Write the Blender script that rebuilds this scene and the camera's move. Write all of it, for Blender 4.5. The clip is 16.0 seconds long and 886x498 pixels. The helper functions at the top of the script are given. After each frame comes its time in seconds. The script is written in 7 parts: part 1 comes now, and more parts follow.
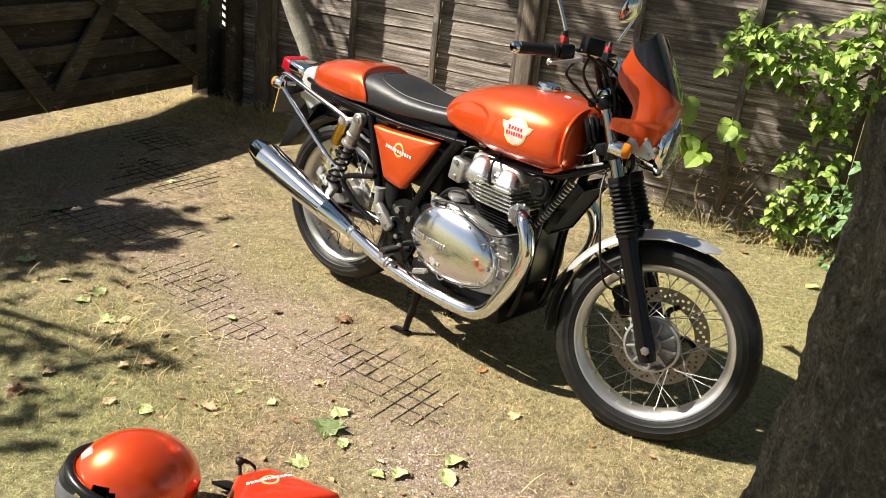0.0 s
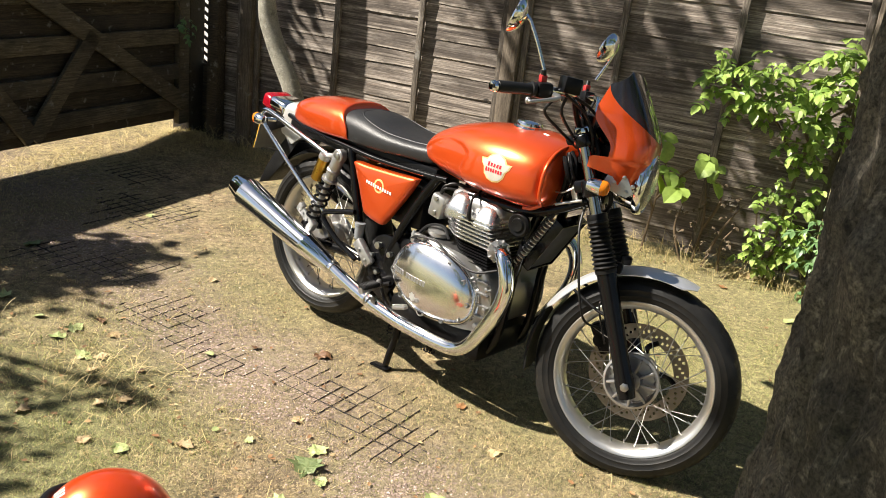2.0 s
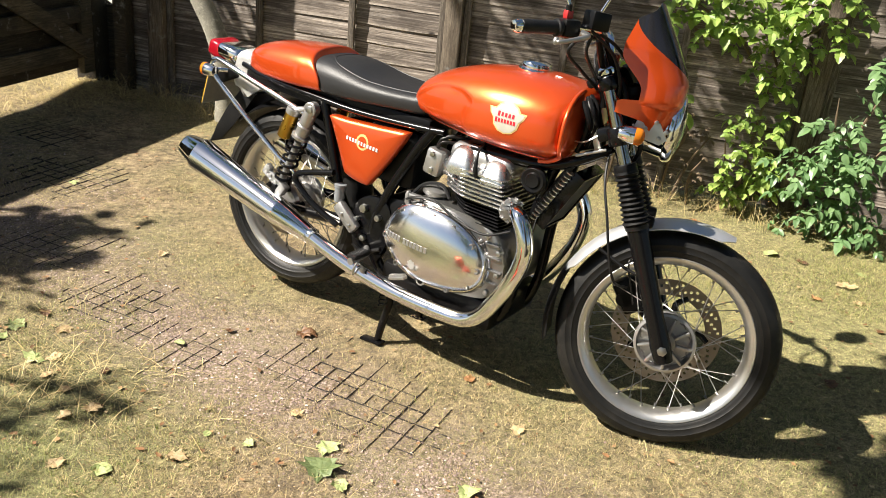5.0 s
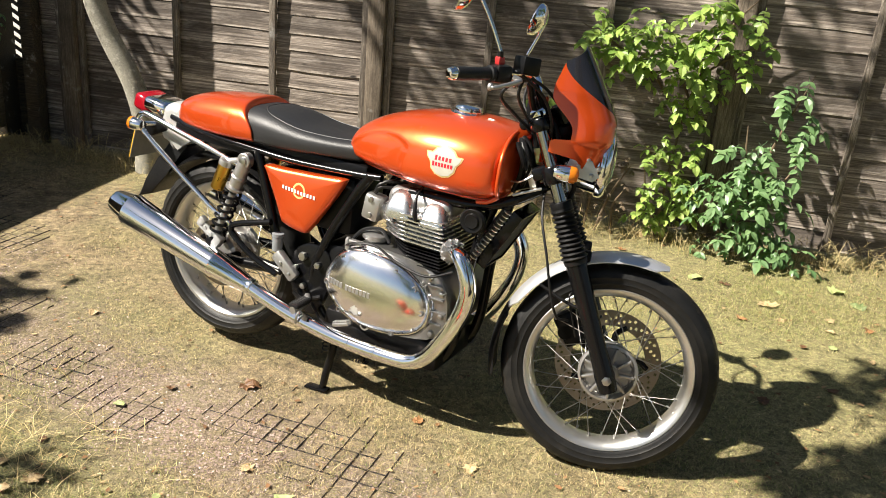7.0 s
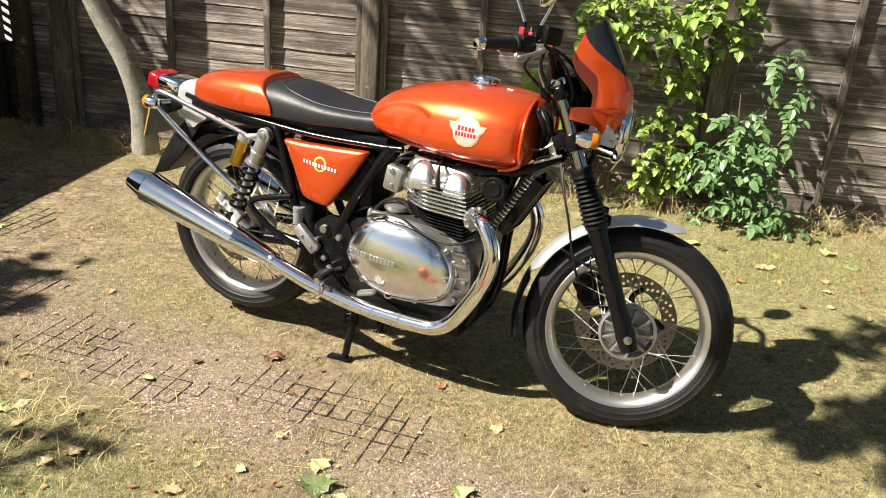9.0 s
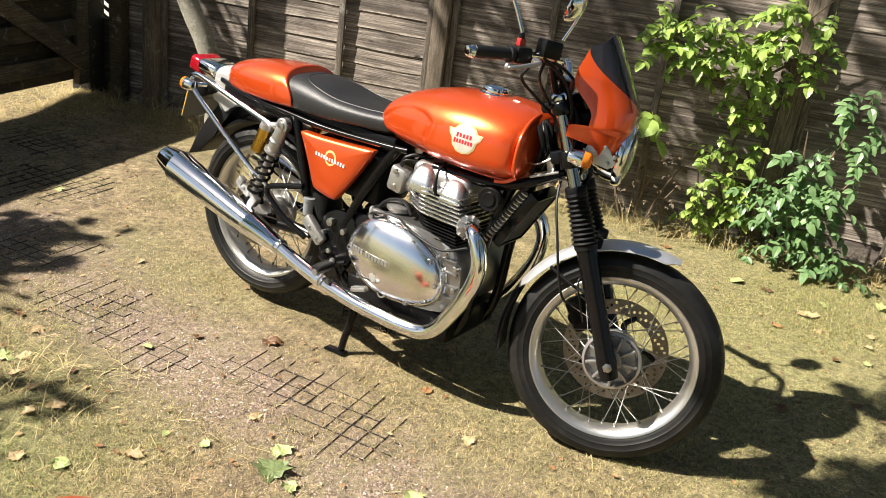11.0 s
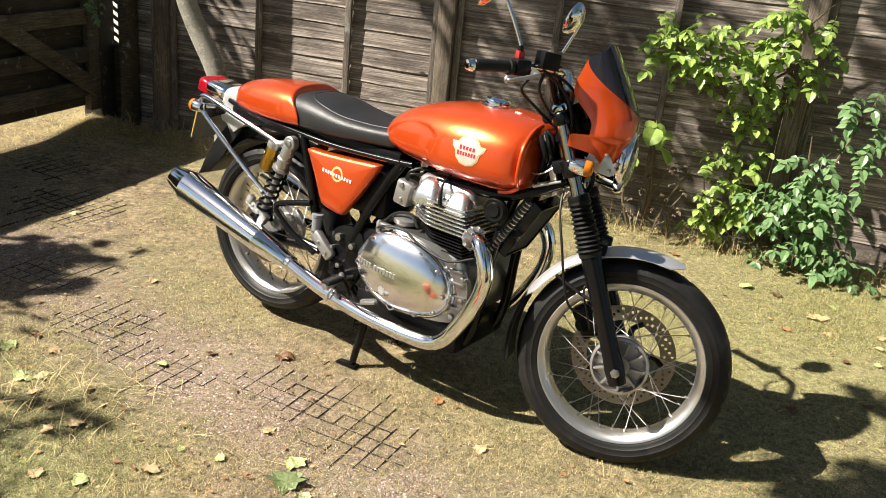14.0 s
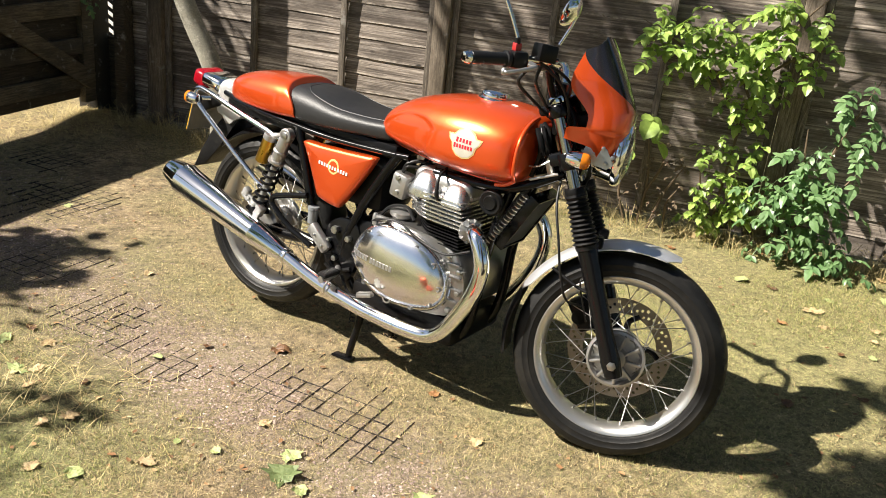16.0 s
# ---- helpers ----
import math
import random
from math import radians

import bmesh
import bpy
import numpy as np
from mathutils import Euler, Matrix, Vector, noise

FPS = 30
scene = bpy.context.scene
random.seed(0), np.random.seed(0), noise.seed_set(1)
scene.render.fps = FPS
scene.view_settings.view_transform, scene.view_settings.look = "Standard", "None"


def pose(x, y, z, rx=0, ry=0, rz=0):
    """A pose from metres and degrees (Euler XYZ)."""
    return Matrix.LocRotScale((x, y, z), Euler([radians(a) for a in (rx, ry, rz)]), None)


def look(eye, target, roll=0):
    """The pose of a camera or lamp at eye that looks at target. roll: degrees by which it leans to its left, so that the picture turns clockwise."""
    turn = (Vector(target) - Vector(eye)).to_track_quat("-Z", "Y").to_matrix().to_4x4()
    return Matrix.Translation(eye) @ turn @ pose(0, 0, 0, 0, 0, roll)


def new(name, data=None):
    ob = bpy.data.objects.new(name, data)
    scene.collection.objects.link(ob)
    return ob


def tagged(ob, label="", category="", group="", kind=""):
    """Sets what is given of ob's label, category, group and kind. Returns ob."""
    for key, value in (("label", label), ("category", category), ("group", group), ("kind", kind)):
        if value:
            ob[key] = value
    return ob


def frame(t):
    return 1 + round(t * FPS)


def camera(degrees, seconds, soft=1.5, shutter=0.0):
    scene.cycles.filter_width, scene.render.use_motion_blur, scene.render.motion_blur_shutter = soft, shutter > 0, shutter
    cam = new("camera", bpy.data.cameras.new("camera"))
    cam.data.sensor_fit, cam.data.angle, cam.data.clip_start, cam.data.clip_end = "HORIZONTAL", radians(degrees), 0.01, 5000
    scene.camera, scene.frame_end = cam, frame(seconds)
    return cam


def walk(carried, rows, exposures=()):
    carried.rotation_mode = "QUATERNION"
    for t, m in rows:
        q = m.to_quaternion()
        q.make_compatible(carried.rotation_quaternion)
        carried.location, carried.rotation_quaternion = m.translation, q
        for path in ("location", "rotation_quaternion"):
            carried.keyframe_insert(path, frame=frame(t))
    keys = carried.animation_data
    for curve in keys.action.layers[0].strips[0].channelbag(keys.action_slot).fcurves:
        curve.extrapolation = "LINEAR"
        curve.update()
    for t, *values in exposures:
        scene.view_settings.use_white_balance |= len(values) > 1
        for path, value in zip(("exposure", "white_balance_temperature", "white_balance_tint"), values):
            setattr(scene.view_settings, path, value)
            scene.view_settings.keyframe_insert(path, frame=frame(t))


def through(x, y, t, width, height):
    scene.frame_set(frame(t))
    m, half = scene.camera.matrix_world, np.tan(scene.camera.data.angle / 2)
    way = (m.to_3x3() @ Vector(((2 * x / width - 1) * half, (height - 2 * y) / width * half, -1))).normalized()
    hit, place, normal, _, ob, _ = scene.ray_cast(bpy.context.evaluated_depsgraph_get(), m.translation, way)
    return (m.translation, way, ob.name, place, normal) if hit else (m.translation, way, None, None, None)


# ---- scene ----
cam = camera(53.7, 16.0, soft=0.9)
PATH = [
    (0, (0.069, -0.014, 1.54), (0.029, 1.839, 0.789), 6.4),
    (0.5, (0.068, -0.005, 1.549), (0.025, 1.858, 0.823), 6.8),
    (1, (0.068, -0.008, 1.555), (0.046, 1.879, 0.892), 6.9),
    (1.5, (0.079, -0.016, 1.555), (0.062, 1.875, 0.906), 6.8),
    (2, (0.075, -0.012, 1.553), (0.067, 1.87, 0.875), 6.8),
    (2.5, (0.069, 0.002, 1.55), (0.074, 1.871, 0.838), 6.8),
    (3, (0.053, -0.001, 1.545), (0.065, 1.853, 0.795), 6.1),
    (3.5, (-0.046, 0.063, 1.513), (0.006, 1.897, 0.718), 4.9),
    (3.7, (-0.067, 0.092, 1.507), (0.001, 1.923, 0.704), 4.9),
    (5.8, (-0.316, 0.38, 1.509), (-0.013, 2.188, 0.708), 6.2),
    (6, (-0.318, 0.373, 1.527), (-0.007, 2.179, 0.726), 6.2),
    (6.5, (-0.297, 0.344, 1.529), (0.08, 2.152, 0.762), 5.9),
    (7, (-0.314, 0.306, 1.536), (0.099, 2.128, 0.821), 4.9),
    (7.5, (-0.368, 0.283, 1.539), (0.047, 2.11, 0.839), 4.2),
    (8, (-0.453, 0.256, 1.538), (-0.015, 2.076, 0.832), 4.2),
    (8.5, (-0.507, 0.267, 1.521), (-0.019, 2.063, 0.789), 3.9),
    (9, (-0.477, 0.261, 1.518), (-0.004, 2.052, 0.765), 4.2),
    (9.2, (-0.407, 0.264, 1.52), (0.02, 2.063, 0.757), 5.2),
    (11.3, (-0.116, 0.2, 1.538), (0.1, 2.041, 0.784), 7.3),
    (11.5, (-0.107, 0.198, 1.536), (0.1, 2.04, 0.785), 7.0),
    (12, (-0.101, 0.192, 1.539), (0.093, 2.039, 0.796), 6.4),
    (12.5, (-0.101, 0.186, 1.539), (0.085, 2.039, 0.81), 6.2),
    (13, (-0.106, 0.176, 1.539), (0.081, 2.032, 0.819), 6.1),
    (13.5, (-0.11, 0.167, 1.539), (0.079, 2.023, 0.818), 5.8),
    (14, (-0.11, 0.164, 1.54), (0.086, 2.018, 0.815), 5.8),
    (14.5, (-0.113, 0.166, 1.536), (0.084, 2.02, 0.812), 6.0),
    (15, (-0.113, 0.165, 1.54), (0.08, 2.018, 0.815), 6.1),
    (15.5, (-0.114, 0.162, 1.537), (0.085, 2.013, 0.805), 6.1),
    (16, (-0.112, 0.167, 1.537), (0.095, 2.014, 0.799), 6.0),
]
walk(cam, [(t, look(eye, target, roll)) for t, eye, target, roll in PATH])

EXPOSURE = 1.49
scene.view_settings.exposure = EXPOSURE

# ---- light ----
SUN_TRAVEL = Vector((0.687, 0.055, -0.725)).normalized()   # the way the sunlight goes
world = bpy.data.worlds.new("world")
scene.world = world
world.use_nodes = True
wn = world.node_tree.nodes
sky = wn.new("ShaderNodeTexSky")
sky.sky_type = "NISHITA"
sky.sun_disc = False
sky.sun_elevation = math.asin(-SUN_TRAVEL.z)
sky.sun_rotation = math.atan2(-SUN_TRAVEL.x, -SUN_TRAVEL.y)
wn["Background"].inputs[1].default_value = 0.031
world.node_tree.links.new(sky.outputs[0], wn["Background"].inputs[0])
sun = new("sun", bpy.data.lights.new("sun", "SUN"))
sun.data.energy, sun.data.angle, sun.data.color = 5.0, radians(0.6), (1.0, 0.93, 0.82)
sun.matrix_world = Matrix.Translation((0, 0, 12)) @ SUN_TRAVEL.to_track_quat("-Z", "Y").to_matrix().to_4x4()


# ---- materials ----
class Mat:
    """A small builder of node materials; coordinates are the object's own metres, shifted by the object's random number."""

    def __init__(self, name, rough=0.5, metal=0.0, color=(0.5, 0.5, 0.5), spec=None, coat=0.0):
        self.m = bpy.data.materials.new(name)
        self.m.use_nodes = True
        self.n = self.m.node_tree.nodes
        self.b = self.n["Principled BSDF"]
        self.b.inputs["Roughness"].default_value = rough
        self.b.inputs["Metallic"].default_value = metal
        self.b.inputs["Base Color"].default_value = (*color, 1)
        if spec is not None:
            self.b.inputs["Specular IOR Level"].default_value = spec
        if coat:
            self.b.inputs["Coat Weight"].default_value = coat
            self.b.inputs["Coat Roughness"].default_value = 0.04
        self.tc = self.n.new("ShaderNodeTexCoord")
        self.coord = None

    def link(self, a, b):
        self.m.node_tree.links.new(a, b)

    def place(self, stretch=(1, 1, 1)):
        info = self.n.new("ShaderNodeObjectInfo")
        mul = self.n.new("ShaderNodeMath")
        mul.operation = "MULTIPLY"
        mul.inputs[1].default_value = 37.0
        self.link(info.outputs["Random"], mul.inputs[0])
        add = self.n.new("ShaderNodeVectorMath")
        self.link(self.tc.outputs["Object"], add.inputs[0])
        self.link(mul.outputs[0], add.inputs[1])
        mp = self.n.new("ShaderNodeMapping")
        mp.inputs["Scale"].default_value = stretch
        self.link(add.outputs[0], mp.inputs["Vector"])
        return mp.outputs[0]

    def noise(self, scale, detail=4, rough=0.6, stretch=(1, 1, 1), distort=0.0):
        t = self.n.new("ShaderNodeTexNoise")
        t.inputs["Scale"].default_value = scale
        t.inputs["Detail"].default_value = detail
        t.inputs["Roughness"].default_value = rough
        t.inputs["Distortion"].default_value = distort
        self.link(self.place(stretch), t.inputs["Vector"])
        return t.outputs["Fac"]

    def voronoi(self, scale, what="Distance", feature="F1", stretch=(1, 1, 1)):
        t = self.n.new("ShaderNodeTexVoronoi")
        t.feature = feature
        t.inputs["Scale"].default_value = scale
        self.link(self.place(stretch), t.inputs["Vector"])
        return t.outputs[what]

    def ramp(self, fac, stops):
        r = self.n.new("ShaderNodeValToRGB")
        e = r.color_ramp.elements
        while len(e) < len(stops):
            e.new(0.5)
        for k, (p, c) in zip(e, stops):
            k.position = p
            k.color = (*c, 1) if isinstance(c, tuple) else (c, c, c, 1)
        self.link(fac, r.inputs[0])
        return r.outputs[0]

    def mix(self, fac, a, b, kind="MIX"):
        x = self.n.new("ShaderNodeMix")
        x.data_type = "RGBA"
        x.blend_type = kind
        for s, v in ((x.inputs[0], fac), (x.inputs[6], a), (x.inputs[7], b)):
            if hasattr(v, "is_linked"):
                self.link(v, s)
            elif isinstance(v, tuple):
                s.default_value = (*v, 1)
            else:
                s.default_value = v
        return x.outputs[2]

    def island(self):
        return self.n.new("ShaderNodeNewGeometry").outputs["Random Per Island"]

    def own(self):
        return self.n.new("ShaderNodeObjectInfo").outputs["Random"]

    def base(self, c):
        self.link(c, self.b.inputs["Base Color"])
        return self

    def rough(self, fac, lo, hi):
        r = self.n.new("ShaderNodeMapRange")
        r.inputs["To Min"].default_value, r.inputs["To Max"].default_value = lo, hi
        self.link(fac, r.inputs[0])
        self.link(r.outputs[0], self.b.inputs["Roughness"])
        return self

    def bump(self, fac, strength=0.3, dist=0.003):
        p = self.n.new("ShaderNodeBump")
        p.inputs["Strength"].default_value, p.inputs["Distance"].default_value = strength, dist
        self.link(fac, p.inputs["Height"])
        self.link(p.outputs[0], self.b.inputs["Normal"])
        return self


def metal_mat(name, color, rough, spread=0.1, scale=30, metal=1.0, bump=0.0):
    k = Mat(name, rough, metal, color)
    n = k.noise(scale, 5)
    k.rough(n, max(0.02, rough - spread / 2), rough + spread / 2)
    k.base(k.mix(k.noise(scale / 6, 3), tuple(c * 0.82 for c in color), color))
    if bump:
        k.bump(k.noise(scale * 20, 2), bump, 0.001)
    return k.m


CHROME = metal_mat("chrome", (0.90, 0.91, 0.92), 0.06, 0.05, 12)
DARK_CHROME = metal_mat("fork_chrome", (0.42, 0.42, 0.43), 0.10, 0.06, 12)
POLISHED = metal_mat("polished_aluminium", (0.90, 0.90, 0.91), 0.17, 0.08, 20)
ROCKER = metal_mat("bright_cast_alloy", (0.70, 0.70, 0.70), 0.28, 0.12, 50, metal=0.95, bump=0.1)
CAST = metal_mat("cast_aluminium", (0.47, 0.46, 0.45), 0.42, 0.15, 60, metal=0.9, bump=0.2)
CASE = metal_mat("grey_crankcase_alloy", (0.30, 0.295, 0.29), 0.34, 0.15, 60, metal=0.9, bump=0.2)
RIM = metal_mat("wheel_rim_alloy", (0.72, 0.71, 0.69), 0.34, 0.12, 40, metal=0.95)
FENDER = metal_mat("brushed_fender_alloy", (0.80, 0.81, 0.83), 0.46, 0.12, 60, metal=0.9)
GOLD = metal_mat("gold_anodised_metal", (0.62, 0.36, 0.06), 0.28, 0.08)
STEEL = metal_mat("spoke_steel", (0.50, 0.49, 0.47), 0.32, 0.1)
DISC = metal_mat("brake_disc_steel", (0.42, 0.37, 0.31), 0.4, 0.15, 60)
WHITE_METAL = metal_mat("bright_silver_paint", (0.62, 0.62, 0.60), 0.35, 0.1, metal=0.6)


def paint(name, deep, light, coat=1.0):
    """Candy paint: a warm pigment with some metal in it, under a clear coat."""
    k = Mat(name, 0.31, 0.60, light, coat=coat)
    k.base(k.mix(k.noise(5, 3), deep, light))
    k.rough(k.noise(40, 4), 0.27, 0.33)
    return k.m


ORANGE = paint("orange_candy_paint", (0.64, 0.068, 0.009), (0.72, 0.088, 0.012))
RED_ORANGE = paint("red_candy_paint", (0.72, 0.045, 0.012), (0.82, 0.06, 0.016))


HELMET = paint("deep_orange_candy_paint", (0.70, 0.055, 0.010), (0.80, 0.085, 0.012))


def plain(name, color, rough, spread=0.15, scale=40, bump=0.0, metal=0.0, coat=0.0, dust=0.0, spec=None):
    k = Mat(name, rough, metal, color, coat=coat, spec=spec)
    n = k.noise(scale, 5)
    a = k.mix(n, tuple(c * 0.75 for c in color), tuple(min(1, c * 1.2) for c in color))
    if dust:
        a = k.mix(k.ramp(k.noise(9, 6), [(0.5, 0.0), (0.8, dust)]), a, (0.30, 0.26, 0.20))
    k.base(a)
    k.rough(k.noise(scale / 3, 3), max(0.03, rough - spread), rough + spread)
    if bump:
        k.bump(k.noise(scale * 12, 3), bump, 0.002)
    return k.m


BLACK = plain("gloss_black_paint", (0.004, 0.004, 0.0045), 0.20, 0.06, spec=0.24)
SATIN_BLACK = plain("satin_black", (0.005, 0.005, 0.0055), 0.32, 0.1, dust=0.02, spec=0.16)
RUBBER = plain("black_rubber", (0.008, 0.008, 0.0085), 0.42, 0.12, 50, 0.2, dust=0.03, spec=0.25)
TYRE = plain("tyre_rubber", (0.009, 0.009, 0.009), 0.46, 0.1, 60, 0.25, dust=0.05, spec=0.26)
VINYL = plain("black_seat_vinyl", (0.013, 0.013, 0.014), 0.46, 0.08, 80, 0.25)
PIPING = plain("grey_seat_piping", (0.016, 0.016, 0.017), 0.5)
WHITE = plain("white_decal", (0.75, 0.73, 0.68), 0.4, 0.1)
SILVER_DECAL = plain("silver_decal", (0.50, 0.48, 0.42), 0.3, 0.1, metal=0.3)
RED_DECAL = plain("red_decal", (0.60, 0.015, 0.03), 0.35, 0.1)
GOLD_DECAL = plain("gold_decal", (0.62, 0.42, 0.16), 0.35, 0.1)
YELLOW = plain("yellow_plate", (0.72, 0.42, 0.02), 0.4, 0.1)
PLATE_BACK = plain("grey_plate_back", (0.20, 0.19, 0.16), 0.5)
RED_KNOB = plain("red_switch", (0.35, 0.02, 0.02), 0.4)
COOLER = plain("matte_black_core", (0.006, 0.006, 0.006), 0.75, 0.1)
FOAM = plain("black_helmet_trim", (0.007, 0.007, 0.0075), 0.3, spec=0.3)
INNER = plain("grey_visor_shell", (0.18, 0.19, 0.20), 0.2, 0.05)


def glass(name, color, rough=0.05, through=0.9, alpha=1.0):
    k = Mat(name, rough, 0.0, color)
    k.b.inputs["Transmission Weight"].default_value = through
    k.b.inputs["IOR"].default_value = 1.45
    return k.m


LENS = glass("headlamp_glass", (0.95, 0.95, 0.92), 0.06, 0.95)
AMBER = glass("amber_lens", (0.95, 0.30, 0.02), 0.12, 0.55)
RED_LENS = glass("red_lens", (0.42, 0.008, 0.02), 0.1, 0.45)
TINT = glass("smoked_screen", (0.035, 0.036, 0.045), 0.03, 0.6)
MIRROR = Mat("mirror_glass", 0.02, 1.0, (0.85, 0.86, 0.87)).m


def wood(name, dark, mid, pale, stretch, scale=9.0, bump=0.5):
    k = Mat(name, 0.85)
    grain = k.noise(scale, 8, 0.65, stretch, 0.6)
    fine = k.noise(scale * 7, 4, 0.6, stretch)
    c = k.ramp(grain, [(0.34, dark), (0.5, mid), (0.66, pale)])
    c = k.mix(0.75, c, k.ramp(fine, [(0.3, 0.15), (0.7, 0.9)]), "OVERLAY")
    c = k.mix(k.ramp(k.own(), [(0.0, 0.0), (1.0, 0.5)]), c, tuple(x * 0.55 for x in mid))
    c = k.mix(k.ramp(k.noise(3.0, 5), [(0.45, 0.0), (0.70, 0.75)]), c, tuple(x * 0.5 for x in dark))
    c = k.mix(k.ramp(k.noise(14.0, 6), [(0.62, 0.0), (0.72, 0.5)]), c, (0.34, 0.33, 0.31))
    knots = k.ramp(k.voronoi(2.2, stretch=(1, 2.2, 2.2)), [(0.03, 1.0), (0.07, 0.0)])
    k.base(k.mix(knots, c, tuple(x * 0.4 for x in dark)))
    k.bump(k.mix(0.5, grain, fine), bump, 0.004)
    return k.m




def board_wood(name, dark, mid, pale):
    """Old sawn boards: long grain along x, damp stains, silvered patches, knots and a frayed pale lower edge."""
    k = Mat(name, 0.88)
    grain = k.noise(3.2, 7, 0.62, (0.55, 26, 26), 0.25)
    fine = k.noise(30, 5, 0.7, (0.35, 9, 9))
    c = k.ramp(grain, [(0.32, dark), (0.50, mid), (0.68, pale)])
    c = k.mix(0.85, c, k.ramp(fine, [(0.32, 0.12), (0.68, 0.88)]), "OVERLAY")
    c = k.mix(k.ramp(k.own(), [(0.0, 0.0), (0.45, 0.25), (1.0, 0.62)]), c, tuple(x * 0.55 for x in mid))
    c = k.mix(k.ramp(k.noise(2.2, 6, 0.65, (0.7, 2.0, 2.0)), [(0.44, 0.0), (0.62, 0.72)]), c, tuple(x * 0.75 for x in dark))
    c = k.mix(k.ramp(k.noise(9.0, 6, 0.7, (0.4, 2, 2)), [(0.58, 0.0), (0.72, 0.45)]), c, (0.40, 0.365, 0.33))
    ring = k.voronoi(1.7, stretch=(1, 2.6, 2.6))
    c = k.mix(k.ramp(ring, [(0.025, 1.0), (0.05, 0.0)]), c, tuple(x * 0.35 for x in dark))
    sep = k.n.new("ShaderNodeSeparateXYZ")
    k.link(k.tc.outputs["Object"], sep.inputs[0])
    edge = k.ramp(sep.outputs[2], [(0.0, 1.0), (0.006, 1.0), (0.010, 0.0)])
    worn = k.mix(1.0, edge, k.ramp(k.noise(7.0, 5, 0.7), [(0.42, 0.0), (0.6, 0.9)]), "MULTIPLY")
    c = k.mix(worn, c, (0.46, 0.40, 0.34))
    k.base(c)
    k.bump(k.mix(0.5, grain, fine), 0.6, 0.004)
    return k.m


PLANK = board_wood("weathered_fence_wood", (0.048, 0.037, 0.030), (0.235, 0.195, 0.162), (0.52, 0.455, 0.395))
GATE_RAIL = wood("brown_gate_rail_wood", (0.034, 0.027, 0.017), (0.095, 0.076, 0.048), (0.17, 0.138, 0.09), (1, 14, 14))
BATTEN = wood("weathered_batten_wood", (0.055, 0.043, 0.034), (0.15, 0.125, 0.10), (0.28, 0.245, 0.20), (14, 14, 1))
POST = wood("old_post_wood", (0.06, 0.045, 0.032), (0.17, 0.135, 0.10), (0.30, 0.25, 0.19), (12, 12, 1))
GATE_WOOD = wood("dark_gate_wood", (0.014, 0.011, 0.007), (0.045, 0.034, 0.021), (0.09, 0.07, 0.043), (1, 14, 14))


def bark(name, dark, mid, pale, scale, bump, moss):
    k = Mat(name, 0.9)
    a = k.noise(scale, 8, 0.7, (1, 1, 0.45), 0.5)
    v = k.voronoi(scale * 2.2, stretch=(1, 1, 0.4))
    c = k.ramp(a, [(0.25, dark), (0.5, mid), (0.75, pale)])
    c = k.mix(k.ramp(k.noise(scale * 5, 3), [(0.56, 0.0), (0.66, 0.8)]), c, pale)
    c = k.mix(k.ramp(k.noise(scale * 2.5, 4), [(0.30, 0.9), (0.42, 0.0)]), c, tuple(x * 0.5 for x in dark))
    c = k.mix(k.ramp(k.noise(scale * 0.6, 4), [(0.5, 0.0), (0.75, moss)]), c, (0.06, 0.065, 0.03))
    c = k.mix(min(0.8, bump * 0.8), c, k.ramp(k.noise(scale * 16, 4, 0.7), [(0.34, 0.08), (0.66, 0.92)]), "OVERLAY")
    k.base(c)
    k.bump(k.mix(0.45, k.mix(0.4, a, k.noise(scale * 7, 6, 0.75)), v), bump, 0.035)
    return k.m


BARK = bark("rough_tree_bark", (0.032, 0.027, 0.020), (0.100, 0.086, 0.064), (0.24, 0.21, 0.16), 22.0, 1.0, 0.35)
SMOOTH_BARK = bark("smooth_grey_bark", (0.15, 0.14, 0.11), (0.24, 0.225, 0.18), (0.36, 0.34, 0.28), 6.0, 0.25, 0.4)
TWIG = plain("dry_twig", (0.12, 0.085, 0.05), 0.8)


def leaf_mat(name, stops, rough=0.5, see=0.35):
    """Leaves: colour by island, light that comes through."""
    k = Mat(name, rough)
    c = k.mix(0.25, k.ramp(k.island(), stops), k.ramp(k.noise(60, 4), [(0.3, 0.3), (0.7, 0.8)]), "OVERLAY")
    k.base(c)
    tr = k.n.new("ShaderNodeBsdfTranslucent")
    k.link(k.mix(1.0, c, (0.92, 1.0, 0.50), "MULTIPLY"), tr.inputs[0])
    mx = k.n.new("ShaderNodeMixShader")
    mx.inputs[0].default_value = see
    k.link(k.b.outputs[0], mx.inputs[1])
    k.link(tr.outputs[0], mx.inputs[2])
    k.link(mx.outputs[0], k.n["Material Output"].inputs[0])
    return k.m


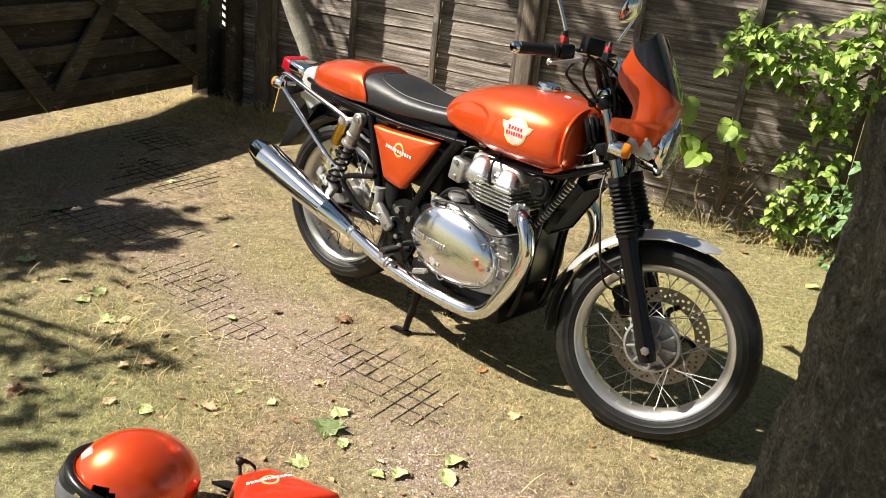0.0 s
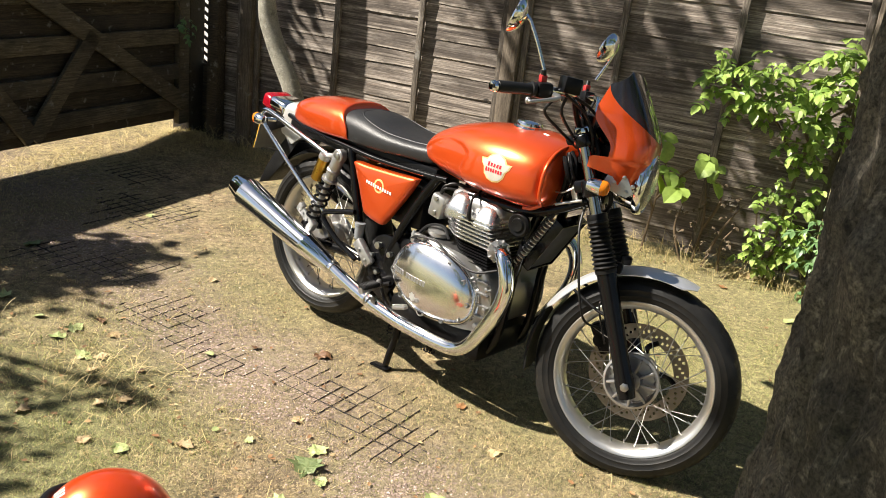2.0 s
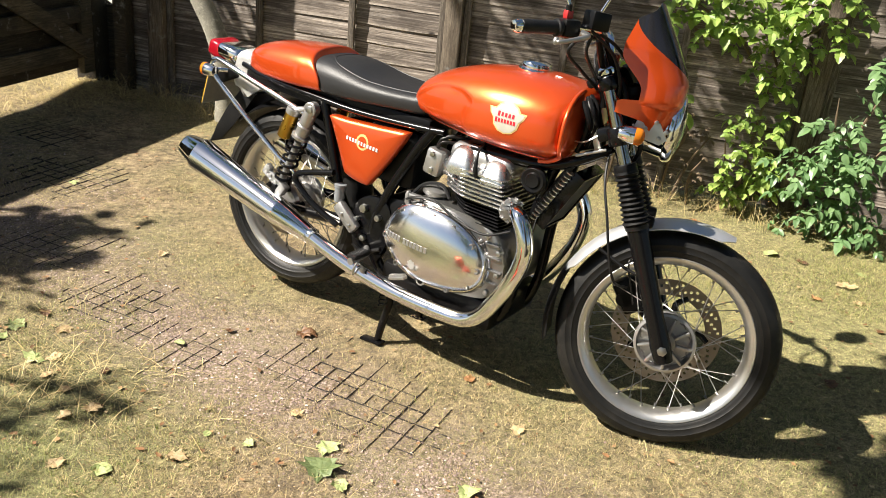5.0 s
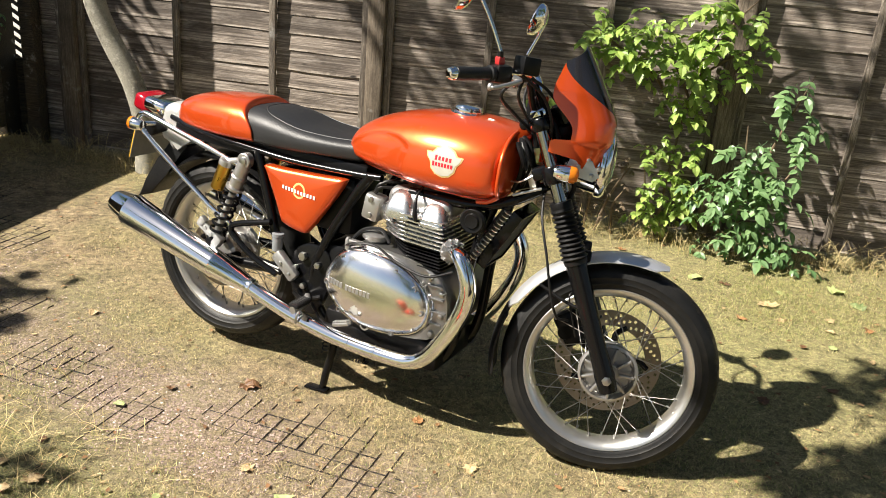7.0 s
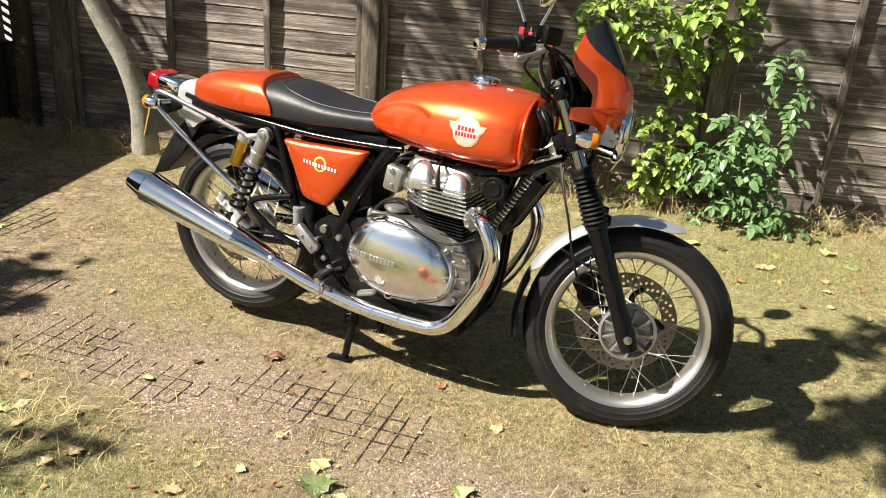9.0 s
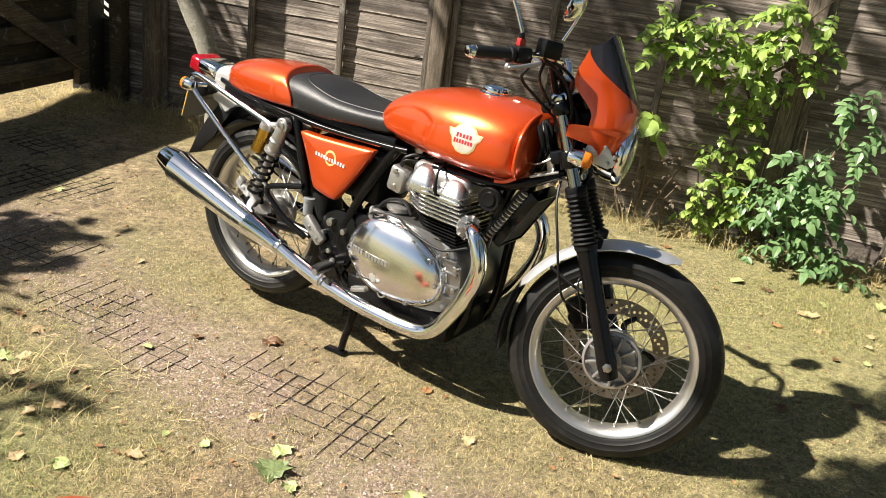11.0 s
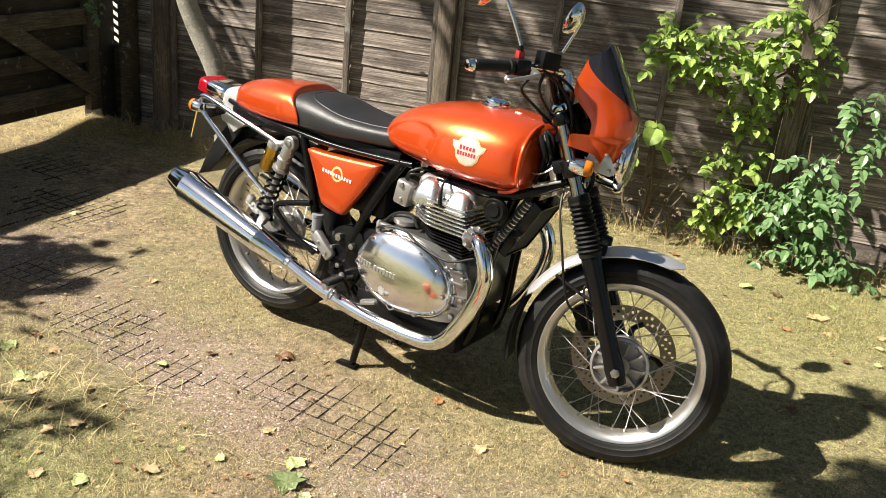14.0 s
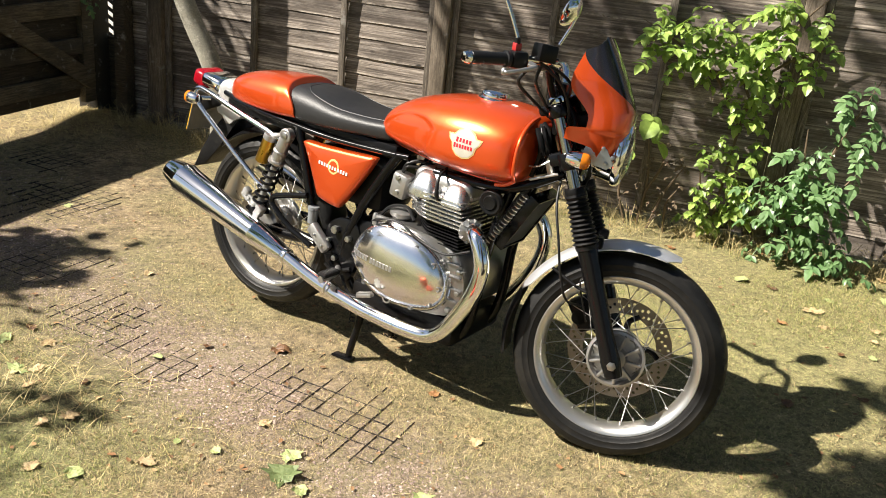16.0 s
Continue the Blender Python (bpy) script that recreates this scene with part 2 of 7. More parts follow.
LEAF_LIGHT = leaf_mat("yellow_green_leaves", [(0.0, (0.16, 0.26, 0.05)), (0.6, (0.29, 0.40, 0.09)), (1.0, (0.44, 0.52, 0.16))], 0.42, 0.36)
LEAF_BLUE = leaf_mat("blue_green_leaves", [(0.0, (0.065, 0.135, 0.05)), (0.6, (0.13, 0.23, 0.09)), (1.0, (0.21, 0.32, 0.14))], 0.4, 0.34)
LEAF_DARK = leaf_mat("deep_green_leaves", [(0.0, (0.03, 0.07, 0.015)), (1.0, (0.07, 0.13, 0.03))], 0.5, 0.25)
STRAW = leaf_mat("dry_grass_blades", [(0.0, (0.09, 0.07, 0.025)), (0.2, (0.21, 0.168, 0.062)), (0.42, (0.36, 0.27, 0.128)), (0.7, (0.52, 0.395, 0.21)), (1.0, (0.68, 0.54, 0.33))], 0.7, 0.2)
GREEN_GRASS = leaf_mat("green_grass_blades", [(0.0, (0.08, 0.12, 0.028)), (0.45, (0.25, 0.275, 0.075)), (0.8, (0.46, 0.42, 0.18)), (1.0, (0.60, 0.50, 0.27))], 0.6, 0.28)
HAY = leaf_mat("long_dry_stems", [(0.0, (0.30, 0.23, 0.10)), (1.0, (0.64, 0.51, 0.26))], 0.7, 0.2)


THATCH = leaf_mat("brown_thatch", [(0.0, (0.05, 0.032, 0.015)), (0.6, (0.12, 0.08, 0.04)), (1.0, (0.26, 0.17, 0.085))], 0.8, 0.1)


def fallen(name, a, b):
    k = Mat(name, 0.6)
    c = k.mix(k.ramp(k.noise(70, 6, 0.7), [(0.35, 0.0), (0.65, 1.0)]), a, b)
    c = k.mix(k.ramp(k.noise(160, 3), [(0.60, 0.0), (0.68, 0.7)]), c, tuple(x * 0.35 for x in a))
    c = k.mix(k.ramp(k.own(), [(0.0, 0.0), (1.0, 0.5)]), c, tuple(x * 0.6 for x in a))
    k.base(c)
    return k.m


FALL_GREEN = fallen("pale_green_fallen_leaf", (0.24, 0.30, 0.10), (0.42, 0.45, 0.20))
FALL_TAN = fallen("tan_fallen_leaf", (0.30, 0.20, 0.09), (0.52, 0.40, 0.22))
FALL_RUST = fallen("rust_brown_fallen_leaf", (0.26, 0.11, 0.04), (0.42, 0.23, 0.09))
FALL_BROWN = fallen("dark_brown_fallen_leaf", (0.07, 0.03, 0.012), (0.18, 0.09, 0.035))
FALL_DARK = fallen("dark_green_fallen_leaf", (0.085, 0.12, 0.035), (0.17, 0.21, 0.08))


def ground_material():
    """Trodden turf: thatch, soil and moss, greener on the fence's side."""
    k = Mat("dry_lawn_soil", 0.95)
    big = k.noise(1.1, 5)
    mid = k.noise(9, 6, 0.7)
    tuft = k.noise(38, 5, 0.7)
    fine = k.noise(190, 4, 0.75)
    c = k.ramp(mid, [(0.3, (0.085, 0.062, 0.034)), (0.5, (0.18, 0.135, 0.076)), (0.7, (0.31, 0.238, 0.14))])
    c = k.mix(k.ramp(big, [(0.42, 0.0), (0.62, 0.6)]), c, (0.19, 0.18, 0.075))
    sep = k.n.new("ShaderNodeSeparateXYZ")
    k.link(k.tc.outputs["Object"], sep.inputs[0])
    side = k.ramp(k.mix(0.35, sep.outputs[0], mid), [(0.35, 0.0), (1.0, 0.5)])
    c = k.mix(side, c, (0.215, 0.205, 0.082))
    west = k.n.new("ShaderNodeMath")
    west.operation = "MULTIPLY_ADD"
    west.inputs[1].default_value, west.inputs[2].default_value = -1.0, -0.25
    k.link(sep.outputs[0], west.inputs[0])
    south = k.n.new("ShaderNodeMath")
    south.operation = "MULTIPLY_ADD"
    south.inputs[1].default_value, south.inputs[2].default_value = -1.0, 3.3
    k.link(sep.outputs[1], south.inputs[0])
    both_sides = k.mix(1.0, k.ramp(west.outputs[0], [(0.2, 0.0), (0.8, 0.55)]), k.ramp(south.outputs[0], [(0.1, 0.0), (0.8, 1.0)]), "MULTIPLY")
    c = k.mix(both_sides, c, (0.125, 0.14, 0.05))
    c = k.mix(0.75, c, k.ramp(tuft, [(0.32, 0.14), (0.66, 0.90)]), "OVERLAY")
    c = k.mix(0.85, c, k.ramp(fine, [(0.32, 0.05), (0.68, 0.95)]), "OVERLAY")
    # pinkish grit along the track
    off = k.n.new("ShaderNodeVectorMath")
    off.operation = "DOT_PRODUCT"
    off.inputs[1].default_value = (0.698, 0.716, 0.0)
    k.link(k.tc.outputs["Object"], off.inputs[0])
    wide = k.n.new("ShaderNodeMath")
    wide.operation = "ADD"
    wide.inputs[1].default_value = -(-2.40 * 0.698 + 4.54 * 0.716) - 0.04
    k.link(off.outputs["Value"], wide.inputs[0])
    far = k.n.new("ShaderNodeMath")
    far.operation = "ABSOLUTE"
    k.link(wide.outputs[0], far.inputs[0])
    grit = k.ramp(k.mix(0.25, far.outputs[0], tuft), [(0.20, 0.8), (0.42, 0.0)])
    grit = k.mix(1.0, grit, k.ramp(mid, [(0.38, 0.25), (0.60, 0.95)]), "MULTIPLY")
    pebbles = k.ramp(k.voronoi(150, "Color"), [(0.2, (0.085, 0.060, 0.045)), (0.55, (0.19, 0.138, 0.105)), (0.9, (0.35, 0.275, 0.225))])
    c = k.mix(grit, c, pebbles)
    k.base(c)
    k.bump(k.mix(0.5, fine, tuft), 0.9, 0.012)
    return k.m


GROUND = ground_material()


def stone_material():
    k = Mat("gravel_stones", 0.8)
    c = k.ramp(k.island(), [(0.0, (0.12, 0.085, 0.075)), (0.35, (0.21, 0.15, 0.125)), (0.75, (0.30, 0.22, 0.18)), (0.95, (0.40, 0.31, 0.265)), (1.0, (0.55, 0.48, 0.43))])
    k.base(k.mix(0.4, c, k.ramp(k.noise(300, 3), [(0.3, 0.3), (0.7, 0.8)]), "OVERLAY"))
    return k.m


STONES = stone_material()
GRID = plain("black_plastic_mesh", (0.024, 0.020, 0.018), 0.75, 0.15, 60, 0.2, dust=0.25, spec=0.2)

# ---- mesh helpers ----


def part(name, bm, material, parent=None, label="", smooth=40):
    """Link a bmesh as one mesh object, under a thing or a part."""
    me = bpy.data.meshes.new(name)
    bmesh.ops.recalc_face_normals(bm, faces=bm.faces)
    bm.to_mesh(me)
    bm.free()
    if smooth:
        me.shade_smooth()
        me.set_sharp_from_angle(angle=radians(smooth))
    me.materials.append(material)
    ob = new(name, me)
    ob.parent = parent
    if label:
        tagged(ob, label)
    return ob


def curve_points(pts, n=6):
    """A smooth line through the points."""
    pts = [Vector(p) for p in pts]
    out = []
    for i in range(len(pts) - 1):
        a, b = pts[i], pts[i + 1]
        p, q = (pts[i - 1] if i else a * 2 - b), (pts[i + 2] if i + 2 < len(pts) else b * 2 - a)
        for j in range(n):
            t = j / n
            out.append(0.5 * (2 * a + (b - p) * t + (2 * p - 5 * a + 4 * b - q) * t * t + (3 * a - p - 3 * b + q) * t ** 3))
    out.append(pts[-1])
    return out


def tube(bm, pts, r, seg=12, n=6, smooth=True, caps=True):
    """A round bar along a line; r is one radius or a list, one for each point given."""
    line = curve_points(pts, n) if smooth else [Vector(p) for p in pts]
    rs = r if isinstance(r, (list, tuple)) else [r] * len(pts)
    k = (len(line) - 1) / (len(rs) - 1)
    up = Vector((0, 0, 1))
    rings, side = [], None
    for i, p in enumerate(line):
        d = (line[min(i + 1, len(line) - 1)] - line[max(i - 1, 0)]).normalized()
        if side is None:
            side = d.cross(up if abs(d.z) < 0.9 else Vector((0, 1, 0))).normalized()
        side = (side - d * side.dot(d)).normalized()
        o = d.cross(side)
        f = i / k
        j = min(int(f), len(rs) - 2)
        rad = rs[j] + (rs[j + 1] - rs[j]) * (f - j)
        rings.append([bm.verts.new(p + rad * (math.cos(a) * side + math.sin(a) * o)) for a in (2 * math.pi * s / seg for s in range(seg))])
    join_rings(bm, rings, caps)
    return bm


def join_rings(bm, rings, caps=True, closed=True):
    for a, b in zip(rings, rings[1:]):
        m = len(a)
        for s in range(m if closed else m - 1):
            bm.faces.new((a[s], a[(s + 1) % m], b[(s + 1) % m], b[s]))
    if caps:
        bm.faces.new(rings[0])
        bm.faces.new(rings[-1])


def lathe(bm, profile, m=Matrix(), seg=32, closed=False):
    """Turn (radius, along) pairs about the local z axis of m."""
    rings = []
    for r, z in profile:
        rings.append([bm.verts.new(m @ Vector((max(r, 1e-4) * math.cos(a), max(r, 1e-4) * math.sin(a), z))) for a in (2 * math.pi * s / seg for s in range(seg))])
    if closed:
        rings.append(rings[0])
    join_rings(bm, rings, not closed)
    return bm


def block(bm, size, m=Matrix(), bevel=0.0, seg=2):
    made = bmesh.ops.create_cube(bm, size=1.0, matrix=m @ Matrix.Diagonal((*size, 1)))
    if bevel:
        es = list({e for v in made["verts"] for e in v.link_edges})
        bmesh.ops.bevel(bm, geom=es, offset=bevel, segments=seg, affect="EDGES", profile=0.5)
    return bm


def slab(bm, outline, depth, m=Matrix(), bevel=0.0, seg=2):
    """A plate of an (x, y) outline, depth along the local z of m, from 0."""
    lo = [bm.verts.new(m @ Vector((x, y, 0))) for x, y in outline]
    hi = [bm.verts.new(m @ Vector((x, y, depth))) for x, y in outline]
    fs = [bm.faces.new(lo[::-1]), bm.faces.new(hi)]
    k = len(lo)
    for i in range(k):
        bm.faces.new((lo[i], lo[(i + 1) % k], hi[(i + 1) % k], hi[i]))
    if bevel:
        es = list({e for f in fs for e in f.edges})
        bmesh.ops.bevel(bm, geom=es, offset=bevel, segments=seg, affect="EDGES", profile=0.5)
    return bm


def smooth_outline(pts, n=4):
    """A closed smooth outline in (x, y)."""
    k = len(pts)
    out = []
    for i in range(k):
        p, a, b, q = (Vector(pts[(i + j) % k]) for j in (-1, 0, 1, 2))
        for j in range(n):
            t = j / n
            v = 0.5 * (2 * a + (b - p) * t + (2 * p - 5 * a + 4 * b - q) * t * t + (3 * a - p - 3 * b + q) * t ** 3)
            out.append((v.x, v.y))
    return out


def frame_to(p, axis, roll=0.0):
    """A matrix at p whose z points along axis."""
    return Matrix.Translation(p) @ Vector(axis).to_track_quat("Z", "Y").to_matrix().to_4x4() @ Matrix.Rotation(roll, 4, "Z")


def mesh_from(name, verts, faces, material, smooth=0):
    me = bpy.data.meshes.new(name)
    me.from_pydata([tuple(map(float, v)) for v in verts], [], faces)
    if smooth:
        me.shade_smooth()
    me.materials.append(material)
    return me


# ---- ground ----
TRACK_A, TRACK_DIR = Vector((-2.40, 4.54)), Vector((0.716, -0.698))   # a gravelled track from the gate


def ground_height(x, y):
    h = 0.006 * noise.noise((x * 1.3, y * 1.3, 0.0)) + 0.003 * noise.noise((x * 6, y * 6, 2.0))
    d = math.hypot(x + 1.80, y - 5.62)
    e = math.hypot(x + 1.84, y - 5.90)
    return h + 0.04 * math.exp(-(d / 0.17) ** 2) + 0.045 * math.exp(-(e / 0.20) ** 2)


def build_ground():
    near = [-4 + 0.1 * i for i in range(101)]
    xs = [-90, -40, -20, -10, -6] + near + [8, 12, 20, 40, 90]
    ys = [-90, -40, -20, -10, -4, -2] + [-1 + 0.1 * i for i in range(86)] + [9, 12, 20, 40, 90]
    vs = [(x, y, ground_height(x, y)) for y in ys for x in xs]
    w = len(xs)
    fs = [(j * w + i, j * w + i + 1, (j + 1) * w + i + 1, (j + 1) * w + i) for j in range(len(ys) - 1) for i in range(w - 1)]
    ob = new("ground", mesh_from("ground", vs, fs, GROUND, 1))
    tagged(ob, "dry straw-coloured lawn with worn gravelly earth", "ground", kind="structure")


build_ground()

# ---- fence: local x along the boards, y away from the lawn ----
FENCE = Matrix.Translation((0.28, 5.2, 0)) @ Matrix.Rotation(math.atan2(-0.399, 0.917), 4, "Z")
POSTS = (-1.83, 0.05, 1.94, 3.86)
PITCH, BOARDS = 0.103, 19


def plank_mesh(length, seed):
    rnd = random.Random(seed)
    k = 10
    lo = [rnd.uniform(-0.006, 0.004) for _ in range(k + 1)]
    vs, fs = [], []
    for i in range(k + 1):
        x = length * i / k
        bow = 0.0015 * math.sin(3.1 * i / k + seed)
        for y, z in ((-0.011 + bow, lo[i]), (-0.003 + bow, lo[i] - 0.001), (0.003, 0.112), (-0.005, 0.113)):
            vs.append((x, y, z))
    for i in range(k):
        a = 4 * i
        for s in range(4):
            fs.append((a + s, a + (s + 1) % 4, a + 4 + (s + 1) % 4, a + 4 + s))
    fs += [(3, 2, 1, 0), (4 * k, 4 * k + 1, 4 * k + 2, 4 * k + 3)]
    return mesh_from("plank", vs, fs, PLANK)


def fence_post(x, depth=0.0):
    bm = bmesh.new()
    block(bm, (0.095, 0.095, 2.3), Matrix.Translation((0, 0, 0.95)), 0.006)
    ob = part("fence_post", bm, POST)
    ob.matrix_world = FENCE @ Matrix.Translation((x, -0.015 + depth, 0))
    return tagged(ob, "weathered square wooden fence post between lap panels", "fence post", "fence posts")


def fence_panel(x0, x1, battens):
    e = new("garden_fence")
    e.matrix_world = FENCE @ Matrix.Translation((x0, 0.02, 0))
    tagged(e, "weathered grey-brown overlap fence panel of horizontal boards", "fence", "fence panels")
    meshes = [plank_mesh(x1 - x0, s) for s in range(5)]
    for i in range(BOARDS):
        ob = new("plank", meshes[(i * 3 + int(x0 * 7)) % 5])
        ob.parent = e
        ob.matrix_basis = Matrix.Translation((0, 0.0015 * random.uniform(-1, 1), 0.02 + PITCH * i)) @ Matrix.Rotation(random.uniform(-0.004, 0.004), 4, "Y")
    for b in battens:
        bm = bmesh.new()
        block(bm, (0.038, 0.026, 1.96), Matrix.Translation((b - x0, -0.036, 1.0)), 0.003)
        part("batten", bm, BATTEN, e)
    return e


for x in POSTS:
    fence_post(x)
fence_panel(-1.78, 0.0, (-1.76, -1.15, -0.56, -0.02))
fence_panel(0.10, 1.89, (0.12, 0.67, 1.28, 1.87))
fence_panel(1.99, 3.81, (2.01, 2.57, 3.2, 3.79))
fence_panel(3.91, 5.7, (3.93, 4.5, 5.1, 5.68))
fence_panel(-2.10, -1.88, (-1.9,))


# ---- gate, square to the fence ----
GATE = Matrix.Translation((-1.81, 6.11, 0)) @ Matrix.Rotation(math.atan2(-0.917, -0.399), 4, "Z")


def build_gate():
    e = new("field_gate")
    e.matrix_world = GATE
    tagged(e, "closed brown timber field gate with diagonal braces", "gate")
    for i in range(10):
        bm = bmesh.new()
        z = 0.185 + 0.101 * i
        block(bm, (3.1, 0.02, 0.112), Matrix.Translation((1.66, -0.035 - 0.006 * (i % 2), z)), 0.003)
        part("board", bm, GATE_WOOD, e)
    for z in (0.25, 0.465, 0.70, 0.98, 1.12):
        bm = bmesh.new()
        block(bm, (3.1, 0.035, 0.10), Matrix.Translation((1.66, 0.0, z)), 0.006)
        part("rail", bm, GATE_RAIL, e)
    for x in (0.16, 3.16):
        bm = bmesh.new()
        block(bm, (0.10, 0.05, 1.07), Matrix.Translation((x, 0.0, 0.635)), 0.006)
        part("stile", bm, GATE_RAIL, e)
    for (xa, za), (xb, zb) in (((1.42, 0.18), (0.95, 0.76)), ((1.42, 0.18), (2.17, 1.12)), ((0.16, 0.24), (1.60, 1.12)), ((3.1, 0.17), (2.45, 1.12))):
        bm = bmesh.new()
        d = Vector((xb - xa, 0, zb - za))
        block(bm, (0.105, 0.03, d.length), Matrix.Translation(Vector((xa, 0.034, za)) + d / 2) @ Matrix.Rotation(math.atan2(d.x, d.z), 4, "Y"), 0.004)
        part("brace", bm, GATE_RAIL, e)


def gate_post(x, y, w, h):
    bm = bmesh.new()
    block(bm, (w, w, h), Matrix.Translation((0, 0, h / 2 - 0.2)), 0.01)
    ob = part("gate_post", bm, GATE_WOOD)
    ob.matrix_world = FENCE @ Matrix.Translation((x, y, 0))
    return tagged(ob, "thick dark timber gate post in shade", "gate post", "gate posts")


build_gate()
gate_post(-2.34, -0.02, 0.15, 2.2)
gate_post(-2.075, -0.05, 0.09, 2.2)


def slat_strip():
    """Pale slats that show through the gap beside the gate post."""
    e = new("slatted_screen")
    e.matrix_world = FENCE @ Matrix.Translation((-2.47, 0.32, 0))
    tagged(e, "narrow sunlit screen of pale slanting slats", "slat screen")
    bm = bmesh.new()
    block(bm, (0.34, 0.02, 2.0), Matrix.Translation((0, 0.03, 1.0)), 0.003)
    part("backing", bm, SATIN_BLACK, e)
    for i in range(24):
        bm = bmesh.new()
        block(bm, (0.30, 0.012, 0.020), Matrix.Translation((0, 0, 0.42 + 0.058 * i)) @ Matrix.Rotation(0.5, 4, "Y"), 0.002)
        part("slat", bm, WHITE, e)


slat_strip()
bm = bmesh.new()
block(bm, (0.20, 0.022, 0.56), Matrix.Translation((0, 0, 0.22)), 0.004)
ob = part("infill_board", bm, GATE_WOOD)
ob.matrix_world = FENCE @ Matrix.Translation((-2.19, 0.05, 0))
tagged(ob, "dark timber board closing the foot of the gap", "board")

# ---- leaves and trees ----


def leaf_outline(kind):
    if kind == "round":
        return [(0, 0), (0.30, 0.10), (0.46, 0.40), (0.36, 0.75), (0, 1.0), (-0.36, 0.75), (-0.46, 0.40), (-0.30, 0.10)]
    if kind == "lobed":
        half = [(0.0, 0.0), (0.22, 0.04), (0.48, 0.10), (0.40, 0.28), (0.60, 0.48), (0.36, 0.54), (0.30, 0.74), (0.14, 0.78)]
        return half + [(0, 1.0)] + [(-x, y) for x, y in half[:0:-1]]
    if kind == "toothed":
        half = [(0.0, 0.0), (0.20, 0.10), (0.30, 0.22), (0.27, 0.30), (0.36, 0.40), (0.30, 0.50), (0.33, 0.60), (0.20, 0.74), (0.16, 0.86)]
        return half + [(0, 1.0)] + [(-x, y) for x, y in half[:0:-1]]
    return [(0, 0), (0.18, 0.12), (0.28, 0.38), (0.20, 0.72), (0, 1.0), (-0.20, 0.72), (-0.28, 0.38), (-0.18, 0.12)]


def add_leaf(vs, fs, m, size, kind, fold=0.25, droop=0.25):
    """One folded, drooping leaf with its own stalk end at m."""
    o = leaf_outline(kind)
    k = len(vs)
    for x, y in o:
        vs.append(tuple(m @ Vector((x * size, y * size, size * (fold * abs(x) - droop * y * y)))))
    mid = len(vs)
    vs.append(tuple(m @ Vector((0, 0.5 * size, -0.25 * droop * size))))
    n = len(o)
    for i in range(n):
        fs.append((k + i, k + (i + 1) % n, mid))


def spray_mesh(name, kind, pairs, size, material, seed, length):
    """A stem with leaflets in pairs, held nearly flat, and one at its end."""
    rnd = random.Random(seed)
    vs, fs = [], []
    for i in range(pairs):
        y = length * (0.30 + 0.62 * i / max(1, pairs - 1)) if pairs > 1 else length * 0.5
        grow = 0.8 + 0.2 * i / pairs
        for s in (-1, 1):
            m = Matrix.Translation((0, y, -0.9 * y * y)) @ Euler((rnd.uniform(-0.35, 0.05), rnd.uniform(-0.35, 0.35), s * rnd.uniform(-1.25, -0.85))).to_matrix().to_4x4()
            add_leaf(vs, fs, m, size * grow * rnd.uniform(0.85, 1.12), kind, rnd.uniform(0.05, 0.3), rnd.uniform(0.05, 0.35))
    add_leaf(vs, fs, Matrix.Translation((0, length, -0.9 * length ** 2)) @ Euler((-0.3, rnd.uniform(-0.3, 0.3), rnd.uniform(-0.3, 0.3))).to_matrix().to_4x4(), size * 1.2, kind)
    k = len(vs)
    n = 5
    for i in range(n):
        y = length * i / (n - 1)
        vs += [(-0.0012, y, -0.9 * y * y - 0.001), (0.0012, y, -0.9 * y * y - 0.001)]
    for i in range(n - 1):
        a = k + 2 * i
        fs.append((a, a + 1, a + 3, a + 2))
    return mesh_from(name, vs, fs, material)


def shrub(label, stems, sprays, bark_mat, seed, name="shrub"):
    """stems: lines in fence coordinates; sprays: (meshes, x0, x1, z0, z1, number, reach)."""
    rnd = random.Random(seed)
    e = new(name)
    root = Vector(stems[0][0])
    e.matrix_world = FENCE @ Matrix.Translation(root)
    tagged(e, label, "shrub")
    for line in stems:
        bm = bmesh.new()
        tube(bm, [Vector(p) - root for p in line], [0.007] * (len(line) - 1) + [0.002], 6)
        part("stem", bm, bark_mat, e)
    nodes = [Vector(p) for line in stems for p in curve_points(line, 5)]
    for meshes, x0, x1, z0, z1, number, reach in sprays:
        for _ in range(number):
            p = Vector((rnd.uniform(x0, x1), 0, rnd.uniform(z0, z1)))
            q = min(nodes, key=lambda v: (v.x - p.x) ** 2 + (v.z - p.z) ** 2)
            d = Vector((p.x - q.x, 0, p.z - q.z))
            if d.length > reach:
                p = q + d.normalized() * reach * rnd.uniform(0.3, 1.0)
            p.y = q.y + rnd.uniform(-0.10, 0.05)
            ob = new("leaf_spray", rnd.choice(meshes))
            ob.parent = e
            out = Vector((p.x - q.x + rnd.uniform(-0.16, 0.16), -0.10 + rnd.uniform(-0.12, 0.06), 0))
            yaw = math.atan2(-out.x, -out.y) if out.y > 0 else math.atan2(-out.x, out.y)
            droop = rnd.choice((rnd.uniform(-0.9, -0.2), rnd.uniform(-0.5, 0.25)))
            ob.matrix_basis = Matrix.Translation(p - root) @ Euler((droop, rnd.uniform(-0.35, 0.35), yaw + rnd.uniform(-0.45, 0.45))).to_matrix().to_4x4() @ Matrix.Scale(rnd.uniform(0.75, 1.15), 4)
    return e


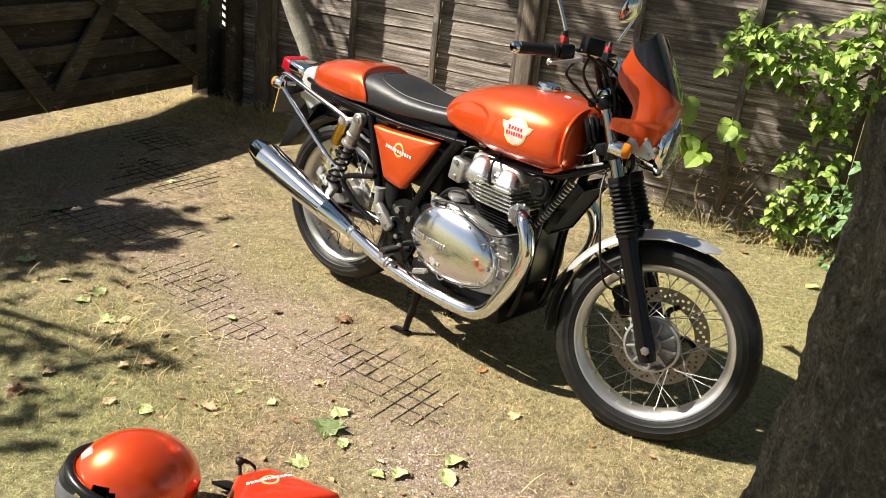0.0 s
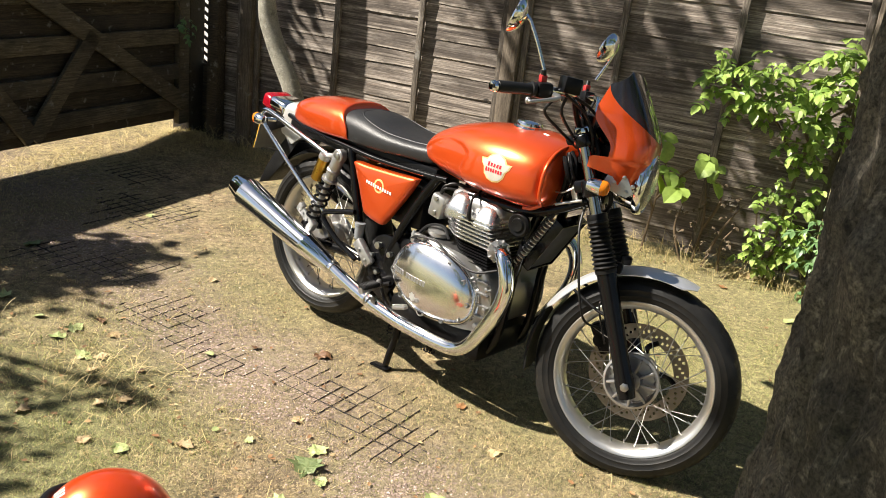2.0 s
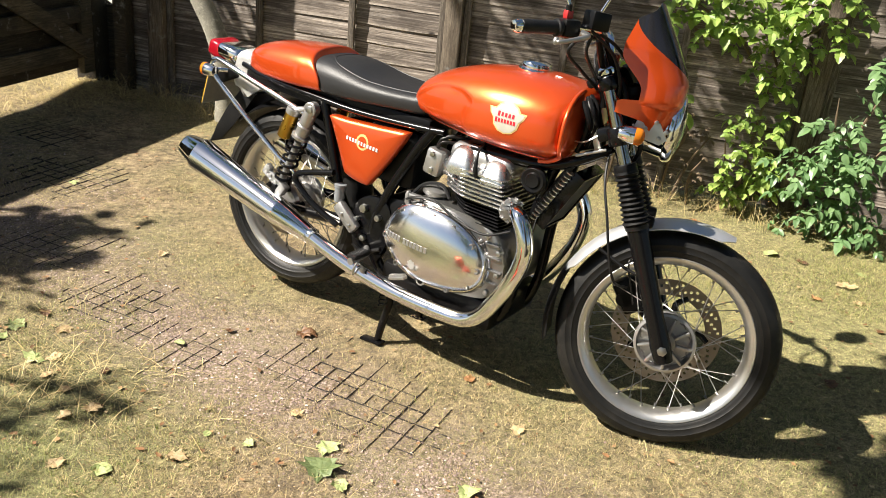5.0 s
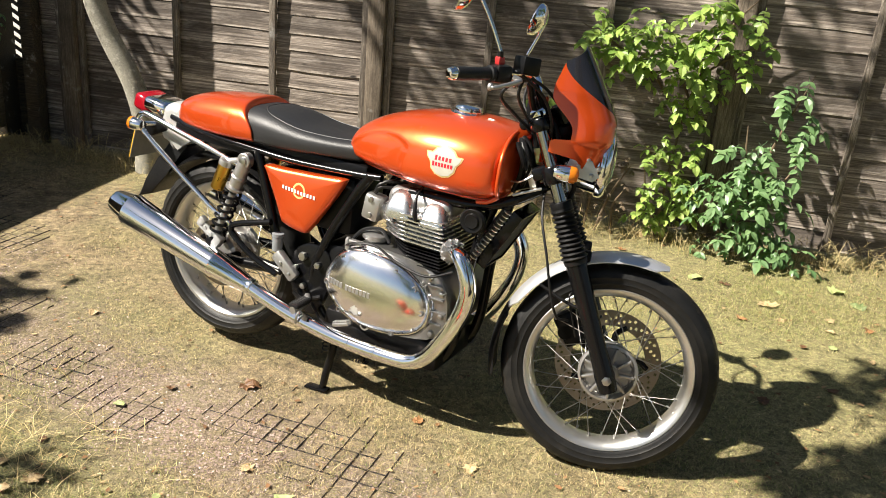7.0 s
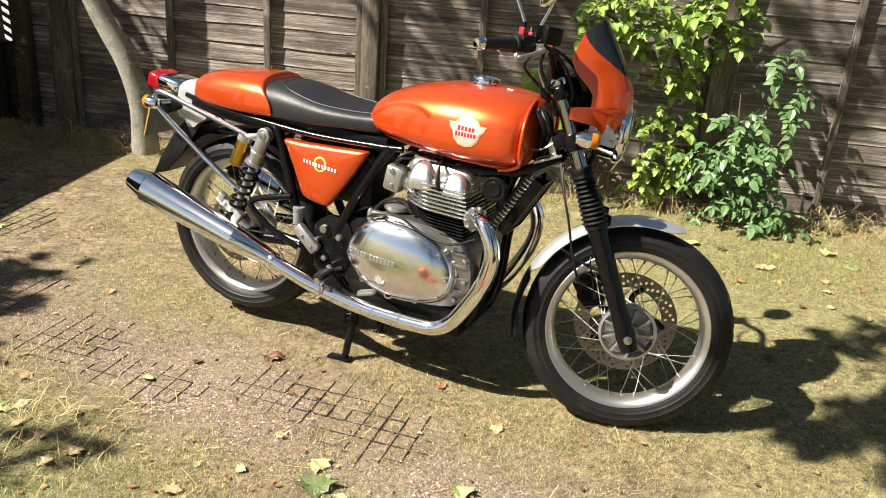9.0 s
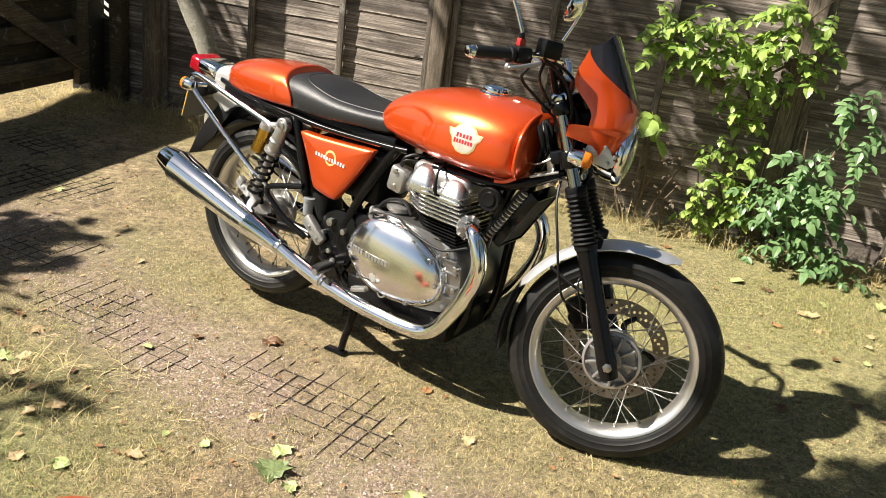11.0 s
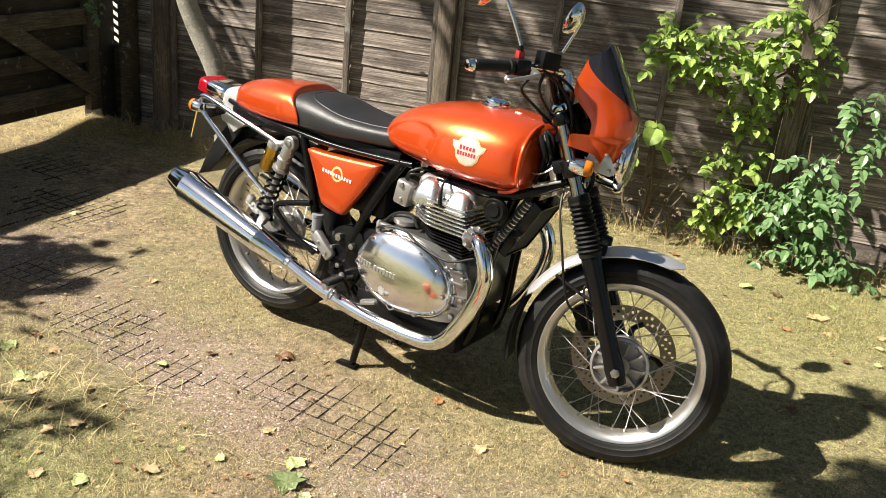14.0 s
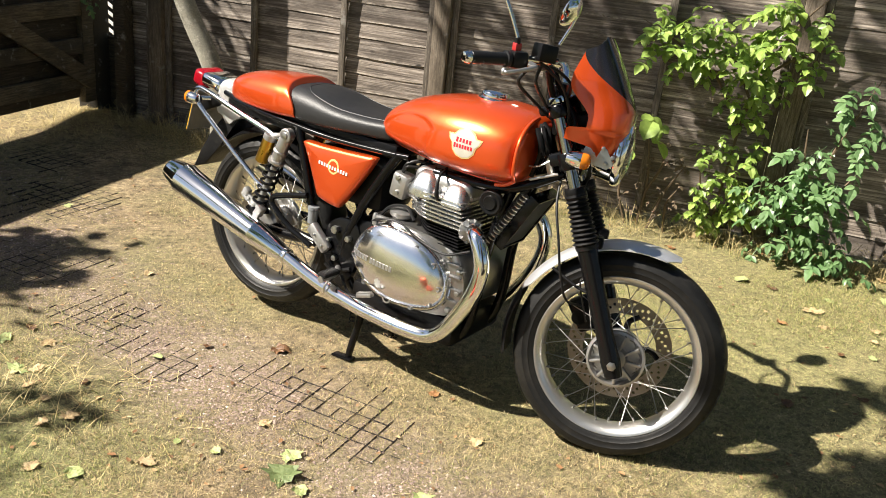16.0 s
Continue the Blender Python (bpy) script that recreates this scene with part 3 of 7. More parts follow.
LIGHT_SPRAYS = [spray_mesh("leaf_spray", "toothed", 3, 0.054, LEAF_LIGHT, s, 0.125) for s in range(5)]
SMALL_SPRAYS = [spray_mesh("leaf_spray", "toothed", 2, 0.042, LEAF_LIGHT, 30 + s, 0.075) for s in range(4)]
ASH_SPRAYS = [spray_mesh("leaf_spray", "ash", 3, 0.056, LEAF_BLUE, 10 + s, 0.15) for s in range(5)]
ASH_SMALL = [spray_mesh("leaf_spray", "ash", 2, 0.044, LEAF_BLUE, 50 + s, 0.085) for s in range(4)]
ROUND_SPRAYS = [spray_mesh("leaf_spray", "round", 1, 0.085, LEAF_LIGHT, 20 + s, 0.06) for s in range(3)]

shrub("yellow-green climbing shrub with lobed leaves against the fence",
      [[(1.68, -0.12, 0.0), (1.70, -0.12, 0.35), (1.74, -0.10, 0.75), (1.86, -0.12, 1.1), (2.02, -0.14, 1.32)],
       [(1.72, -0.10, 0.6), (1.55, -0.13, 0.85), (1.35, -0.14, 0.98), (1.15, -0.14, 1.08)],
       [(1.74, -0.10, 0.75), (1.62, -0.15, 0.95), (1.50, -0.16, 1.06)],
       [(1.74, -0.10, 0.85), (1.95, -0.16, 1.02), (2.12, -0.18, 1.06)],
       [(1.60, -0.13, 0.88), (1.42, -0.15, 0.86), (1.24, -0.15, 0.92)],
       [(1.68, -0.12, 0.05), (1.60, -0.15, 0.25), (1.57, -0.17, 0.40)]],
      [(LIGHT_SPRAYS, 1.20, 1.40, 0.92, 1.14, 14, 0.10), (LIGHT_SPRAYS, 1.38, 1.78, 0.86, 1.14, 34, 0.13), (LIGHT_SPRAYS, 1.70, 2.03, 0.92, 1.30, 40, 0.13),
       (SMALL_SPRAYS, 1.22, 2.02, 0.86, 1.24, 50, 0.13), (SMALL_SPRAYS, 1.62, 1.86, 0.66, 0.90, 36, 0.12), (SMALL_SPRAYS, 1.62, 1.84, 0.46, 0.70, 16, 0.10), (SMALL_SPRAYS, 1.58, 1.82, 0.08, 0.50, 74, 0.12)], TWIG, 3)
shrub("blue-green young ash with pinnate leaves at the fence foot",
      [[(2.05, -0.22, 0.0), (2.10, -0.22, 0.3), (2.18, -0.2, 0.6), (2.30, -0.18, 0.95)],
       [(2.08, -0.22, 0.2), (2.22, -0.25, 0.38), (2.32, -0.24, 0.55)],
       [(2.10, -0.22, 0.3), (2.05, -0.24, 0.52), (2.03, -0.24, 0.68)],
       [(2.05, -0.22, 0.05), (1.95, -0.28, 0.18), (1.90, -0.28, 0.32)],
       [(2.06, -0.22, 0.02), (2.24, -0.3, 0.06), (2.42, -0.32, 0.10)]],
      [(ASH_SPRAYS, 2.0, 2.28, 0.14, 0.54, 40, 0.13), (ASH_SMALL, 1.86, 2.28, 0.06, 0.48, 74, 0.12), (ASH_SPRAYS, 2.0, 2.28, 0.56, 0.78, 14, 0.10), (ASH_SPRAYS, 2.14, 2.34, 0.72, 0.96, 8, 0.09), (ASH_SMALL, 2.2, 2.46, 0.04, 0.16, 12, 0.1)], TWIG, 5)
shrub("small round-leaved green sapling beside the fence",
      [[(1.02, -0.16, 0.0), (1.05, -0.17, 0.32), (1.08, -0.18, 0.68)], [(1.05, -0.17, 0.32), (1.2, -0.2, 0.52), (1.34, -0.2, 0.58)], [(1.05, -0.17, 0.25), (0.97, -0.2, 0.42), (0.94, -0.2, 0.54)]],
      [(ROUND_SPRAYS, 0.92, 1.38, 0.40, 0.72, 15, 0.09)], TWIG, 8)


DRY_SPRAYS = [spray_mesh("leaf_spray", "toothed", 2, 0.022, TWIG, 70 + s, 0.05) for s in range(3)]
shrub("dead brown weed stalks standing at the fence foot",
      [[(1.30, -0.14, 0.0), (1.32, -0.15, 0.25), (1.28, -0.15, 0.52)], [(1.36, -0.16, 0.0), (1.42, -0.17, 0.22), (1.50, -0.17, 0.38)], [(1.24, -0.15, 0.0), (1.18, -0.16, 0.18), (1.20, -0.17, 0.34)],
       [(1.32, -0.15, 0.2), (1.38, -0.15, 0.36), (1.36, -0.15, 0.48)], [(1.45, -0.18, 0.0), (1.44, -0.2, 0.16), (1.48, -0.2, 0.25)]],
      [(DRY_SPRAYS, 1.16, 1.5, 0.06, 0.48, 34, 0.06)], TWIG, 12)


def ivy_sprig(x, z):
    """A dark sprig that hangs over the gate's end."""
    rnd = random.Random(6)
    e = new("ivy_sprig")
    e.matrix_world = GATE @ Matrix.Translation((x, 0.03, z))
    tagged(e, "small dark green ivy sprig hanging on the gate", "ivy")
    bm = bmesh.new()
    tube(bm, [(0.02, -0.02, 0.22), (0.0, 0.03, 0.1), (0.01, 0.04, 0.0)], [0.004, 0.003, 0.002], 6)
    part("stem", bm, TWIG, e)
    for i in range(7):
        ob = new("leaf_spray", ASH_SMALL[i % 4])
        ob.parent = e
        ob.matrix_basis = Matrix.Translation((rnd.uniform(-0.03, 0.03), 0.04, rnd.uniform(0.0, 0.16))) @ Euler((rnd.uniform(-1.2, -0.4), rnd.uniform(-0.4, 0.4), rnd.uniform(-1.2, 1.2))).to_matrix().to_4x4() @ Matrix.Scale(0.8, 4)


ivy_sprig(0.20, 0.70)


def crown_mesh(name, centres, number, size, material, seed):
    """Leaves in ragged clumps about the centres (x, y, z, radius)."""
    rnd = random.Random(seed)
    vs, fs = [], []
    for i in range(number):
        x, y, z, r = centres[i % len(centres)]
        d = Vector((rnd.gauss(0, 1), rnd.gauss(0, 1), rnd.gauss(0, 0.7))) * r * 0.5
        m = Matrix.Translation((x + d.x, y + d.y, z + d.z)) @ Euler([rnd.uniform(0, 6.3) for _ in range(3)]).to_matrix().to_4x4()
        add_leaf(vs, fs, m, size * rnd.uniform(0.7, 1.3), "ash" if i % 3 else "round")
    return mesh_from(name, vs, fs, material)


def big_tree():
    """The old tree at the edge of the lawn."""
    e = new("old_tree")
    e.matrix_world = Matrix.Translation((0.65, 0.35, 0))
    tagged(e, "old tree with a thick rough flaring trunk", "tree")
    bm = bmesh.new()
    rings, seg = [], 300
    levels = [-0.1 + 0.04 * i for i in range(24)] + [0.86 + 0.008 * i for i in range(100)] + [1.66 + 0.05 * i for i in range(34)]
    for z in levels:
        r = 0.365 + min(0.38, 0.9 * math.exp(-max(z, 0) / 0.32))
        ring = []
        for s in range(seg):
            a = 2 * math.pi * s / seg
            c, q = math.cos(a), math.sin(a)
            d = 1 + 0.06 * math.sin(3 * a + 0.5) * math.exp(-max(z, 0) / 0.6)
            n = noise.noise((c * 2.2, q * 2.2, z * 1.6)) * 0.010 + noise.noise((c * 9, q * 9, z * 6)) * 0.005 + noise.noise((c * 26, q * 26, z * 20)) * 0.009 + noise.noise((c * 60, q * 60, z * 70)) * 0.004
            ring.append(bm.verts.new((c * (r * d + n), q * (r * d + n), z)))
        rings.append(ring)
    join_rings(bm, rings)
    part("trunk", bm, BARK, e, smooth=80)
    bm = bmesh.new()
    for a, b, c in (((0.06, 0, 3.1), (-0.5, 0.5, 3.9), (-1.5, 1.0, 4.3)), ((0.06, 0, 3.1), (0.8, 0.7, 4.2), (1.6, 1.6, 4.7)), ((0.06, 0, 3.1), (0.1, -0.7, 4.1), (-0.2, -1.6, 4.8))):
        tube(bm, [a, b, c], [0.16, 0.09, 0.03], 8)
    part("limb", bm, BARK, e)
    clumps = [(-2.1, 1.36, 3.6, 0.36), (-1.4, 1.6, 4.0, 0.6), (-1.3, 0.8, 3.9, 0.6), (0.4, 1.0, 4.4, 0.9), (1.4, 1.8, 4.6, 0.9), (-0.1, -0.8, 4.7, 0.9), (-2.38, 1.46, 3.6, 0.20), (-1.70, 1.60, 3.6, 0.22), (-2.5, 0.0, 3.6, 0.42), (-2.3, 0.15, 3.4, 0.4), (-2.1, -0.1, 3.2, 0.4), (-1.9, 0.2, 3.0, 0.4)]
    me = crown_mesh("crown", clumps, 2300, 0.10, LEAF_DARK, 4)
    ob = new("crown", me)
    ob.parent = e
    sprigs = [(-2.23, 2.14, 3.6, 0.10), (-1.95, 2.22, 3.6, 0.14), (-2.50, 1.70, 3.6, 0.15), (-2.20, 1.72, 3.6, 0.15), (-2.72, 1.62, 3.6, 0.12)]
    bm = bmesh.new()
    for x, y, z, r in sprigs:
        tube(bm, [(-1.5, 1.0, 4.3), ((x - 1.5) / 2, (y + 1.0) / 2, 4.1), (x, y, z)], [0.02, 0.012, 0.004], 6)
    part("limb", bm, BARK, e)
    ob = new("crown", crown_mesh("crown", sprigs, 300, 0.09, LEAF_DARK, 44))
    ob.parent = e


big_tree()


def slim_tree():
    """The slim pale trunk before the fence by the gate."""
    e = new("slim_tree")
    base = FENCE @ Vector((-1.24, -0.25, 0))
    e.matrix_world = Matrix.Translation(base)
    tagged(e, "slim pale grey tree trunk bending before the fence", "tree")
    f = Vector((0.917, -0.399, 0))
    bm = bmesh.new()
    line = [Vector((0, 0, -0.1)) + f * 0.02, Vector((0, 0, 0.25)) + f * 0.01, Vector((0, 0, 0.50)) - f * 0.06, Vector((0, 0, 0.72)) - f * 0.18, Vector((0, 0, 0.93)) - f * 0.27, Vector((0, 0, 1.15)) - f * 0.29, Vector((0, 0, 1.6)) - f * 0.30, Vector((0, 0, 2.6)) - f * 0.4, Vector((0, 0, 4.2)) - f * 0.7]
    tube(bm, line, [0.085, 0.066, 0.06, 0.058, 0.06, 0.052, 0.05, 0.04, 0.02], 16)
    part("trunk", bm, SMOOTH_BARK, e, smooth=80)
    bm = bmesh.new()
    p = line[4]
    tube(bm, [p, p - f * 0.045 + Vector((0, 0, 0.012)), p - f * 0.062 + Vector((0, 0, 0.018))], [0.028, 0.022, 0.012], 10)
    part("branch_stub", bm, SMOOTH_BARK, e)
    bm = bmesh.new()
    tube(bm, [line[-2], line[-2] + Vector((-0.9, -0.2, 0.9)), line[-2] + Vector((-1.9, -0.3, 1.4))], [0.03, 0.02, 0.01], 8)
    tube(bm, [line[-2], line[-2] + Vector((0.3, -0.6, 1.0))], [0.03, 0.01], 8)
    tube(bm, [line[-2], line[-2] + Vector((-0.1, -0.7, 0.4)), line[-2] + Vector((-0.1, -1.0, 0.6))], [0.03, 0.015, 0.008], 8)
    part("limb", bm, SMOOTH_BARK, e)
    clumps = [(-0.9, -0.7, 4.2, 0.4), (-0.7, -0.6, 3.8, 0.4), (-0.3, -1.0, 3.9, 0.3)]
    ob = new("crown", crown_mesh("crown", clumps, 250, 0.09, LEAF_DARK, 9))
    ob.parent = e
    low = [(-0.62, -0.90, 3.10, 0.2), (-0.45, -0.97, 3.22, 0.2), (-0.25, -1.05, 3.10, 0.2), (0.0, -1.15, 3.12, 0.2)]
    ob = new("crown", crown_mesh("crown", low, 300, 0.09, LEAF_DARK, 29))
    ob.parent = e
    boughs = [(-1.88, -0.47, 4.4, 0.28), (-1.5, -0.66, 4.2, 0.36), (-1.15, -0.80, 4.2, 0.36), (-0.80, -0.95, 4.15, 0.32), (0.30, -1.48, 4.1, 0.40), (0.75, -1.68, 4.2, 0.42), (1.25, -1.88, 4.2, 0.42)]
    bm = bmesh.new()
    for x, y, z, r in boughs:
        tube(bm, [line[-2], line[-2] * 0.5 + Vector((x, y, z + 0.3)) * 0.5, Vector((x, y, z))], [0.02, 0.012, 0.006], 6)
    part("limb", bm, SMOOTH_BARK, e)
    hanging = [(-2.25, 0.26, 2.5, 0.26), (-1.95, 0.28, 2.5, 0.28), (-1.70, 0.32, 2.5, 0.24)]
    bm = bmesh.new()
    tube(bm, [line[-2], (-1.2, 0.2, 2.9), (-2.2, 0.26, 2.6)], [0.02, 0.014, 0.006], 6)
    part("limb", bm, SMOOTH_BARK, e)
    ob = new("crown", crown_mesh("crown", hanging, 400, 0.09, LEAF_DARK, 39))
    ob.parent = e
    ob = new("crown", crown_mesh("crown", boughs, 540, 0.10, LEAF_DARK, 19))
    ob.parent = e


slim_tree()


def far_tree(x, y, h, r, seed):
    """Trees out of the lawn, which shade it and stand in the reflections."""
    rnd = random.Random(seed)
    e = new("garden_tree")
    e.matrix_world = Matrix.Translation((x, y, 0))
    tagged(e, "leafy green garden tree beyond the lawn", "tree", "garden trees")
    bm = bmesh.new()
    tube(bm, [(0, 0, -0.1), (0.1, 0, h * 0.4), (0, 0.1, h * 0.75)], [0.18, 0.13, 0.05], 10)
    part("trunk", bm, BARK, e)
    bm = bmesh.new()
    cl = []
    for i in range(9):
        a = rnd.uniform(0, 6.3)
        d = rnd.uniform(0.3, 1.0) * r
        p = (d * math.cos(a), d * math.sin(a), h * rnd.uniform(0.5, 1.0))
        cl.append((*p, r * 0.42))
        tube(bm, [(0.05, 0.05, h * 0.45), p], [0.06, 0.015], 6)
    part("limb", bm, BARK, e)
    ob = new("crown", crown_mesh("crown", cl, 2600, 0.15, LEAF_DARK, seed))
    ob.parent = e


for t in ((-8.2, 8.6, 5.2, 1.5, 11), (4.6, -2.2, 6.0, 2.4, 13), (-3.4, -4.2, 6.0, 2.4, 14), (1.2, -6.0, 6.0, 2.6, 15), (6.2, 1.8, 5.0, 2.0, 16), (-1.5, 9.6, 5.5, 2.2, 17), (3.6, 8.2, 5.5, 2.2, 18)):
    far_tree(*t)


def leaning_tree():
    """A low tree across the track, whose boughs shade the edge of the lawn."""
    e = new("garden_tree")
    e.matrix_world = Matrix.Translation((-5.0, 2.8, 0))
    tagged(e, "low spreading garden tree beyond the track", "tree", "garden trees")
    bm = bmesh.new()
    tube(bm, [(0, 0, -0.1), (0.1, 0, 1.2), (0.3, 0.1, 2.1)], [0.16, 0.12, 0.07], 10)
    part("trunk", bm, BARK, e)
    clumps = [(0.80, 0.50, 2.6, 0.28), (0.95, 0.22, 2.6, 0.26), (1.10, 0.74, 2.6, 0.20), (1.20, -0.55, 2.6, 0.17), (1.44, -0.52, 2.6, 0.14), (1.64, -0.47, 2.6, 0.10), (0.4, 0.2, 2.7, 0.5), (-0.3, -0.3, 3.0, 0.7)]
    bm = bmesh.new()
    for x, y, z, r in clumps:
        tube(bm, [(0.25, 0.1, 1.9), ((x + 0.3) / 2, y / 2, z - 0.2), (x, y, z)], [0.05, 0.03, 0.01], 6)
    part("limb", bm, BARK, e)
    me = crown_mesh("crown", clumps[:3] + clumps[6:], 800, 0.10, LEAF_DARK, 21)
    ob = new("crown", me)
    ob.parent = e
    ob = new("crown", crown_mesh("crown", [(1.36, -0.92, 2.6, 0.22), (1.16, -0.98, 2.6, 0.2)], 130, 0.06, LEAF_DARK, 24))
    ob.parent = e
    ob = new("crown", crown_mesh("crown", [(1.14, 0.50, 2.6, 0.17)], 120, 0.09, LEAF_DARK, 23))
    ob.parent = e
    ob = new("crown", crown_mesh("crown", clumps[3:6], 130, 0.06, LEAF_DARK, 22))
    ob.parent = e


leaning_tree()

# ---- motorcycle: x forward from the rear axle, y to its left, z up from the tyre's foot ----
BIKE = Matrix(((0.7819, 0.6211, 0.0537, -0.4164), (-0.6226, 0.7823, 0.0178, 3.3142), (-0.0310, -0.0473, 0.9984, 0.0379), (0, 0, 0, 1)))
STEER_FOOT, STEER_AXIS = Vector((1.363, 0, 0.300)), Vector((-0.4067, 0, 0.9135))
STEER = Matrix.Translation(STEER_FOOT) @ Matrix.Rotation(radians(17.8), 4, STEER_AXIS) @ Matrix.Translation(-STEER_FOOT)
TO_Y = Matrix.Rotation(radians(-90), 4, "X")      # local z becomes y
MIRROR_Y = Matrix.Diagonal((1, -1, 1, 1))

bike = new("motorcycle")
bike.matrix_world = BIKE
tagged(bike, "orange and chrome retro motorcycle standing on its centre stand", "motorcycle")


def steered(ob):
    ob.matrix_basis = STEER
    return ob


def both(line):
    return line, [(x, -y, z) for x, y, z in line]


# wheels
def spoke_mesh(side, lean, r0, r1, y0, y1):
    bm = bmesh.new()
    a = (r0 * math.sin(lean), side * y0, r0 * math.cos(lean))
    b = (0, side * y1, r1)
    tube(bm, [a, b], 0.0014, 6, 1)
    tube(bm, [(0, side * y1, r1 - 0.012), (0, side * y1 * 0.9, r1 + 0.004)], 0.0034, 6, 1)
    me = bpy.data.meshes.new("spoke")
    bm.to_mesh(me)
    bm.free()
    me.shade_smooth()
    me.materials.append(STEEL)
    return me


def build_wheel(name, place, half, tyre_half, matrix, label):
    bm = bmesh.new()
    h = half
    lathe(bm, [(0.2505, h), (0.2475, h + 0.003), (0.240, h + 0.002), (0.228, h * 0.78), (0.221, h * 0.35), (0.221, -h * 0.35), (0.228, -h * 0.78), (0.240, -h - 0.002),
               (0.2475, -h - 0.003), (0.2505, -h), (0.242, -h * 0.85), (0.234, 0), (0.242, h * 0.85)], TO_Y, 96, True)
    wheel = part(name, bm, RIM, bike, label, 35)
    wheel.matrix_basis = matrix @ Matrix.Translation(place)
    bm = bmesh.new()
    w = tyre_half
    prof = [(0.240, h * 0.86), (0.252, h + 0.003), (0.258, w * 0.92), (0.266, w * 0.965), (0.2668, w * 0.98), (0.2682, w * 0.97), (0.284, w), (0.2848, w * 1.01), (0.286, w * 0.995), (0.297, w * 0.95), (0.310, w * 0.76), (0.318, w * 0.42), (0.3205, 0.0)]
    crown = len(prof) - 1
    prof = prof + [(r, -y) for r, y in prof[-2::-1]] + [(0.236, 0)]
    seg = 160
    rings = []
    for i, (r, y) in enumerate(prof):
        ring = []
        for s in range(seg):
            cut = 0.0
            if i in (crown - 2, crown + 2) and s % 8 < 1:
                cut = 0.005
            if i in (crown - 1, crown + 1) and (s + 3) % 8 < 1:
                cut = 0.005
            a = 2 * math.pi * s / seg
            ring.append(bm.verts.new(((r - cut) * math.cos(a), y, (r - cut) * math.sin(a))))
        rings.append(ring)
    rings.append(rings[0])
    join_rings(bm, rings, False)
    part("tyre", bm, TYRE, wheel, "black treaded rubber tyre", 35)
    kinds = [spoke_mesh(s, l, 0.068, 0.222, 0.036, 0.012) for s in (-1, 1) for l in (-1.05, 1.05)]
    for i in range(36):
        ob = new("spoke", kinds[(i % 2) * 2 + (i // 2) % 2])
        ob.parent = wheel
        ob.matrix_basis = Matrix.Rotation(2 * math.pi * (i + 0.3) / 36, 4, "Y")
    return wheel


def perforated_disc(parent, y, r0, r1, holes):
    bm = bmesh.new()
    seg, bands = 120, 6
    grid = [[bm.verts.new((r * math.cos(2 * math.pi * s / seg), y, r * math.sin(2 * math.pi * s / seg))) for s in range(seg)] for r in (r0 + (r1 - r0) * b / bands for b in range(bands + 1))]
    for b in range(bands):
        for s in range(seg):
            if holes and b in (1, 2, 3, 4) and (s + (b * 2)) % 6 == 0:
                continue
            bm.faces.new((grid[b][s], grid[b][(s + 1) % seg], grid[b + 1][(s + 1) % seg], grid[b + 1][s]))
    bmesh.ops.solidify(bm, geom=list(bm.faces), thickness=0.005)
    d = part("brake_disc", bm, DISC, parent, "drilled bronze-grey brake disc")
    for i in range(5):
        m = Matrix.Rotation(2 * math.pi * i / 5, 4, "Y")
        bm = bmesh.new()
        tube(bm, [m @ Vector((0.045, y, 0)), m @ Vector((0.085, y, 0.02)), m @ Vector((r0 + 0.008, y, 0.0))], [0.012, 0.009, 0.008], 8)
        part("carrier_arm", bm, BLACK, parent)
    return d


front = build_wheel("front_wheel", (1.404, 0.005, 0.322), 0.041, 0.050, STEER, "silver alloy wire-spoked front wheel rim")
bm = bmesh.new()
lathe(bm, [(0.018, -0.062), (0.030, -0.060), (0.034, -0.036), (0.074, -0.034), (0.080, -0.060), (0.087, -0.058), (0.088, -0.046), (0.080, -0.030), (0.045, -0.02), (0.042, 0.03), (0.07, 0.036), (0.07, 0.05), (0.02, 0.055)], TO_Y, 48)
hub = part("hub", bm, CAST, front, "ribbed cast alloy hub cover")
for i in range(9):
    bm = bmesh.new()
    block(bm, (0.046, 0.016, 0.008), Matrix.Rotation(2 * math.pi * i / 9, 4, "Y") @ Matrix.Translation((0.054, -0.053, 0)), 0.002)
    part("rib", bm, CAST, front)
perforated_disc(front, 0.062, 0.112, 0.160, True)

rear = build_wheel("rear_wheel", (0, 0, 0.318), 0.046, 0.064, Matrix(), "silver alloy wire-spoked rear wheel rim")
bm = bmesh.new()
lathe(bm, [(0.02, -0.075), (0.045, -0.07), (0.06, -0.05), (0.075, -0.045), (0.075, -0.032), (0.05, -0.028), (0.05, 0.03), (0.08, 0.034), (0.08, 0.05), (0.02, 0.06)], TO_Y, 40)
part("hub", bm, CAST, rear)
perforated_disc(rear, -0.078, 0.075, 0.12, True)

# front fork, in straight-ahead coordinates
FORK = Vector((-0.426, 0, 0.905))


def fork_at(z):
    return 1.399 - 0.471 * (z - 0.314)


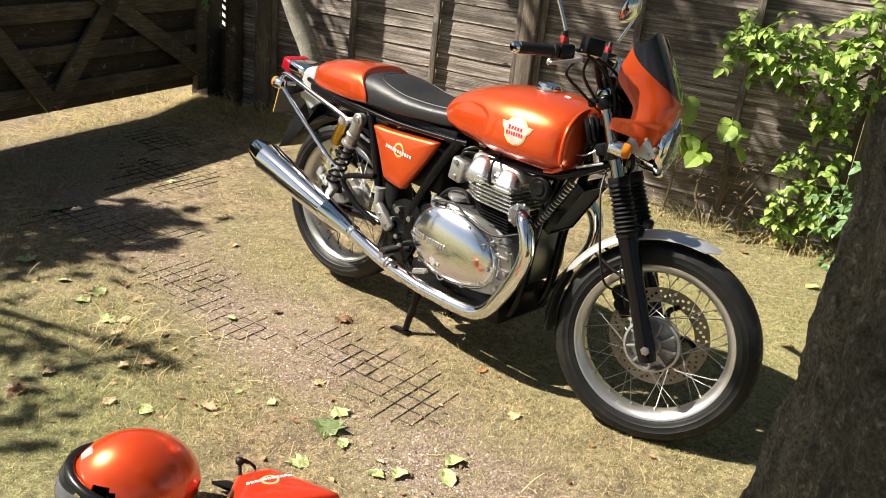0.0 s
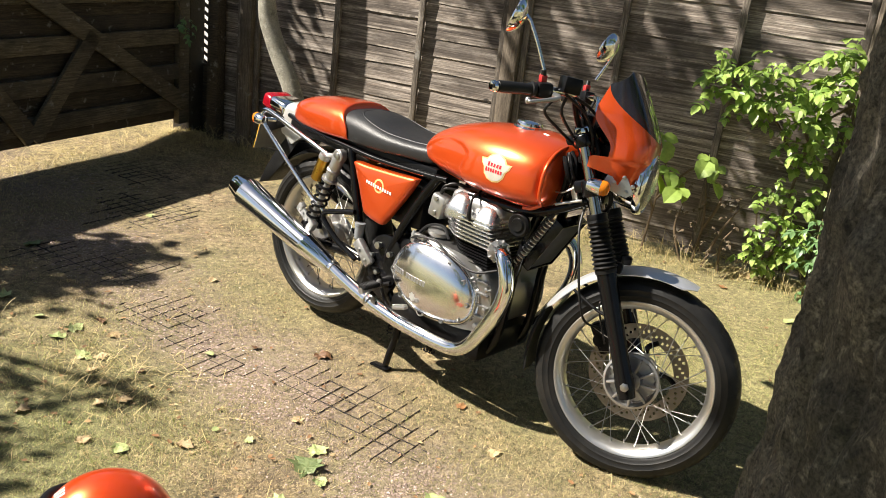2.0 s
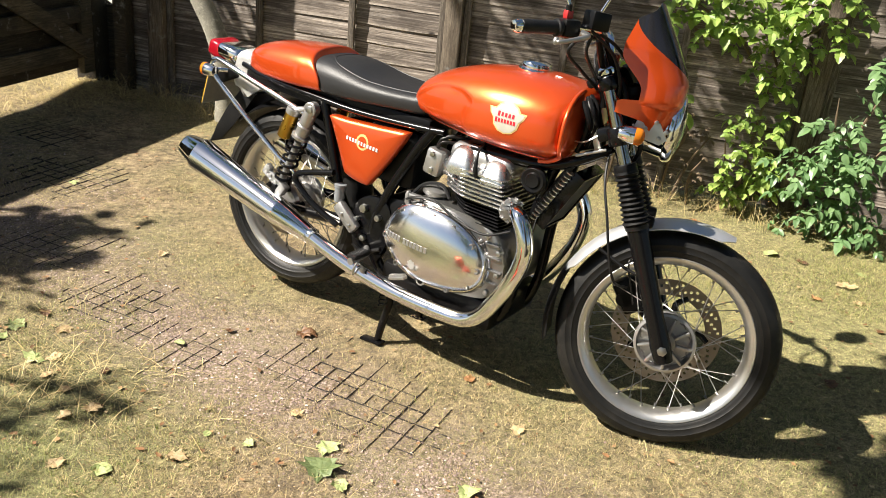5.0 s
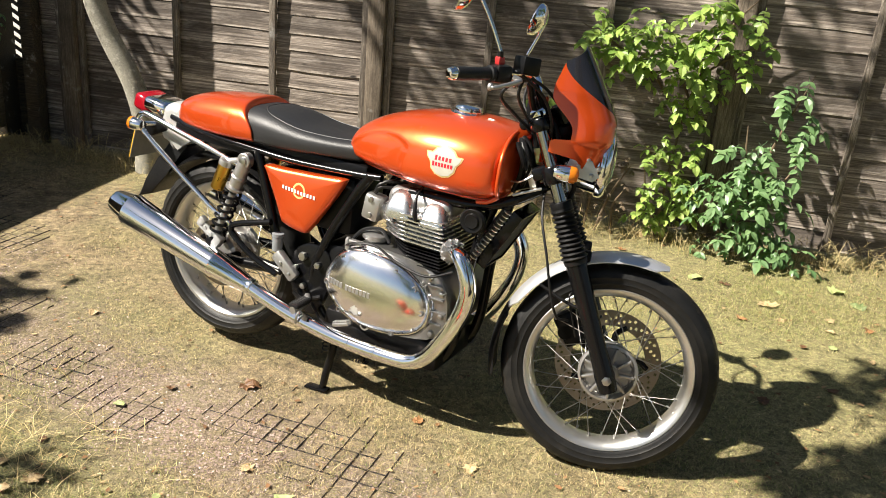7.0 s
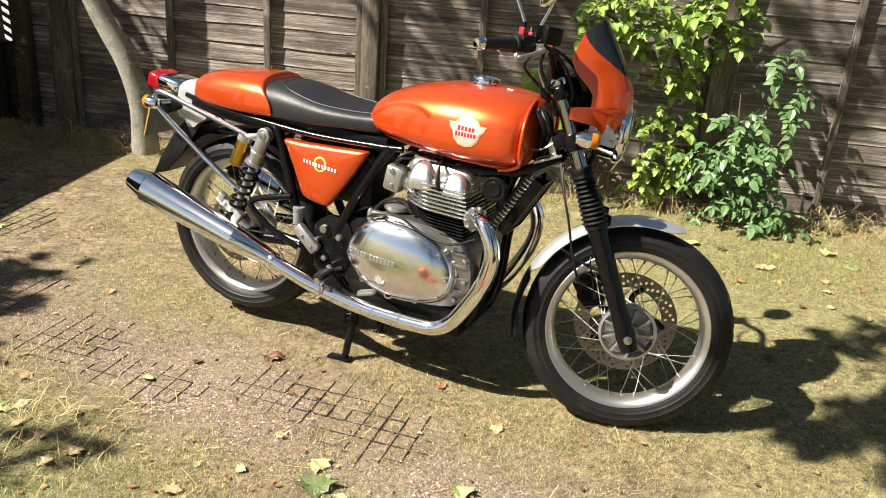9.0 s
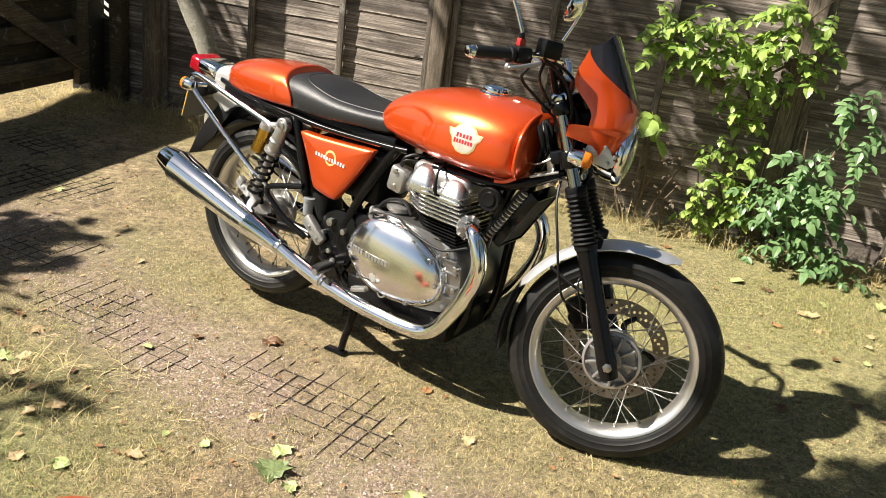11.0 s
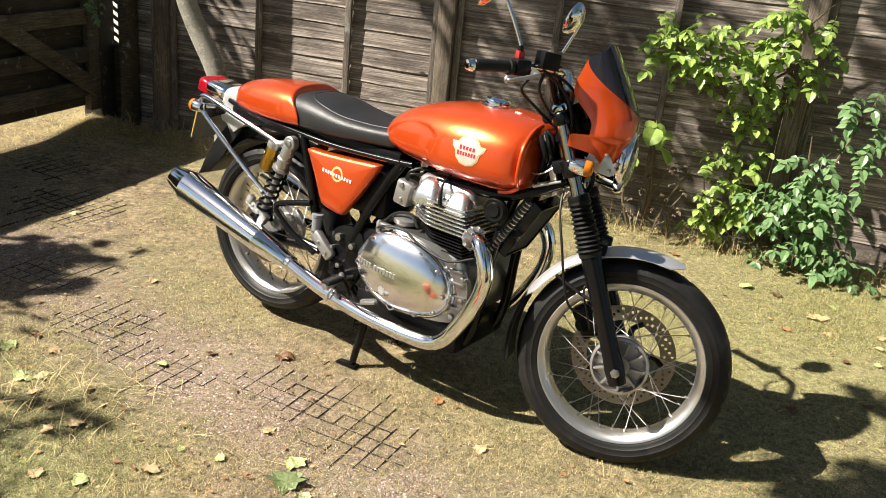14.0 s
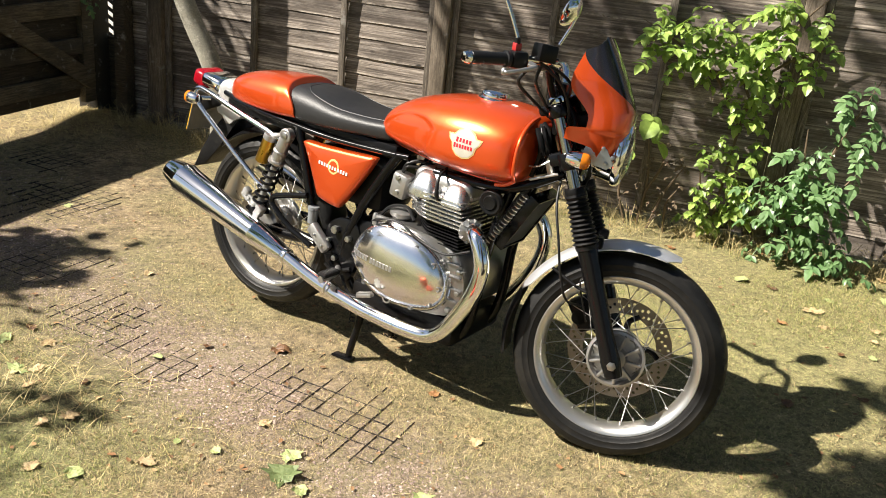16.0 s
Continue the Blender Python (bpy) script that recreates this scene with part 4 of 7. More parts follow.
for s in (-1, 1):
    y = 0.103 * s
    bm = bmesh.new()
    tube(bm, [(fork_at(0.60), y, 0.60), (fork_at(1.015), y, 1.015)], 0.0198, 20, 1)
    st = steered(part("fork_tube", bm, DARK_CHROME, bike, "chromed fork tube"))
    bm = bmesh.new()
    tube(bm, [(fork_at(0.285), y * 0.98, 0.285), (fork_at(0.33), y * 0.98, 0.33), (fork_at(0.40), y, 0.40), (fork_at(0.66), y, 0.66)], [0.026, 0.030, 0.026, 0.031], 20, 2)
    steered(part("fork_slider", bm, BLACK, bike, "black fork slider"))
    bm = bmesh.new()
    prof = []
    n = 11
    for i in range(n):
        t = i / n
        w = 0.039 - 0.006 * t
        prof += [(w - 0.008, 0.150 * t), (w, 0.150 * (t + 0.5 / n))]
    prof = [(0.033, -0.012), (0.034, 0.0)] + prof + [(0.031, 0.152), (0.031, 0.162)]
    lathe(bm, prof, frame_to((fork_at(0.645), y, 0.645), FORK), 28)
    steered(part("fork_gaiter", bm, RUBBER, bike, "ribbed black rubber fork gaiter", 60))
bm = bmesh.new()
lathe(bm, [(0.006, -0.012), (0.014, -0.010), (0.014, 0.0), (0.017, 0.002), (0.017, 0.010)], Matrix.Translation((1.399, -0.122, 0.322)) @ TO_Y, 6)
lathe(bm, [(0.009, -0.0), (0.009, 0.245)], Matrix.Translation((1.399, -0.121, 0.322)) @ TO_Y, 16)
steered(part("front_axle", bm, STEEL, bike, "steel axle with nut"))
for z, d, mat, nm in ((0.997, 0.036, BLACK, "top_yoke"), (0.868, 0.05, BLACK, "bottom_yoke")):
    bm = bmesh.new()
    for s in (-1, 1):
        lathe(bm, [(0.0295, -d / 2), (0.0325, -d / 2 + 0.004), (0.0325, d / 2 - 0.004), (0.0295, d / 2)], frame_to((fork_at(z), 0.103 * s, z), FORK), 24)
    block(bm, (0.075, 0.19, d * 0.8), Matrix.Translation((fork_at(z) - 0.025, 0, z)) @ Matrix.Rotation(radians(-25), 4, "Y"), 0.01)
    steered(part(nm, bm, mat, bike))
for s in (-1, 1):
    bm = bmesh.new()
    lathe(bm, [(0.010, 0.0), (0.022, 0.0), (0.024, 0.006), (0.024, 0.014), (0.018, 0.020), (0.006, 0.020)], frame_to((fork_at(1.018), 0.103 * s, 1.018), FORK), 6)
    steered(part("fork_cap", bm, CHROME, bike))
# lower stanchion covers between the yokes
for s in (-1, 1):
    bm = bmesh.new()
    lathe(bm, [(0.030, 0), (0.0315, 0.003), (0.0315, 0.03), (0.030, 0.033)], frame_to((fork_at(0.768), 0.103 * s, 0.768), FORK), 24)
    steered(part("fork_collar", bm, SATIN_BLACK, bike))

# front mudguard
def arc_guard(r, a0, a1, half, crown, thick, centre, n=28, taper=True):
    bm = bmesh.new()
    rings = []
    for i in range(n + 1):
        t = i / n
        a = radians(a0 + (a1 - a0) * t)
        w = half * (min(1, 0.55 + 6 * t, 0.55 + 6 * (1 - t)) if taper else 1)
        ring = []
        m = 9
        for layer in (0, 1):
            row = []
            for j in range(m):
                y = w * (2 * j / (m - 1) - 1)
                rr = r - crown * (y / half) ** 2 - layer * thick
                row.append(bm.verts.new((centre[0] + rr * math.cos(a), y, centre[2] + rr * math.sin(a))))
            ring += row if layer == 0 else row[::-1]
        rings.append(ring)
    join_rings(bm, rings)
    return bm


WC = (1.404, 0, 0.318)
g = steered(part("front_mudguard", arc_guard(0.357, 72, 158, 0.062, 0.020, 0.003, WC), FENDER, bike, "silver metal front mudguard"))
steered(part("mudguard_flap", arc_guard(0.357, 157, 195, 0.056, 0.016, 0.004, WC), RUBBER, bike, "black rubber mudguard extension"))
for s in (-1, 1):
    bm = bmesh.new()
    block(bm, (0.034, 0.022, 0.036), Matrix.Translation((fork_at(0.655) + 0.032, 0.074 * s, 0.655)), 0.008)
    steered(part("mudguard_bracket", bm, SATIN_BLACK, bike))
    bm = bmesh.new()
    tube(bm, [(fork_at(0.50) - 0.02, 0.098 * s, 0.505), (1.24, 0.085 * s, 0.515), (1.16, 0.062 * s, 0.545)], 0.005, 8)
    steered(part("mudguard_stay", bm, SATIN_BLACK, bike))
bm = bmesh.new()
block(bm, (0.075, 0.05, 0.11), Matrix.Translation((1.275, 0.075, 0.40)) @ Matrix.Rotation(radians(-35), 4, "Y"), 0.014)
lathe(bm, [(0.022, -0.06), (0.024, -0.055), (0.024, 0.0)], Matrix.Translation((1.262, 0.11, 0.385)) @ TO_Y, 20)
lathe(bm, [(0.022, -0.06), (0.024, -0.055), (0.024, 0.0)], Matrix.Translation((1.288, 0.11, 0.43)) @ TO_Y, 20)
steered(part("brake_caliper", bm, SATIN_BLACK, bike, "black brake caliper"))
bm = bmesh.new()
tube(bm, [(1.275, -0.03, 0.545), (1.25, -0.075, 0.53), (1.275, -0.05, 0.45), (1.29, -0.02, 0.40)], 0.003, 6)
steered(part("speed_sensor_wire", bm, RUBBER, bike))
bm = bmesh.new()
tube(bm, [(1.12, -0.04, 0.82), (1.13, -0.09, 0.74), (1.165, -0.125, 0.64), (1.195, -0.125, 0.54), (1.225, -0.10, 0.47), (1.26, 0.03, 0.43)], 0.0038, 8)
steered(part("brake_hose", bm, RUBBER, bike))

# headlamp and flyscreen
HEAD = Vector((1.262, 0, 0.912))
NOSE = Vector((1, 0, -0.03))
bm = bmesh.new()
lathe(bm, [(0.012, -0.125), (0.05, -0.115), (0.077, -0.075), (0.086, -0.02), (0.088, 0.0)], frame_to(HEAD, NOSE), 40)
lamp = steered(part("headlamp", bm, CHROME, bike, "round chrome headlamp"))
bm = bmesh.new()
lathe(bm, [(0.088, -0.006), (0.095, -0.002), (0.097, 0.008), (0.094, 0.018), (0.086, 0.024), (0.084, 0.016)], frame_to(HEAD, NOSE), 48)
part("headlamp_rim", bm, CHROME, lamp)
bm = bmesh.new()
lathe(bm, [(0.085, 0.018), (0.070, 0.028), (0.045, 0.035), (0.020, 0.038), (0.001, 0.0385)], frame_to(HEAD, NOSE), 40)
lathe(bm, [(0.082, 0.012), (0.001, 0.014)], frame_to(HEAD, NOSE), 40)
part("headlamp_glass", bm, LENS, lamp, "clear fluted headlamp glass")
bm = bmesh.new()
lathe(bm, [(0.082, 0.010), (0.06, -0.035), (0.02, -0.06), (0.001, -0.062)], frame_to(HEAD, NOSE), 40)
part("reflector", bm, CHROME, lamp)
for s in (-1, 1):
    bm = bmesh.new()
    slab(bm, [(1.165, 0.885), (1.175, 0.925), (1.235, 0.925), (1.262, 0.885), (1.245, 0.868), (1.20, 0.875)], 0.004, Matrix.Translation((0, 0.112 * s, 0)) @ Matrix.Rotation(radians(90), 4, "X"), 0.001, 1)
    steered(part("headlamp_bracket", bm, STEEL, bike, "bare metal headlamp bracket"))
    for u, z in ((1.20, 0.905), (1.24, 0.885), (1.225, 0.925), (1.255, 0.905)):
        bm = bmesh.new()
        lathe(bm, [(0.002, -0.006), (0.006, -0.005), (0.0065, 0.0), (0.0065, 0.008)], Matrix.Translation((u, 0.112 * s + (-0.004 if s < 0 else -0.004), z)) @ (TO_Y if s < 0 else TO_Y @ Matrix.Rotation(math.pi, 4, "X")), 8)
        steered(part("bolt", bm, STEEL, bike))


def ease(q):
    q = min(1.0, max(0.0, q))
    return q * q * (3 - 2 * q)


def screen_point(t, z):
    """A place on the flyscreen's wrap: t from its rear edge (0) to its nose (1), at height z."""
    nose = 1.283 - 0.76 * max(0, z - 1.03) ** 1.15 - 0.25 * max(0, 0.98 - z)
    half = 0.137 - 0.20 * max(0, z - 1.10) - 0.10 * max(0, 0.98 - z)
    back = 1.096 + 0.28 * max(0, z - 1.11) + 0.070 * ease((1.085 - z) / 0.09) - 0.055 * ease((0.972 - z) / 0.008)
    u = back + (nose - back) * math.sin(t * math.pi / 2)
    return Vector((u, half * (1 - t ** 2.4) ** 0.62, z))


def screen_shell(lower, upper, material, name, label, thick=0.004):
    """The wrap of the flyscreen between two heights, which are given for each place along it."""
    cols, rows = 26, 40
    bm = bmesh.new()
    layers = []
    for layer in (0, 1):
        grid = []
        for i in range(2 * cols + 1):
            t = 1 - abs(i - cols) / cols
            s = -1 if i < cols else 1
            zl, zu = lower(t), upper(t)
            col = []
            for j in range(rows + 1):
                p = screen_point(t, zl + (zu - zl) * j / rows)
                if layer:
                    p.x -= thick * t
                    p.y = max(0.0, p.y - thick * (1 - t * t))
                col.append(bm.verts.new((p.x, s * p.y, p.z)))
            grid.append(col)
        for i in range(2 * cols):
            for j in range(rows):
                bm.faces.new((grid[i][j], grid[i + 1][j], grid[i + 1][j + 1], grid[i][j + 1]))
        layers.append(grid)
    a, b = layers
    for j in range(rows):
        for i in (0, -1):
            bm.faces.new((a[i][j], a[i][j + 1], b[i][j + 1], b[i][j]))
    for i in range(2 * cols):
        for j in (0, -1):
            bm.faces.new((a[i][j], a[i + 1][j], b[i + 1][j], b[i][j]))
    return steered(part(name, bm, material, bike, label, 50))


def tint_line(t):
    return 1.172 - 0.135 * t ** 0.8


def hem(t):
    """The foot of the flyscreen: level behind, dipping to a point, then up over the lamp."""
    if t < 0.34:
        return 0.930 - 0.010 * t / 0.34
    if t < 0.64:
        return 0.920 - 0.056 * (t - 0.34) / 0.30
    return 0.864 + 0.135 * min(1.0, (t - 0.64) / 0.26) ** 0.8


screen_shell(hem, tint_line, ORANGE, "flyscreen", "orange painted flyscreen cowl")
screen_shell(lambda t: tint_line(t) + 0.0005, lambda t: 1.178 + 0.046 * min(1, t * 1.6), TINT, "screen", "smoked plastic screen")

# front indicators
for s in (-1, 1):
    bm = bmesh.new()
    tube(bm, [(1.165, 0.115 * s, 0.885), (1.168, 0.17 * s, 0.885)], 0.008, 10, 1)
    lathe(bm, [(0.004, -0.034), (0.016, -0.030), (0.021, -0.018), (0.023, 0.0), (0.023, 0.012)], frame_to((1.17, 0.192 * s, 0.886), (1, 0, 0)), 24)
    ind = steered(part("front_indicator", bm, CHROME, bike, "chrome indicator with amber lens"))
    bm = bmesh.new()
    lathe(bm, [(0.023, 0.012), (0.0225, 0.026), (0.016, 0.034), (0.004, 0.037)], frame_to((1.17, 0.192 * s, 0.886), (1, 0, 0)), 24)
    part("amber_lens", bm, AMBER, ind, "amber plastic lens")

# handlebar, in straight-ahead coordinates
BAR = [(0.862, -0.365, 1.098), (0.945, -0.275, 1.112), (0.985, -0.225, 1.120), (1.025, -0.165, 1.118), (1.045, -0.10, 1.075), (1.05, -0.05, 1.052), (1.05, 0.0, 1.050)]
BAR = BAR + [(x, -y, z) for x, y, z in BAR[-2::-1]]
bm = bmesh.new()
tube(bm, BAR, 0.011, 14)
steered(part("handlebar", bm, CHROME, bike, "chrome handlebar"))
GRIP_END, GRIP_IN = Vector((0.852, -0.370, 1.096)), Vector((0.940, -0.281, 1.111))
for s in (-1, 1):
    m = Matrix() if s < 0 else MIRROR_Y
    a, b = m @ GRIP_END, m @ GRIP_IN
    d = (b - a)
    bm = bmesh.new()
    lathe(bm, [(0.012, 0.008), (0.0165, 0.012), (0.0172, 0.03), (0.0165, 0.06), (0.0165, d.length - 0.012), (0.022, d.length - 0.010), (0.022, d.length)], frame_to(a, d), 20)
    steered(part("grip", bm, RUBBER, bike, "black rubber handlebar grip"))
    bm = bmesh.new()
    lathe(bm, [(0.004, -0.012), (0.013, -0.010), (0.0165, 0.0), (0.0165, 0.008)], frame_to(a, d), 20)
    steered(part("bar_end", bm, CHROME, bike, "chrome bar end weight"))
    # switch box, lever, reservoir
    c = b + d.normalized() * 0.028
    bm = bmesh.new()
    block(bm, (0.044, 0.046, 0.05), frame_to(c, d), 0.010)
    box = steered(part("switch_box", bm, SATIN_BLACK, bike, "black switch housing"))
    bm = bmesh.new()
    block(bm, (0.020, 0.022, 0.020), frame_to(c + Vector((-0.008, 0, 0.032)), d), 0.004)
    part("switch", bm, RED_KNOB, box)
    bm = bmesh.new()
    p = c + Vector((0.032, 0, -0.004))
    e = a + d * 0.34 + Vector((0.066, 0, -0.022))
    tube(bm, [p, p + Vector((0.02, 0.0, -0.006)), (p + e) / 2 + Vector((0.018, 0, -0.004)), e + Vector((0.012, 0, 0)), e], [0.009, 0.0075, 0.006, 0.0052, 0.005], 10)
    lathe(bm, [(0.002, -0.010), (0.006, -0.007), (0.0082, 0.0), (0.006, 0.007), (0.002, 0.010)], Matrix.Translation(e), 14)
    steered(part("lever", bm, CAST, bike, "silver alloy lever"))
    # mirror
    stem = [m @ Vector(v) for v in ((0.955, -0.253, 1.12), (0.950, -0.268, 1.17), (0.915, -0.272, 1.235), (0.878, -0.272, 1.292))]
    bm = bmesh.new()
    tube(bm, stem[:2], [0.011, 0.0075], 10, 2)
    mir = steered(part("mirror_mount", bm, RUBBER, bike, "black rubber mirror boot"))
    bm = bmesh.new()
    if s > 0:
        stem = [Vector((0.955, 0.253, 1.12)), Vector((0.975, 0.262, 1.18)), Vector((0.995, 0.27, 1.235)), Vector((1.010, 0.27, 1.282))]
    tube(bm, stem[1:], 0.0052, 10)
    part("mirror_stem", bm, CHROME, mir)
    mc = Vector((0.832, -0.272, 1.300)) if s < 0 else Vector((0.985, 0.27, 1.290))
    back = Vector((-0.80, -0.25 * s * -1, 0.22)) if s < 0 else Vector((-0.80, 0.10, 0.26))
    bm = bmesh.new()
    tube(bm, [stem[-1], stem[-1] + (mc - stem[-1]) * 0.5 + Vector((0, 0, 0.012)), mc], [0.0055, 0.006, 0.006], 8)
    lathe(bm, [(0.010, -0.030), (0.034, -0.022), (0.050, -0.008), (0.054, 0.004), (0.052, 0.008)], frame_to(mc, back), 36)
    shell = part("mirror_shell", bm, CHROME, mir, "round chrome mirror shell")
    bm = bmesh.new()
    lathe(bm, [(0.0525, 0.0075), (0.001, 0.0085)], frame_to(mc, back), 36)
    part("mirror_glass", bm, MIRROR, mir)
bm = bmesh.new()
block(bm, (0.055, 0.052, 0.048), Matrix.Translation((1.018, -0.205, 1.145)) @ Matrix.Rotation(radians(40), 4, "Z"), 0.006)
steered(part("brake_reservoir", bm, SATIN_BLACK, bike, "black square brake fluid reservoir"))
for s in (-1, 1):
    bm = bmesh.new()
    block(bm, (0.05, 0.045, 0.085), Matrix.Translation((1.052, 0.045 * s, 1.032)), 0.008)
    steered(part("bar_clamp", bm, SATIN_BLACK, bike))
    bm = bmesh.new()
    lathe(bm, [(0.02, -0.045), (0.034, -0.035), (0.040, 0.0), (0.042, 0.012), (0.036, 0.016)], frame_to((1.13, 0.048 * s, 1.045), (-0.5, 0, 0.85)), 28)
    steered(part("instrument", bm, BLACK, bike, "round black instrument"))
for line in ([(1.015, -0.20, 1.11), (1.01, -0.185, 1.06), (1.05, -0.10, 0.99), (1.07, -0.04, 0.94)], [(1.02, -0.18, 1.12), (1.08, -0.12, 1.09), (1.14, -0.06, 1.02), (1.15, 0.0, 0.95)],
             [(0.985, -0.22, 1.095), (0.966, -0.21, 1.055), (1.005, -0.16, 1.015), (1.05, -0.09, 0.975)], [(1.005, 0.20, 1.115), (1.0, 0.16, 1.04), (1.05, 0.09, 0.96), (1.06, 0.04, 0.90)],
             [(1.01, -0.205, 1.12), (1.075, -0.15, 1.07), (1.11, -0.12, 0.99), (1.10, -0.06, 0.90)]):
    bm = bmesh.new()
    tube(bm, line, 0.0046, 8)
    steered(part("cable", bm, RUBBER, bike))
# black wiring and hoses round the steering head
for line, r in (([(1.03, -0.15, 1.10), (1.045, -0.12, 1.05), (1.06, -0.085, 1.01), (1.075, -0.06, 0.93)], 0.009), ([(1.04, -0.13, 1.11), (1.075, -0.10, 1.04), (1.10, -0.085, 0.985), (1.12, -0.075, 0.90)], 0.008),
                ([(1.06, -0.09, 1.06), (1.10, -0.10, 1.02), (1.135, -0.105, 0.96), (1.14, -0.08, 0.88)], 0.007), ([(1.12, -0.05, 0.93), (1.17, -0.085, 0.90), (1.20, -0.09, 0.85), (1.19, -0.07, 0.80)], 0.007),
                ([(1.16, -0.09, 0.94), (1.19, -0.10, 0.91), (1.22, -0.095, 0.87)], 0.006), ([(1.10, 0.04, 1.05), (1.13, 0.03, 1.0), (1.15, 0.02, 0.93)], 0.012)):
    bm = bmesh.new()
    tube(bm, line, r, 8)
    steered(part("wiring_loom", bm, SATIN_BLACK, bike))
bm = bmesh.new()
block(bm, (0.052, 0.10, 0.07), Matrix.Translation((1.15, 0, 0.855)), 0.012)
block(bm, (0.035, 0.14, 0.11), Matrix.Translation((1.115, 0, 0.905)) @ Matrix.Rotation(radians(-25), 4, "Y"), 0.010)
steered(part("lamp_carrier", bm, SATIN_BLACK, bike, "black headlamp carrier"))
# frame gusset and wiring before the tank
bm = bmesh.new()
block(bm, (0.11, 0.075, 0.16), Matrix.Translation((1.015, 0, 0.865)) @ Matrix.Rotation(radians(-24), 4, "Y"), 0.015)
part("head_gusset", bm, SATIN_BLACK, bike, "black steering head gusset")
for line, r in (([(1.04, -0.05, 0.95), (1.060, -0.075, 0.91), (1.066, -0.08, 0.86), (1.05, -0.075, 0.80)], 0.008), ([(1.045, -0.045, 0.955), (1.078, -0.065, 0.93), (1.088, -0.07, 0.88), (1.07, -0.065, 0.82)], 0.007)):
    bm = bmesh.new()
    tube(bm, line, r, 8)
    part("head_hose", bm, SATIN_BLACK, bike)
# grey bracket and wires before the tank
bm = bmesh.new()
slab(bm, [(1.050, 0.945), (1.062, 0.950), (1.098, 0.870), (1.118, 0.825), (1.100, 0.815), (1.083, 0.855), (1.066, 0.89)], 0.012, Matrix.Translation((0, -0.062, 0)) @ Matrix.Rotation(radians(90), 4, "X"), 0.002)
part("coil_bracket", bm, CAST, bike, "bare alloy coil bracket")
for line, r in (([(1.04, -0.075, 0.94), (1.062, -0.088, 0.915), (1.075, -0.085, 0.885), (1.07, -0.06, 0.86)], 0.008), ([(1.055, -0.07, 0.95), (1.08, -0.092, 0.925), (1.095, -0.08, 0.89)], 0.006), ([(1.03, -0.085, 0.83), (1.075, -0.10, 0.84), (1.115, -0.09, 0.87)], 0.0026)):
    bm = bmesh.new()
    tube(bm, line, r, 8)
    part("head_wire", bm, SATIN_BLACK if r > 0.003 else STEEL, bike)
bm = bmesh.new()
tube(bm, [(1.060, -0.102, 0.797), (1.10, -0.092, 0.815), (1.135, -0.08, 0.830)], 0.0045, 8)
part("tank_strut", bm, STEEL, bike)
bm = bmesh.new()
block(bm, (0.07, 0.11, 0.09), Matrix.Translation((1.135, 0, 0.985)), 0.015)
steered(part("wiring_box", bm, SATIN_BLACK, bike))

# frame
bm = bmesh.new()
tube(bm, [(1.035, 0, 0.80), (0.985, 0, 0.945)], 0.034, 20, 1)
head = part("steering_head", bm, BLACK, bike)
FRAME_LINES = [
    [(1.03, 0.0, 0.90), (0.85, 0.0, 0.87), (0.62, 0.0, 0.80)],
    *both([(1.035, -0.03, 0.83), (0.99, -0.075, 0.72), (0.955, -0.085, 0.52), (0.945, -0.088, 0.33), (0.90, -0.09, 0.215), (0.78, -0.092, 0.195), (0.52, -0.095, 0.20)]),
    *both([(1.135, -0.045, 0.825), (1.06, -0.085, 0.778), (0.98, -0.10, 0.745), (0.90, -0.105, 0.735), (0.74, -0.112, 0.73)]),
    *both([(0.64, -0.118, 0.750), (0.55, -0.120, 0.742), (0.33, -0.122, 0.731), (0.16, -0.122, 0.735), (-0.10, -0.105, 0.745), (-0.24, -0.07, 0.755)]),
    *both([(0.60, -0.116, 0.748), (0.545, -0.118, 0.66), (0.465, -0.118, 0.50), (0.42, -0.112, 0.36), (0.46, -0.10, 0.24), (0.55, -0.095, 0.20)]),
    *both([(0.175, -0.122, 0.735), (0.225, -0.124, 0.60), (0.285, -0.124, 0.44), (0.36, -0.118, 0.34)]),
]
for line in FRAME_LINES:
    bm = bmesh.new()
    tube(bm, line, 0.022 if len(line) == 3 else 0.0105 if len(line) == 6 and line[0][0] == 0.64 else 0.0160, 14)
    part("frame_tube", bm, BLACK, bike)
for s in (-1, 1):
    bm = bmesh.new()
    out = smooth_outline([(0.345, 0.43), (0.40, 0.475), (0.47, 0.47), (0.50, 0.40), (0.48, 0.31), (0.44, 0.235), (0.37, 0.26), (0.345, 0.34)], 3)
    slab(bm, out, 0.024, Matrix.Translation((0, 0.115 * s + 0.012, 0)) @ Matrix.Rotation(radians(90), 4, "X"), 0.006)
    part("frame_plate", bm, BLACK, bike, "black footrest plate")
    for u, z, r in ((0.39, 0.43, 0.014), (0.45, 0.415, 0.011), (0.40, 0.33, 0.010), (0.365, 0.385, 0.009)):
        bm = bmesh.new()
        lathe(bm, [(0.003, -0.014), (r, -0.012), (r, 0.004)], Matrix.Translation((u, 0.131 * s, z)) @ (TO_Y if s < 0 else TO_Y @ Matrix.Rotation(math.pi, 4, "X")), 6)
        part("bolt", bm, STEEL, bike)
bm = bmesh.new()
block(bm, (0.20, 0.20, 0.20), Matrix.Translation((0.44, 0, 0.62)), 0.03)
block(bm, (0.16, 0.18, 0.18), Matrix.Translation((0.30, 0, 0.60)), 0.03)
part("airbox", bm, SATIN_BLACK, bike)

